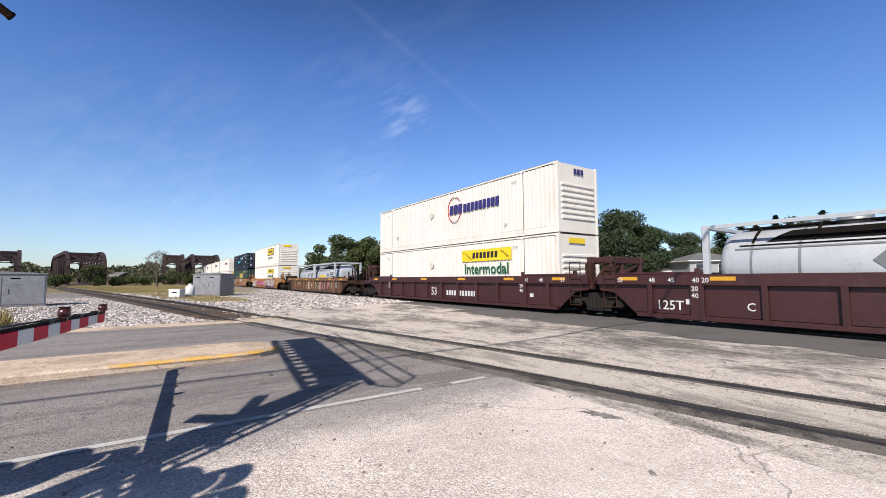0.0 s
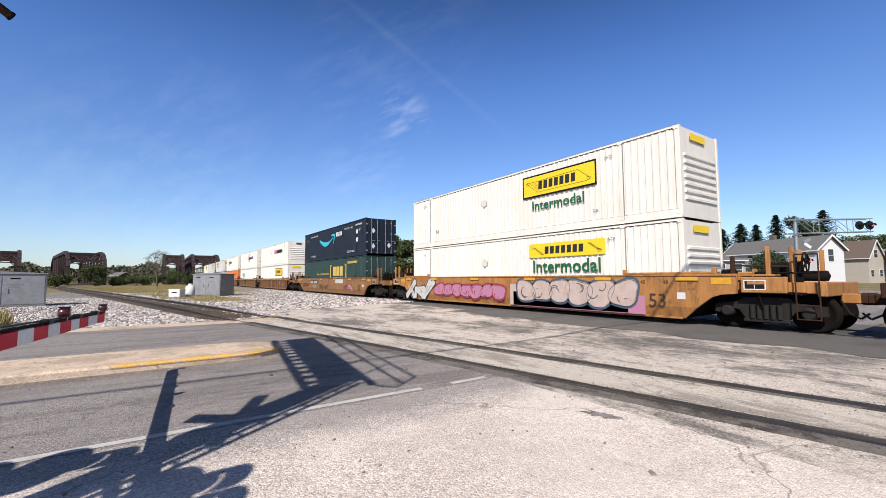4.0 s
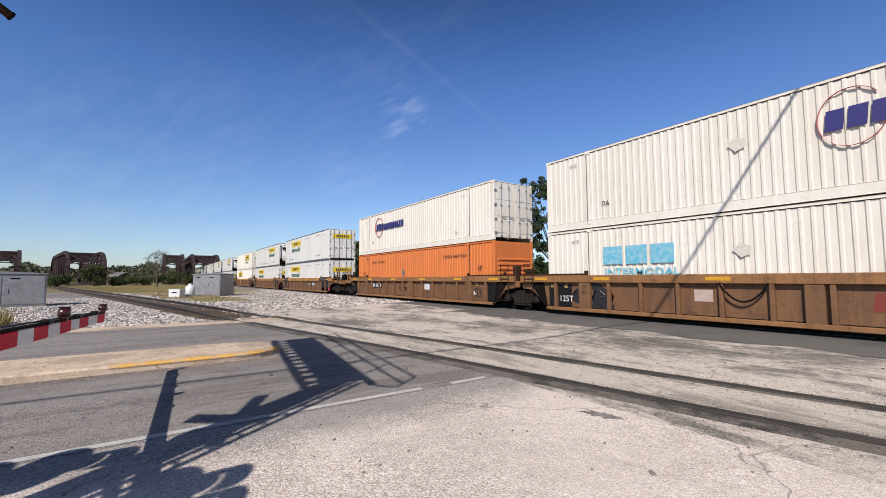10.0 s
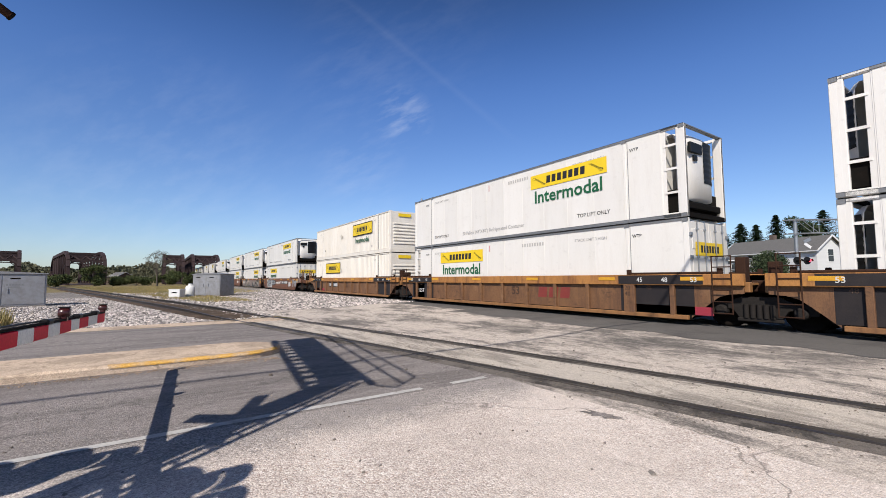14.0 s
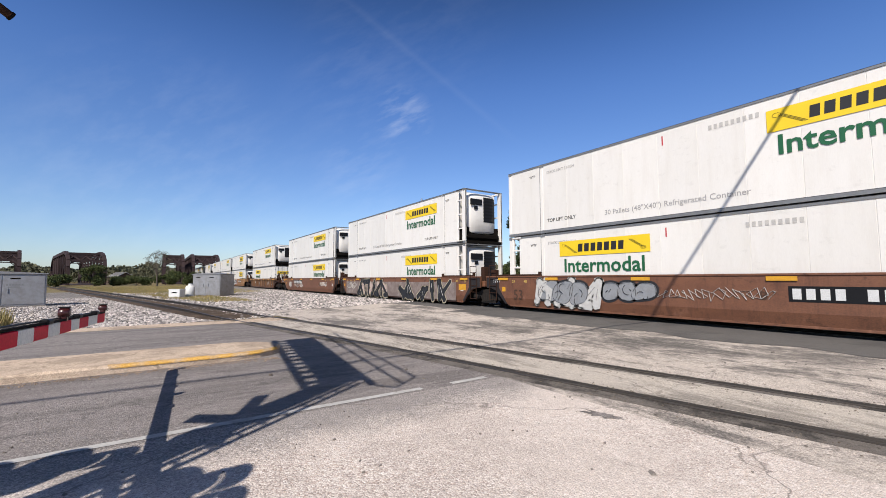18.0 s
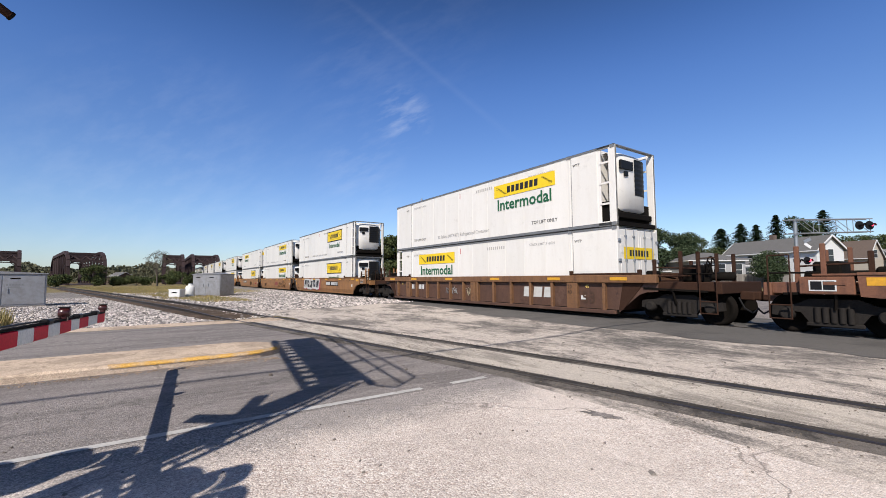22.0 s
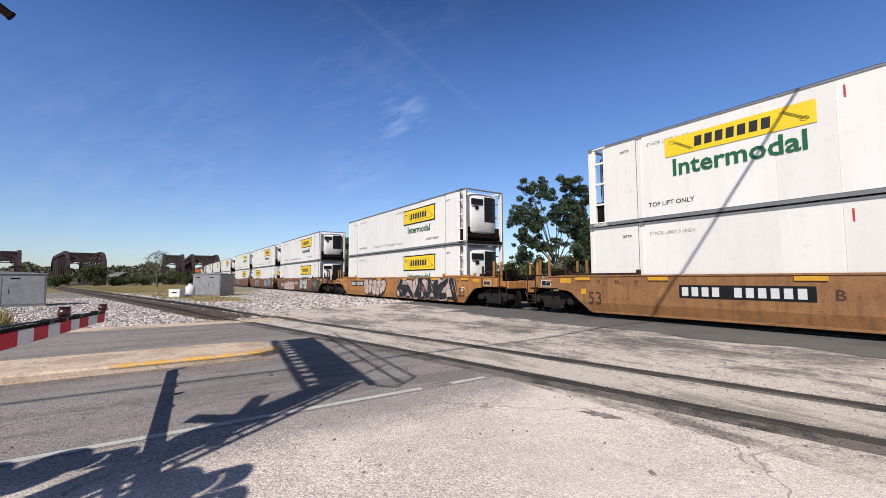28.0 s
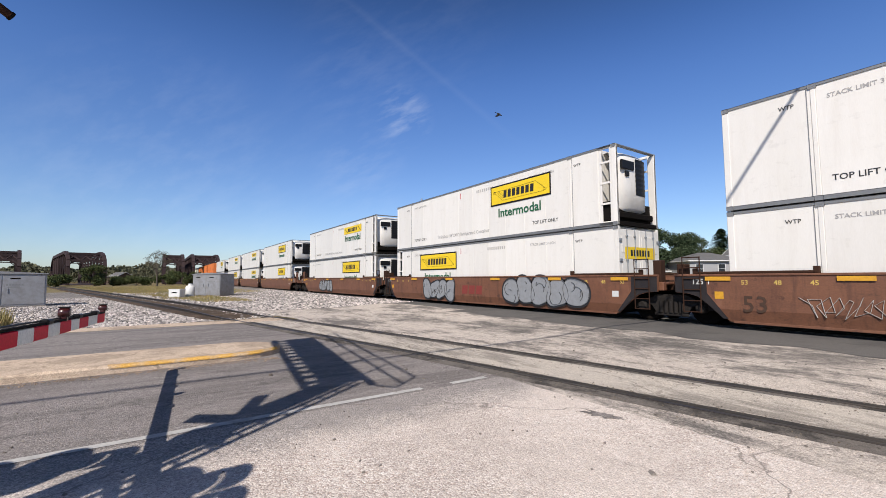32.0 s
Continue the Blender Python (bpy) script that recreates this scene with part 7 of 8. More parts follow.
def bridge(x, y, z, turn, width, high, long, panels, label):
    """A through truss: portals, chords, posts, braces, all members of their own."""
    b = new("truss_bridge")
    b.matrix_basis = pose(x, y, z, 0, 0, turn)
    tagged(b, label, "bridge", "truss bridges")
    p = long / panels
    arc = [(0.0, 0.0), (0.02, 0.52), (0.16, 0.72), (0.42, 0.86), (0.8, 0.95), (1.3, 1.0)]
    line = [(u * p, v * high) for u, v in arc] + [(long - u * p, v * high) for u, v in arc[::-1]]
    ht = [high * (0.965 if k in (1, panels - 1) else 1.0) for k in range(panels + 1)]
    for s in (-1, 1):
        yy = s * width / 2
        part("bottom_chord", Geo().box(-long, 0, yy - 0.35, yy + 0.35, -0.9, 0.3), M_TRUSS, b)
        for (u0, v0), (u1, v1) in zip(line, line[1:]):
            part("top_chord", Geo().bar((-u0, yy, v0), (-u1, yy, v1), 0.8, 0.95), M_TRUSS, b)
        for k in range(1, panels):
            part("post", Geo().bar((-k * p, yy, 0), (-k * p, yy, ht[k]), 0.5, 0.5), M_TRUSS, b)
            d0 = (-k * p, yy, ht[k]) if k < panels / 2 else (-k * p, yy, 0.0)
            d1 = (-(k + 1) * p, yy, 0.0) if k < panels / 2 else (-(k + 1) * p, yy, ht[k + 1] if k < panels - 1 else 0.4 * high)
            part("brace", Geo().bar(d0, d1, 0.4, 0.4), M_TRUSS, b)
    g = Geo().bar((-0.16 * p, -width / 2, 0.72 * high), (-0.16 * p, width / 2, 0.72 * high), 0.5, 0.5).bar((-0.42 * p, -width / 2, 0.86 * high), (-0.42 * p, width / 2, 0.86 * high), 0.4, 0.45)
    for j in range(6):
        ya, yb = -width / 2 + width * j / 6, -width / 2 + width * (j + 1) / 6
        g.bar((-(0.42 if j % 2 else 0.16) * p, ya, (0.86 if j % 2 else 0.72) * high), (-(0.16 if j % 2 else 0.42) * p, yb, (0.72 if j % 2 else 0.86) * high), 0.25)
    for s in (-1, 1):
        g.bar((-0.1 * p, s * width / 2, 0.6 * high), (-0.16 * p, s * (width / 2 - 1.6), 0.72 * high), 0.4)
    part("portal", g, M_TRUSS, b)
    for k in range(1, panels):
        g = Geo().bar((-k * p, -width / 2, ht[k]), (-k * p, width / 2, ht[k]), 0.5, 0.6)
        g.bar((-k * p, -width / 2, ht[k] - 1.5), (-k * p, width / 2, ht[k] - 1.5), 0.3, 0.35)
        m = 6
        for j in range(m):
            ya, yb = -width / 2 + width * j / m, -width / 2 + width * (j + 1) / m
            g.bar((-k * p, ya, ht[k] - (1.5 if j % 2 else 0)), (-k * p, yb, ht[k] - (0 if j % 2 else 1.5)), 0.18)
        for s in (-1, 1):
            g.bar((-k * p, s * width / 2, ht[k] - 3.0), (-k * p, s * (width / 2 - 1.6), ht[k] - 1.5), 0.3)
        part("portal" if k in (1, panels - 1) else "sway_frame", g, M_TRUSS, b)
    for k in range(1, panels - 1):
        part("lateral_brace", Geo().bar((-k * p, -width / 2, ht[k]), (-(k + 1) * p, width / 2, ht[k + 1]), 0.2).bar((-k * p, width / 2, ht[k]), (-(k + 1) * p, -width / 2, ht[k + 1]), 0.2), M_TRUSS, b)
    part("deck", Geo().box(-long, 0, -width / 2, width / 2, -0.7, -0.05), M_TRUSS, b)
    return b


bridge(-158, -17.2, 0.2, 12, 8.2, 9.6, 62, 8, "rust-brown steel through truss bridge over the river")
bridge(-158, -35.5, 0.2, 12, 8.2, 9.6, 62, 8, "rust-brown steel truss bridge at the field's edge")
bridge(-165, 13.6, 0.2, 0, 7.6, 10.0, 62, 8, "rust-brown steel truss bridge that the train comes through")
bridge(-168, 4.2, 0.2, 0, 5.4, 10.0, 62, 8, "rust-brown steel truss bridge on the next line")

# ---- crossing gate ----
M_RED = mat("gate_red_stripe", (0.62, 0.012, 0.04), 0.5, amount=0.2, spec=0.1)
M_GWHITE = mat("gate_white_stripe", (0.80, 0.80, 0.74), 0.5, amount=0.3, spec=0.15)
M_LAMP = mat("dark_red_lens", (0.045, 0.012, 0.012), 0.25, amount=0.1)
gate = tagged(new("crossing_gate"), "lowered red and white striped crossing gate arm", "crossing gate")
GA, GB = Vector((-2.6, -1.11, 1.14)), Vector((-7.95, -0.655, 0.998))
gd = (GB - GA).normalized()
gl = (GB - GA).length
gate.matrix_basis = Matrix.Translation(GA) @ Matrix.Rotation(math.atan2(gd.y, gd.x), 4, "Z") @ Matrix.Rotation(-math.asin(gd.z), 4, "Y")
cuts = [0.0, 0.47, 0.97, 1.4, 1.75, 2.15, 2.52, 2.9, 3.26, 3.62, 3.98, 4.34, 4.7, 5.06, gl]
for k, (c0, c1) in enumerate(zip(cuts, cuts[1:])):
    part("stripe", Geo().box(gl - c1, gl - c0, -0.02, 0.02, -0.062, 0.062, 0.006), M_RED if k % 2 == 0 else M_GWHITE, gate)
part("top_rail", Geo().bar((0, 0, 0.085), (gl, 0, 0.072), 0.045, 0.022), IRON, gate)
part("cable", Geo().bar((0, 0.03, 0.11), (gl - 0.5, 0.03, 0.09), 0.018, sides=6), BLACK, gate)
for x, r in ((gl - 0.05, 0.04), (gl - 1.95, 0.05)):
    lm = part("lamp", Geo().box(x - 0.03, x + 0.03, -0.03, 0.03, 0.06, 0.13, 0.01).lathe([(-0.05, r * 0.7), (-0.04, r), (0.04, r), (0.05, r * 0.7)], "y", 16, (x, 0, 0.10 + r)), M_LAMP, gate, "dark red gate lamp")
    part("cap", Geo().box(x - 0.025, x + 0.025, -0.05, 0.05, 0.10 + 2 * r, 0.115 + 2 * r, 0.005), BLACK, lm)
for x in (gl - 0.62, gl - 1.5, gl - 2.6):
    part("clamp", Geo().box(x, x + 0.16, -0.04, 0.04, 0.06, 0.115, 0.015), BLACK, gate)
part("pivot_arm", Geo().box(-0.9, 0.05, -0.05, 0.05, -0.13, 0.13), GALV, gate)
part("stand", Geo().bar((-0.35, 0.12, -1.2), (-0.35, 0.12, 0.35), 0.2, sides=12), GALV, gate)

# ---- trees ----
M_BARK = mat("grey_brown_bark", (0.077, 0.062, 0.048), 0.9, col2=(0.039, 0.031, 0.023), scale=4, stretch=(1, 1, 0.3), fine=0.25, bump=0.4)
M_LEAF = mat("dark_green_leaves", (0.033, 0.05, 0.024), 0.75, col2=(0.075, 0.095, 0.048), scale=1.2, amount=0.8, fine=0.3, fscale=6, spec=0.15)
M_LEAF2 = mat("olive_green_leaves", (0.045, 0.06, 0.022), 0.75, col2=(0.095, 0.105, 0.04), scale=0.8, amount=0.8, fine=0.3, fscale=5, spec=0.15)
M_NEEDLE = mat("conifer_needles", (0.012, 0.025, 0.011), 0.8, col2=(0.027, 0.04, 0.017), scale=1.5, amount=0.7, fine=0.3, spec=0.15)


def leaves(rnd, blobs, per, size, flat=0.75):
    """Small leaf sprays strewn through clumps."""
    vs, fs = [], []
    for (cx, cy, cz, r) in blobs:
        m = int(per * r * r)
        d = rnd.normal(size=(m, 3))
        d /= np.linalg.norm(d, axis=1)[:, None]
        rad = r * (0.35 + 0.75 * rnd.rand(m) ** 0.7)
        p = np.array([cx, cy, cz]) + d * rad[:, None] * np.array([1, 1, flat])
        for q in p:
            a = rnd.normal(size=3)
            a /= np.linalg.norm(a)
            b = np.cross(a, rnd.normal(size=3))
            b /= np.linalg.norm(b) + 1e-6
            s = size * (0.6 + 0.8 * rnd.rand())
            o = len(vs)
            vs += [tuple(q - a * s), tuple(q + b * s * 0.55), tuple(q + a * s), tuple(q - b * s * 0.55)]
            fs.append((o, o + 1, o + 2, o + 3))
    me = bpy.data.meshes.new("crown")
    me.from_pydata(vs, [], fs)
    return me


def tree(x, y, blobs, label, trunk=0.35, leaf=M_LEAF, per=90, size=0.16, seed=1, limbs=1, fork=0.3):
    """blobs: clumps of the crown, as offsets from the foot and a radius."""
    rnd = np.random.RandomState(seed)
    t = tagged(new("tree"), label, "tree", "trees behind the railway")
    t.matrix_basis = pose(x, y, gz(x, y) - 0.05)
    top = max(b[2] for b in blobs)
    g = Geo()
    mid = Vector((np.mean([b[0] for b in blobs]) * 0.4, np.mean([b[1] for b in blobs]) * 0.4, top * fork))
    g.bar((0, 0, 0), mid, trunk * 2, sides=10, taper=0.75)
    if limbs:
        for b in blobs[::limbs]:
            e = Vector((b[0], b[1], b[2]))
            k = mid + (e - mid) * 0.5 + Vector((rnd.uniform(-0.4, 0.4), rnd.uniform(-0.4, 0.4), 0.3))
            w = trunk * 0.55
            g.bar(mid - Vector((0, 0, 0.3)), k, w, sides=6, taper=0.7)
            g.bar(k, e, w * 0.7, sides=5, taper=0.3)
            for j in range(3):
                e2 = e + Vector(rnd.uniform(-1, 1, 3)) * b[3] * 0.8
                g.bar(k + (e - k) * 0.5, e2, w * 0.35, sides=4, taper=0.3)
    part("trunk", g, M_BARK, t)
    part("crown", leaves(rnd, blobs, per, size), leaf, t)
    return t


def place(px, depth):
    """Ground point at a bearing of px (in half-widths off the middle) and a distance ahead."""
    f, r = Vector((-math.cos(YAW), math.sin(YAW))), Vector((math.sin(YAW), math.cos(YAW)))
    p = f * depth + r * (px * depth)
    return p.x, p.y


def clumps(rnd, n, w, z0, z1, r0, r1, d=None):
    d = d or w
    out_ = []
    for k in range(n):
        u = rnd.rand()
        zz = z0 + (z1 - z0) * u
        sp = math.sin(math.pi * (0.12 + 0.8 * u)) ** 0.6
        a = rnd.rand() * 6.283
        out_.append((w * sp * math.cos(a) * rnd.rand() ** 0.5, d * sp * math.sin(a) * rnd.rand() ** 0.5, zz, r0 + (r1 - r0) * rnd.rand()))
    return out_


rs = np.random.RandomState(11)
fx, rx_ = Vector((-math.cos(YAW), math.sin(YAW))), Vector((math.sin(YAW), math.cos(YAW)))


def seen(blobs):
    """Clumps given across and along the view, turned into the world."""
    return [((rx_ * a + fx * b).x, (rx_ * a + fx * b).y, z, r) for a, b, z, r in blobs]


tx, ty = place(0.277, 50)
CROWN = [(-3.3, 12.2, 1.0), (-1.5, 12.7, 1.0), (-1.9, 11.2, 0.9), (1.0, 12.6, 1.1), (2.4, 11.9, 1.1), (2.6, 10.3, 1.1), (1.0, 10.5, 1.0), (0.0, 9.2, 1.2), (1.5, 8.4, 1.3),
         (3.0, 8.7, 1.0), (2.1, 6.8, 1.2), (-4.2, 9.7, 0.9), (-3.1, 9.1, 1.1), (-4.9, 8.4, 1.0), (-3.7, 7.7, 1.0), (-2.1, 8.2, 0.8), (-4.0, 6.5, 0.9), (-3.1, 5.6, 1.1),
         (-3.5, 4.2, 1.0), (-4.4, 3.3, 0.9), (-1.2, 5.1, 0.9), (2.1, 4.7, 1.1), (1.7, 3.5, 1.1), (3.5, 5.1, 0.9), (-1.7, 2.8, 0.9), (3.5, 3.3, 0.9)]
rc = random.Random(5)
blobs = []
for a, z, r in CROWN:
    blobs.append((a, rc.uniform(-1.5, 1.5), z, r * 0.8))
    for k in range(8):
        blobs.append((a + rc.uniform(-1, 1) * r * 1.5, rc.uniform(-1.9, 1.9), z + rc.uniform(-1.2, 1.0) * r, r * rc.uniform(0.28, 0.6)))
tree(tx, ty, seen(blobs), "tall dark green tree with an open forked crown", 0.26, M_LEAF, 560, 0.13, 3, limbs=13, fork=0.22)
for px, dep, w, h, n, sd, lf in ((0.43, 60, 3.8, 11.0, 20, 21, M_LEAF), (0.50, 63, 2.6, 10.0, 12, 22, M_LEAF), (0.36, 64, 3.0, 9.5, 12, 23, M_LEAF), (0.568, 85, 3.2, 9.6, 14, 24, M_LEAF), (0.627, 88, 2.6, 9.6, 9, 25, M_LEAF2)):
    x, y = place(px, dep)
    tree(x, y, clumps(np.random.RandomState(sd), n, w, 2.2, h, 1.4, 2.2), "dense dark green broadleaf tree", 0.3, lf, 330, 0.17, sd)
for px, dep, h, sd in ((0.30, 95, 4.0, 31), (0.22, 90, 3.6, 32), (0.16, 95, 3.6, 33), (0.10, 100, 3.8, 34)):
    x, y = place(px, dep)
    tree(x, y, clumps(np.random.RandomState(sd), 10, 4.5, 1.0, h, 1.2, 1.8), "low green thicket behind the railway", 0.2, M_LEAF2, 110, 0.26, sd)
for px, dep, w, h, n, sd in ((-0.29, 110, 4.0, 11.5, 14, 41), (-0.235, 105, 4.6, 12.3, 18, 42), (-0.18, 108, 4.6, 12.5, 18, 43), (-0.12, 104, 4.4, 12.2, 16, 44), (-0.07, 100, 3.6, 10.6, 14, 45), (-0.03, 98, 3.0, 8.4, 12, 46)):
    x, y = place(px, dep)
    tree(x, y, clumps(np.random.RandomState(sd), n, w, 2.2, h - 1.2, 1.6, 2.6), "dense green tree in the wood beyond the line", 0.3, M_LEAF2, 120, 0.3, sd)


def conifer(px, dep, h, r, seed):
    rnd = np.random.RandomState(seed)
    x, y = place(px, dep)
    t = tagged(new("conifer"), "dark green spruce with level branches", "tree", "conifers behind the houses")
    t.matrix_basis = pose(x, y, gz(x, y) - 0.05)
    part("trunk", Geo().bar((0, 0, 0), (0, 0, h), 0.4, sides=8, taper=0.1), M_BARK, t)
    vs, fs = [], []
    for k in range(52):
        u = (k + 1) / 53
        z = 1.6 + (h - 1.6) * u
        rr = r * (1 - u) ** 0.62 * (0.7 + 0.6 * rnd.rand())
        for j in range(14):
            a = rnd.rand() * 6.283
            for i in range(6):
                q = (i + 1) / 6
                c = np.array([math.cos(a) * rr * q, math.sin(a) * rr * q, z - 0.25 * rr * q * q + rnd.uniform(-0.1, 0.1)])
                s = 0.26 * (1.2 - 0.6 * q)
                d1, d2 = np.array([math.cos(a), math.sin(a), -0.3]), np.array([-math.sin(a), math.cos(a), rnd.uniform(-0.4, 0.4)])
                o = len(vs)
                vs += [tuple(c - d1 * s), tuple(c + d2 * s), tuple(c + d1 * s), tuple(c - d2 * s)]
                fs.append((o, o + 1, o + 2, o + 3))
    me = bpy.data.meshes.new("crown")
    me.from_pydata(vs, [], fs)
    part("crown", me, M_NEEDLE, t)


for px, dep, h, r, sd in ((0.671, 88, 11.8, 5.4, 56), (0.719, 92, 13.4, 4.6, 51), (0.756, 94, 13.4, 4.0, 52), (0.805, 95, 15.8, 4.2, 53), (0.92, 98, 17.4, 6.0, 54)):
    conifer(px, dep, h, r, sd)
for px, dep, w, h, n, sd in ((0.862, 98, 3.6, 16.6, 14, 61), (0.905, 100, 3.4, 15.0, 12, 66), (0.98, 118, 5.0, 13.6, 14, 62), (1.04, 115, 5.0, 13.4, 14, 63), (1.09, 112, 4.6, 12.6, 12, 64), (0.94, 120, 5.0, 14.0, 12, 65)):
    x, y = place(px, dep)
    tree(x, y, clumps(np.random.RandomState(sd), n, w, 2.6, h - 1.2, 1.4, 2.2), "green tree among the houses", 0.28, M_LEAF2 if sd != 61 else M_LEAF, 200, 0.2, sd)

# low trees and bushes by the bridges, and a far wooded bank
for px, dep, w, h, n, sd, lf in ((-0.835, 105, 2.3, 5.6, 10, 71, M_LEAF2), (-0.775, 110, 2.2, 2.9, 8, 72, M_LEAF2), (-0.735, 110, 2.4, 2.7, 8, 73, M_LEAF2), (-0.60, 120, 3.4, 4.2, 8, 74, M_LEAF2), (-0.665, 118, 3.0, 3.0, 8, 75, M_LEAF2), (-0.92, 100, 3.0, 2.8, 8, 76, M_LEAF2), (-0.645, 130, 2.6, 4.8, 8, 77, M_LEAF2)):
    x, y = place(px, dep)
    tree(x, y, clumps(np.random.RandomState(sd), n, w, 0.8, h - 0.8, 0.9, 1.5), "bushy green growth near the bridges", 0.18, lf, 300, 0.17, sd)
bx_, by_ = place(-0.685, 95)
tree(bx_, by_, seen([(-2.2, 0, 5.4, 0.9), (-1.2, 0, 7.0, 1.0), (0.2, 0, 7.7, 1.0), (1.4, 0, 7.2, 1.0), (2.4, 0, 5.8, 0.8), (0.9, 0, 5.6, 0.9), (-1.0, 0, 5.2, 0.9), (-2.6, 0, 6.4, 0.6), (0.0, 0, 6.4, 0.9)]), "small thin-leaved tree by the track", 0.16, mat("brownish_leaves", (0.077, 0.065, 0.039), 0.8, amount=0.6), 110, 0.13, 78, fork=0.35)


def woods(seed, px0, px1, dep, h0, h1, count):
    rnd = np.random.RandomState(seed)
    vs, fs = [], []
    for k in range(count):
        px = rnd.uniform(px0, px1)
        d = dep * rnd.uniform(0.9, 1.25)
        x, y = place(px, d)
        env = h0 + (h1 - h0) * (0.5 + 0.5 * math.sin(px * 23 + seed)) * (0.7 + 0.3 * math.sin(px * 61))
        z = env * rnd.rand() ** 0.6
        a, b = rnd.normal(size=3), rnd.normal(size=3)
        a /= np.linalg.norm(a)
        b = np.cross(a, b)
        b /= np.linalg.norm(b)
        s = rnd.uniform(0.35, 0.8) * dep / 220
        c = np.array([x, y, z])
        o = len(vs)
        vs += [tuple(c - a * s), tuple(c + b * s), tuple(c + a * s), tuple(c - b * s)]
        fs.append((o, o + 1, o + 2, o + 3))
    me = bpy.data.meshes.new("woods")
    me.from_pydata(vs, [], fs)
    return me


M_FAR = mat("far_woodland", (0.081, 0.085, 0.048), 0.9, col2=(0.104, 0.085, 0.052), scale=0.05, amount=0.8, fine=0.3, fscale=0.3)
tagged(part("woods", woods(81, -1.2, -0.18, 260, 7.5, 12.0, 30000), M_FAR), "far wooded river bank in early autumn colours", "woods", kind="stuff")
tagged(part("woods", woods(82, -0.2, 1.25, 170, 6.0, 9.5, 20000), M_FAR), "far trees behind the houses", "woods", kind="stuff")

# ---- houses ----
M_SIDING = mat("white_siding", (0.605, 0.605, 0.596), 0.6, amount=0.25, scale=1.0, stretch=(0.3, 0.3, 8), fine=0.05)
M_SIDING2 = mat("cream_siding", (0.385, 0.347, 0.293), 0.6, amount=0.3, scale=1.0, stretch=(0.3, 0.3, 8), fine=0.06)
M_SIDING3 = mat("grey_siding", (0.323, 0.323, 0.323), 0.6, amount=0.3, scale=1.0, stretch=(0.3, 0.3, 8), fine=0.06)
M_ROOF = mat("grey_shingles", (0.123, 0.119, 0.115), 0.9, col2=(0.077, 0.075, 0.073), scale=3, fine=0.25, bump=0.3)
M_ROOF2 = mat("brown_shingles", (0.115, 0.085, 0.069), 0.9, col2=(0.069, 0.054, 0.046), scale=3, fine=0.25, bump=0.3)
M_GLASS = mat("dark_window_glass", (0.03, 0.035, 0.04), 0.08, amount=0.2)
M_TRIM = mat("white_trim", (0.63, 0.63, 0.622), 0.5, amount=0.15)


def window(house, x, y, z, w, h, face):
    """A double-hung window on a wall that faces -y (face 0) or +x (face 1)."""
    rot = pose(x, y, z, 0, 0, 90 if face else 0)
    wd = part("window", Geo().box(-w / 2 - 0.08, w / 2 + 0.08, -0.05, 0.03, -0.08, h + 0.08, 0.01), M_TRIM, house, at=rot)
    part("pane", Geo().box(-w / 2, w / 2, -0.06, -0.045, 0, h / 2 - 0.03), M_GLASS, wd)
    part("pane", Geo().box(-w / 2, w / 2, -0.06, -0.045, h / 2 + 0.03, h), M_GLASS, wd)


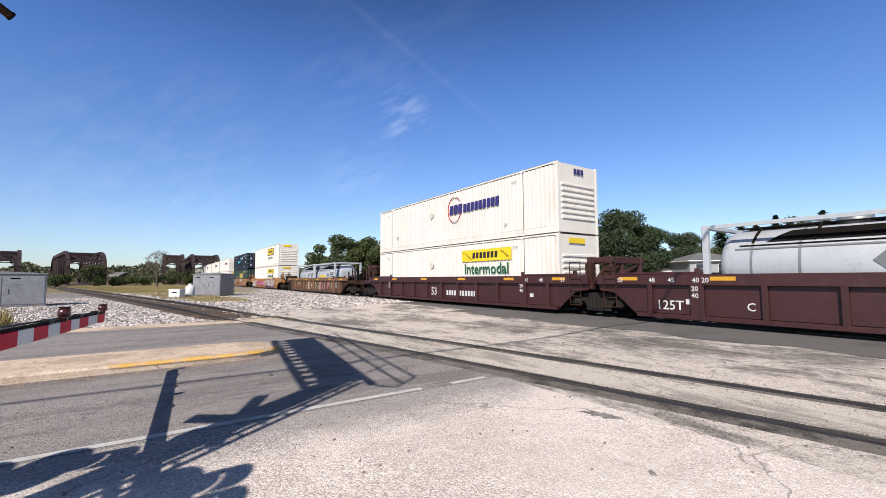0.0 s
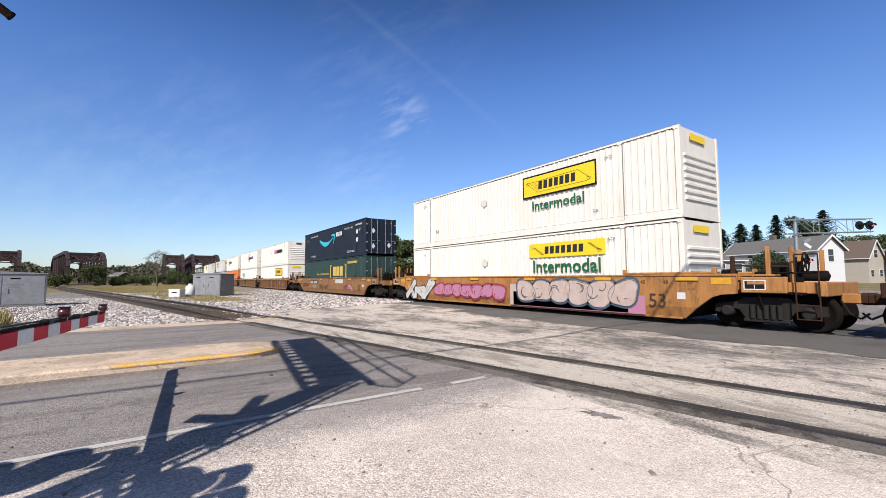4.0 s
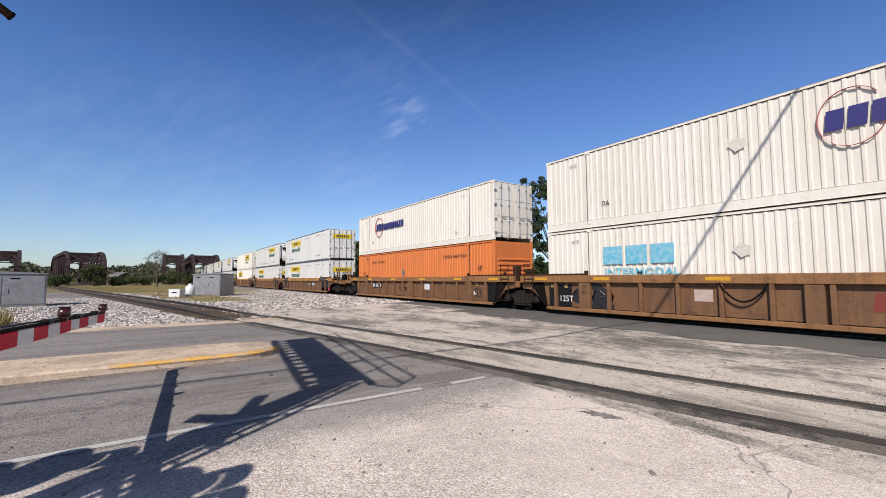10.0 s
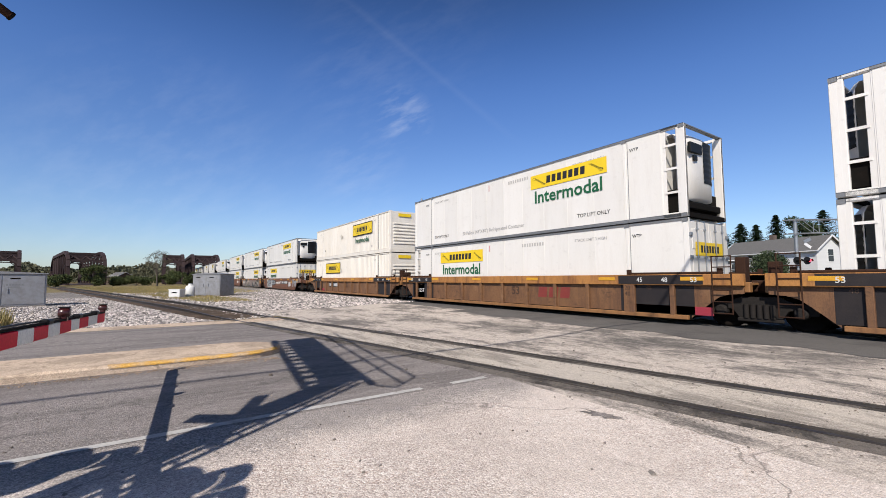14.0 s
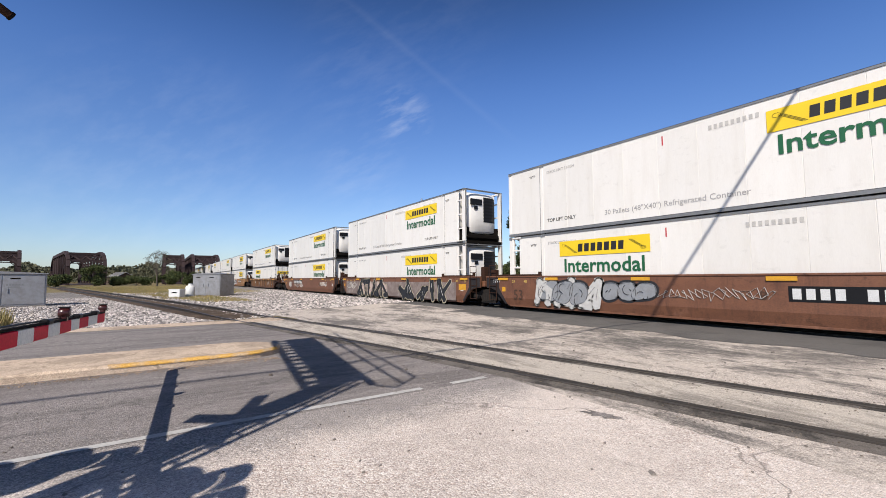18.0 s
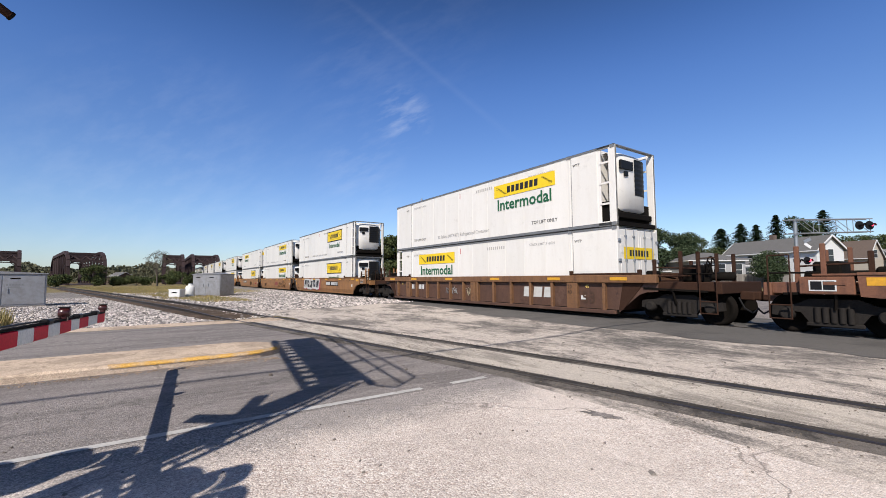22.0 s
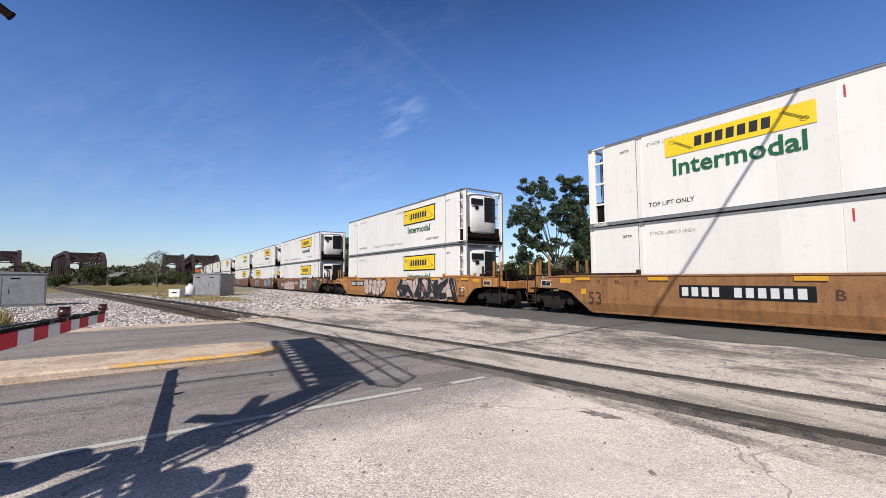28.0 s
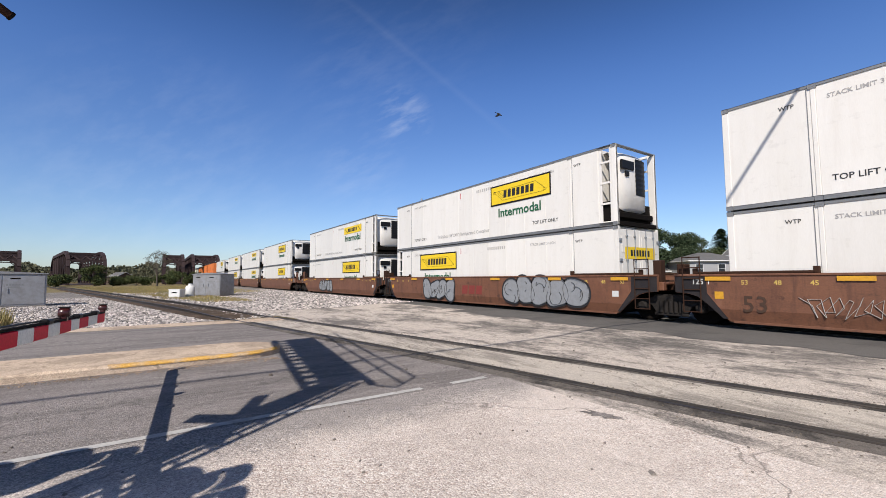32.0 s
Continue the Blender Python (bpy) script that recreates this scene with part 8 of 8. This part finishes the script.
def house(x, y, turn, w, d, eave, ridge, wall, roof_m, label, hip=False, axis="x", wins=(), porch=None, chimney=False):
    h = new("house")
    h.matrix_basis = pose(x, y, gz(x, y), 0, 0, turn)
    tagged(h, label, "house", "houses beyond the railway")
    part("wall", Geo().box(-w / 2, w / 2, -d / 2, d / 2, 0, eave), wall, h)
    o = 0.4
    if hip:
        a, k = (w - d) / 2 if w > d else 0.3, 0.12
        top = [(-a, 0, ridge), (a, 0, ridge)]
        base = [(-w / 2 - o, -d / 2 - o, eave), (w / 2 + o, -d / 2 - o, eave), (w / 2 + o, d / 2 + o, eave), (-w / 2 - o, d / 2 + o, eave)]
        part("roof", Geo().add(base + top, [(0, 1, 5, 4), (1, 2, 5), (2, 3, 4, 5), (3, 0, 4), (3, 2, 1, 0)]), roof_m, h)
        part("fascia", Geo().box(-w / 2 - o - 0.02, w / 2 + o + 0.02, -d / 2 - o - 0.02, d / 2 + o + 0.02, eave - 0.16, eave - 0.01), M_TRIM, h)
    else:
        if axis == "x":
            part("gable", Geo().add([(s * w / 2, yy, zz) for s in (-1, 1) for yy, zz in ((-d / 2, eave), (d / 2, eave), (0, ridge))], [(0, 1, 2), (3, 5, 4), (0, 2, 5, 3), (1, 4, 5, 2)]), wall, h)
            for s in (-1, 1):
                sl = (ridge - eave) / (d / 2)
                part("roof", Geo().add([(-w / 2 - o, s * (d / 2 + o), eave - sl * o + 0.05), (w / 2 + o, s * (d / 2 + o), eave - sl * o + 0.05), (w / 2 + o, 0, ridge + 0.05), (-w / 2 - o, 0, ridge + 0.05),
                                        (-w / 2 - o, s * (d / 2 + o), eave - sl * o + 0.2), (w / 2 + o, s * (d / 2 + o), eave - sl * o + 0.2), (w / 2 + o, 0, ridge + 0.2), (-w / 2 - o, 0, ridge + 0.2)],
                                       [(0, 1, 2, 3), (4, 7, 6, 5), (0, 4, 5, 1), (1, 5, 6, 2), (2, 6, 7, 3), (3, 7, 4, 0)]), roof_m, h)
            for s in (-1, 1):
                for e in (-1, 1):
                    part("bargeboard", Geo().bar((e * (w / 2 + o + 0.02), s * (d / 2 + o), eave - (ridge - eave) / (d / 2) * o + 0.1), (e * (w / 2 + o + 0.02), 0, ridge + 0.1), 0.05, 0.22), M_TRIM, h)
        part("gutter", Geo().box(-w / 2 - o, w / 2 + o, -d / 2 - o - 0.1, -d / 2 - o + 0.02, eave - 0.3, eave - 0.16), M_TRIM, h)
    for a in wins:
        window(h, *a)
    if chimney:
        part("chimney", Geo().box(-w * 0.12, -w * 0.12 + 0.7, 0.4, 1.1, ridge - 1.2, ridge + 1.0), M_ROOF2, h)
    if porch:
        x0, x1, pd = porch
        part("porch_roof", Geo().box(x0 - 0.3, x1 + 0.3, -d / 2 - pd - 0.3, -d / 2, 2.7, 2.95, 0.03), roof_m, h)
        n = 4
        for k in range(n):
            part("porch_post", Geo().box(x0 + (x1 - x0) * k / (n - 1) - 0.1, x0 + (x1 - x0) * k / (n - 1) + 0.1, -d / 2 - pd, -d / 2 - pd + 0.2, 0.0, 2.7), wall, h)
        part("porch_rail", Geo().box(x0, x1, -d / 2 - pd, -d / 2 - pd + 0.1, 0.75, 0.9).box(x0, x1, -d / 2 - pd, -d / 2 - pd + 0.1, 0.0, 0.7), wall, h)
    return h


hx, hy = place(0.808, 66)
house(hx, hy, -20, 14.2, 5.2, 5.3, 7.2, M_SIDING, M_ROOF, "long white two-storey house with a grey gable roof", False, "x",
      [(-5.4, -2.6, 3.6, 0.9, 1.2, 0), (-2.6, -2.6, 3.6, 0.9, 1.2, 0), (2.3, -2.6, 3.5, 0.9, 1.2, 0), (7.1, 0.0, 3.6, 1.0, 1.7, 1), (7.1, -1.5, 0.9, 0.9, 1.4, 1)], None, True)
hx, hy = place(0.626, 60)
house(hx, hy, 55.7, 7.6, 6.0, 3.75, 4.95, M_SIDING3, M_ROOF, "low pale grey bungalow with a grey hip roof", True, "x", [(-2.5, -3.0, 1.9, 0.9, 1.3, 0), (0.55, -3.0, 1.9, 0.9, 1.3, 0), (2.6, -3.0, 1.6, 1.4, 1.6, 0)])
hx, hy = place(0.722, 63)
house(hx, hy, 50, 7.0, 5.0, 3.1, 4.3, M_SIDING, M_ROOF, "low garage wing with a grey hip roof", True, "x", [(-1.4, -2.5, 1.6, 2.0, 1.1, 0)])
hx, hy = place(0.523, 64)
house(hx, hy, 55.7, 4.4, 4.0, 2.4, 3.5, M_SIDING2, M_ROOF, "small shed with a grey roof behind the bungalow", True, "x", [])
hx, hy = place(0.975, 92)
house(hx, hy, -14, 9.0, 5.6, 5.4, 9.0, M_SIDING2, M_ROOF2, "cream house with a steep brown gable and upper window", False, "x", [(4.5, 0, 5.4, 1.2, 1.6, 1), (4.5, -1.6, 1.4, 1.0, 1.4, 1), (4.5, 1.6, 1.4, 1.0, 1.4, 1)])
hx, hy = place(1.048, 94)
house(hx, hy, 40, 7.0, 6.0, 5.2, 7.4, M_SIDING3, M_ROOF, "grey house with a wide porch", False, "x", [(-2.0, -3.0, 3.4, 1.2, 1.2, 0), (2.0, -3.0, 3.4, 1.2, 1.2, 0)], (-3.0, 3.0, 2.0))
hx, hy = place(1.12, 88)
house(hx, hy, 40, 8.0, 7.0, 4.8, 7.0, M_SIDING, M_ROOF, "white house with a gable roof farther along", False, "x", [(-2.0, -3.5, 3.2, 1.2, 1.2, 0)], (-3.5, 3.5, 2.0))
# board fence before the houses
fence = tagged(new("fence"), "weathered grey board fence before the houses", "fence")
fx0, fy0 = place(0.66, 55)
fence.matrix_basis = pose(fx0, fy0, gz(fx0, fy0), 0, 0, 52)
fence_board = Geo().box(0, 0.145, -0.012, 0.012, 0.05, 1.8).mesh("board")
M_FENCE = mat("grey_fence_wood", (0.2, 0.185, 0.169), 0.9, col2=(0.123, 0.112, 0.1), scale=3, fine=0.15, rnd=0.2)
for k in range(60):
    part("board", fence_board, M_FENCE, fence, at=pose(0.155 * k, 0, 0))
for k in range(5):
    part("post", Geo().box(-0.05, 0.05, 0.015, 0.115, 0, 1.85), M_FENCE, fence, at=pose(0.1 + 2.28 * k, 0, 0))
hx, hy = place(-0.772, 180)
house(hx, hy, 34, 5.6, 5.0, 3.4, 4.6, mat("brick_wall", (0.092, 0.058, 0.046), 0.9, amount=0.4), M_ROOF, "small brick house on the far bank", False, "x", [(-1.6, -3.0, 1.2, 1.2, 1.4, 0), (1.6, -3.0, 1.2, 1.2, 1.4, 0)], (-3.0, 3.0, 1.8))
x, y = place(0.783, 52)
bush = tagged(new("shrub"), "round green shrub before the white house", "shrub")
bush.matrix_basis = pose(x, y, gz(x, y))
part("stem", Geo().bar((0, 0, 0), (0, 0, 2.2), 0.2, sides=6).bar((0, 0, 0.6), (0.8, 0.3, 2.6), 0.1, sides=5).bar((0, 0, 0.6), (-0.8, -0.2, 2.6), 0.1, sides=5), M_BARK, bush)
part("foliage", leaves(np.random.RandomState(91), seen([(-0.9, 0, 3.3, 1.2), (0.9, 0, 3.2, 1.2), (0, 0, 3.9, 1.1), (1.2, 0, 2.3, 1.1), (-1.2, 0, 2.3, 1.1), (0, -0.3, 2.2, 1.4), (0.3, 0, 1.2, 1.0)]), 1000, 0.1), M_LEAF, bush)

# ---- signals and poles beyond the train ----
M_REDGLOW = mat("lit_red_signal_lens", (1.0, 0.03, 0.06), 0.3, glow=6.0, amount=0.0)
M_DIM = mat("unlit_red_lens", (0.039, 0.009, 0.009), 0.2, amount=0.1)


def flasher(parent, x, y, z, lit, turn=0.0, r=0.26):
    m = pose(x, y, z, 0, 0, turn)
    disc = part("signal_head", Geo().lathe([(-0.02, r), (0.02, r)], "y", 24).lathe([(-0.3, 0.13), (-0.02, 0.15)], "y", 16), BLACK, parent, "black round signal background", at=m)
    part("lens", Geo().lathe([(-0.315, 0.05), (-0.302, 0.115)], "y", 16), M_REDGLOW if lit else M_DIM, disc, "glowing red lens" if lit else "unlit lens")
    g, n = Geo(), 12
    for k in range(n):
        a, b = math.pi * (k / n) * 1.3 - 0.47, math.pi * ((k + 1) / n) * 1.3 - 0.47
        for rr in (0.155,):
            g.add([(rr * math.cos(a), -0.3, rr * math.sin(a)), (rr * math.cos(b), -0.3, rr * math.sin(b)), (rr * math.cos(b), -0.52, rr * math.sin(b)), (rr * math.cos(a), -0.52, rr * math.sin(a))], [(0, 1, 2, 3)])
    part("hood", g, BLACK, disc)


cx_, cy_ = place(0.851, 40)
arm = tagged(new("cantilever_signal"), "galvanised cantilever mast with lit red crossing lights", "crossing signal")
arm.matrix_basis = pose(cx_, cy_, gz(cx_, cy_), 0, 0, 0)
part("mast", Geo().bar((0, 0, 0), (0, 0, 6.9), 0.32, sides=14), GALV, arm)
part("base", Geo().bar((0, 0, 0), (0, 0, 0.5), 0.8, sides=14), GALV, arm)
tr = Vector((rx_.x, rx_.y, 0)).normalized()
LA = 7.2


def along(d, z, side=0.0):
    return (tr.x * d + tr.y * side, tr.y * d - tr.x * side, z)


for z, sd in ((6.9, 0.3), (6.9, -0.3), (5.55, 0.3), (5.55, -0.3)):
    part("arm_chord", Geo().bar(along(-0.9, z, sd), along(LA, z + 0.06 * (1 if z > 6 else 3), sd), 0.1, sides=8), GALV, arm)
for k in range(4):
    d0, d1 = 0.4 + LA * k / 4.4, 0.4 + LA * (k + 1) / 4.4
    for sd in (0.3,) if k % 2 else (0.3, -0.3):
        part("arm_brace", Geo().bar(along(d0, 6.9, sd), along(d1, 5.6, sd), 0.06, sides=6).bar(along(d1, 6.95, sd), along(d1, 5.6, sd), 0.06, sides=6), GALV, arm)
tn = math.degrees(math.atan2(tr.y, tr.x))
for dd, lit in ((LA - 1.42, False), (LA - 0.46, True)):
    o = along(dd, 6.3, 0.45)
    flasher(arm, o[0], o[1], o[2], lit, tn, 0.42)
for dd, lit in ((-0.36, False), (0.6, True)):
    o = along(dd, 2.95, 0.4)
    flasher(arm, o[0], o[1], o[2], lit, tn, 0.36)
part("sign", Geo().bar(along(0.5, 4.75, 0.3), along(1.15, 5.05, 0.3), 0.04, 0.3), GALV, arm, "grey sign seen from behind")
part("sign", Geo().bar(along(0.55, 4.6, 0.28), along(1.15, 4.2, 0.28), 0.04, 0.26), M_TRIM, arm, "white sign blade seen at an angle")

sx_, sy_ = place(0.0705, 45)
sig = tagged(new("railway_signal"), "grey signal mast with two black signal heads", "railway signal")
sig.matrix_basis = pose(sx_, sy_, gz(sx_, sy_))
part("mast", Geo().bar((0, 0, 0), (0, 0, 7.4), 0.16, sides=10), GALV, sig)
for s in (-0.22, 0.22):
    part("ladder_rail", Geo().bar(along(0.5 + s, 0.2), along(0.5 + s, 7.4), 0.04), GALV, sig)
for k in range(1, 23):
    part("rung", Geo().bar(along(0.28, 0.5 + 0.3 * k), along(0.72, 0.5 + 0.3 * k), 0.03), GALV, sig)
for z in (7.3, 5.45):
    hd = part("signal_head", Geo().box(-0.3, 0.3, -0.45, 0.05, z - 0.75, z + 0.3, 0.06), BLACK, sig, "black signal head")
    for dz in (0.05, -0.35):
        part("hood", Geo().lathe([(-0.8, 0.13), (-0.4, 0.15)], "y", 14, (0, 0, z + dz)), BLACK, hd)
    part("platform", Geo().bar(along(-0.4, z - 0.9, 0.2), along(0.9, z - 0.9, 0.2), 0.7, 0.05), GALV, sig)
px_, py_ = place(-0.0515, 62)
pole = tagged(new("utility_pole"), "slim grey utility pole with small brackets", "pole")
pole.matrix_basis = pose(px_, py_, gz(px_, py_))
part("shaft", Geo().bar((0, 0, 0), (0, 0, 13.4), 0.34, sides=10, taper=0.7), GALV, pole)
part("bracket", Geo().bar(along(-0.6, 12.7), along(0.0, 12.7), 0.1).bar(along(-0.45, 11.9), along(0, 11.9), 0.1), IRON, pole)

# ---- the crossing mast beside the camera, which throws its shadow ahead ----
own = tagged(new("cantilever_signal"), "galvanised crossing mast with a walkway arm over the road", "crossing signal")
OX, OY = -2.48, -2.82
own.matrix_basis = pose(OX, OY, 0)
part("mast", Geo().bar((0, 0, 0), (0, 0, 6.0), 0.4, sides=16), GALV, own)
part("base", Geo().bar((0, 0, 0), (0, 0, 0.6), 0.7, sides=16), GALV, own)
for yy in (-0.46, 0.46):
    part("arm_chord", Geo().bar((0.4, yy, 5.53), (-5.0, yy + 0.72, 5.53), 0.12, sides=8), GALV, own)
part("walkway", Geo().add([(0.1, -0.24, 5.58), (0.1, 0.46, 5.58), (-4.95, 1.18, 5.58), (-4.95, 0.48, 5.58)], [(0, 1, 2, 3)]), GALV, own, "steel walkway along the arm")
for k in range(13):
    xx = -0.2 - k * 0.38
    part("walkway_bar", Geo().bar((xx, -0.46 - 0.145 * xx, 5.58), (xx, -0.22 - 0.145 * xx, 5.58), 0.17, 0.03), GALV, own)
for k in range(6):
    xx = -0.2 - k * 0.93
    part("rail_post", Geo().bar((xx, 0.48 - 0.145 * xx, 5.58), (xx - 0.05, 0.52 - 0.145 * xx, 6.34), 0.05, sides=6), GALV, own)
for z in (5.95, 6.34):
    part("handrail", Geo().bar((0.9, 0.46, z), (-4.95, 1.25, z), 0.05, sides=6), GALV, own)
part("end_rail", Geo().bar((0.9, 0.46, 6.34), (0.9, 0.46, 5.75), 0.05, sides=6).bar((0.9, 0.46, 5.75), (0.5, 0.4, 5.6), 0.05, sides=6), GALV, own)
for dx, dy, z in ((-0.95, 0.28, 1.99), (0.62, 0.28, 2.86), (1.06, 0.1, 2.95)):
    flasher(own, dx, dy, z, False, 180, 0.33)
    if dx < 0:
        flasher(own, dx, dy - 0.5, z, False, 0, 0.33)
part("light_bar", Geo().bar((-0.95, 0.0, 1.99), (0.0, 0.0, 1.99), 0.1, sides=8).bar((0.0, 0.0, 2.86), (0.62, 0.0, 2.86), 0.1, sides=8).bar((0.62, 0.0, 2.86), (1.06, -0.15, 2.95), 0.08, sides=8), GALV, own)
part("crossbuck", Geo().bar((-0.88, 0.22, 3.26), (0.1, 0.22, 4.03), 0.05, 0.2).bar((-0.82, 0.24, 4.17), (0.2, 0.24, 3.35), 0.05, 0.2), M_TRIM, own)
part("ladder_rail", Geo().bar((0.24, 0.1, 0.4), (0.24, 0.1, 5.8), 0.05), GALV, own)
part("ladder_rail", Geo().bar((0.40, 0.1, 0.4), (0.40, 0.1, 5.8), 0.05), GALV, own)
for k in range(18):
    part("rung", Geo().bar((0.24, 0.1, 0.5 + 0.3 * k), (0.40, 0.1, 0.5 + 0.3 * k), 0.03), GALV, own)
part("bell", Geo().lathe([(0.0, 0.2), (0.06, 0.24), (0.2, 0.2), (0.26, 0.05)], "y", 16, (-0.3, 0.25, 3.1)), GALV, own)
part("case", Geo().box(-0.35, 0.35, -0.75, -0.25, 0.3, 1.5, 0.03), GALV, own)
dv = Vector((-1.376, -0.318, 0.635))
P1 = HERE + dv * 2.8 - Vector((OX, OY, 0))
part("bracket_pipe", Geo().bar(Vector((0, 0, 4.3)), P1, 0.056, sides=14), RUST, own, "weathered bracket pipe")
part("pipe_cap", Geo().bar(P1, P1 + (P1 - Vector((0, 0, 4.3))).normalized() * 0.015, 0.064, sides=14), IRON, own)

# overhead wire along the road
wz = 10.5
wire = tagged(new("overhead_wire"), "thin black overhead cable along the road", "cable")
g, pts = Geo(), []
for k in range(41):
    t = k / 40
    yy = -45 + 90 * t
    pts.append((-0.53, yy, wz + 0.7 * (2 * t - 1) ** 2))
for a, b in zip(pts, pts[1:]):
    g.bar(a, b, 0.085, sides=6)
part("cable", g, BLACK, wire)
for yy in (-45, 45):
    pl = tagged(new("utility_pole"), "plain wooden utility pole beside the road", "pole")
    pl.matrix_basis = pose(-0.53, yy, gz(0, yy))
    part("shaft", Geo().bar((0, 0, 0), (0, 0, wz + 1.4), 0.32, sides=10, taper=0.75), M_BARK, pl)
    part("crossarm", Geo().box(-1.0, 1.0, -0.06, 0.06, wz + 0.62, wz + 0.74), M_BARK, pl)

# ---- a bird ----
M_BIRD = mat("dark_grey_feathers", (0.023, 0.023, 0.027), 0.8, amount=0.3)
M_WING = mat("grey_wing_feathers", (0.077, 0.077, 0.085), 0.8, amount=0.4)
bird = tagged(new("bird"), "dark grey pigeon in flight with spread wings", "bird")
part("body", Geo().lathe([(-0.17, 0.01), (-0.1, 0.045), (0.0, 0.06), (0.08, 0.05), (0.13, 0.03), (0.17, 0.028), (0.2, 0.006)], "x", 12), M_BIRD, bird)
part("tail", Geo().add([(-0.14, -0.02, 0), (-0.14, 0.02, 0), (-0.29, 0.06, 0), (-0.29, -0.06, 0), (-0.14, 0, 0.012), (-0.28, 0, 0.01)], [(0, 1, 2, 3), (0, 4, 1), (1, 4, 5, 2), (0, 3, 5, 4), (2, 5, 3)]), M_BIRD, bird)
WINGS = []
for s in (-1, 1):
    w = part("wing", Geo().add([(0.09, 0, 0), (-0.08, 0, 0), (-0.06, s * 0.16, 0), (-0.1, s * 0.34, 0), (0.02, s * 0.3, 0), (0.1, s * 0.14, 0), (0.05, s * 0.05, 0.015), (0.03, s * 0.2, 0.012)], [(0, 6, 1), (0, 5, 6), (6, 5, 7), (6, 7, 2), (6, 2, 1), (5, 4, 7), (7, 4, 3), (7, 3, 2), (0, 1, 2, 3, 4, 5)]), M_WING, bird)
    w.matrix_basis = pose(0.0, s * 0.04, 0.02)
    WINGS.append((w, s))


def motions():
    for thing, s, z in ROLLING:
        walk(thing, [(t, pose(s + d, YC, z)) for t, d in RUN])
    # the bird crosses the sky near the end, beating its wings
    side, up_ = Vector((math.sin(YAW), math.cos(YAW), 0)), Vector((0, 0, 1))
    rows = []
    for t, bx, by in ((0.0, -1.9, 0.9), (30.0, -0.42, 0.57), (30.7, -0.179, 0.501), (31.0, -0.0896, 0.453), (31.4, 0.008, 0.398), (31.8, 0.102, 0.345), (32.0, 0.136, 0.323)):
        level = Vector((AHEAD.x, AHEAD.y, 0)).normalized()
        spot = HERE + (AHEAD + side * bx + side.cross(AHEAD) * by) * 24.0
        rows.append((t, Matrix.Translation(spot) @ Matrix.Rotation(math.atan2(side.y, side.x) + 0.35, 4, "Z") @ pose(0, 0, 0, 12, 18, 0)))
    walk(bird, rows)
    for w, s in WINGS:
        beat = [(0.0, pose(0, s * 0.04, 0.02, s * 10, 0, 0)), (29.9, pose(0, s * 0.04, 0.02, s * 10, 0, 0))]
        for k in range(22):
            beat.append((30.0 + 0.1 * k if k < 20 else 32.0 + 0.1 * (k - 20), pose(0, s * 0.04, 0.02, s * (38 if k % 2 else -22), 0, 0)))
        walk(w, [r for r in beat if r[0] <= 32.0])


motions()
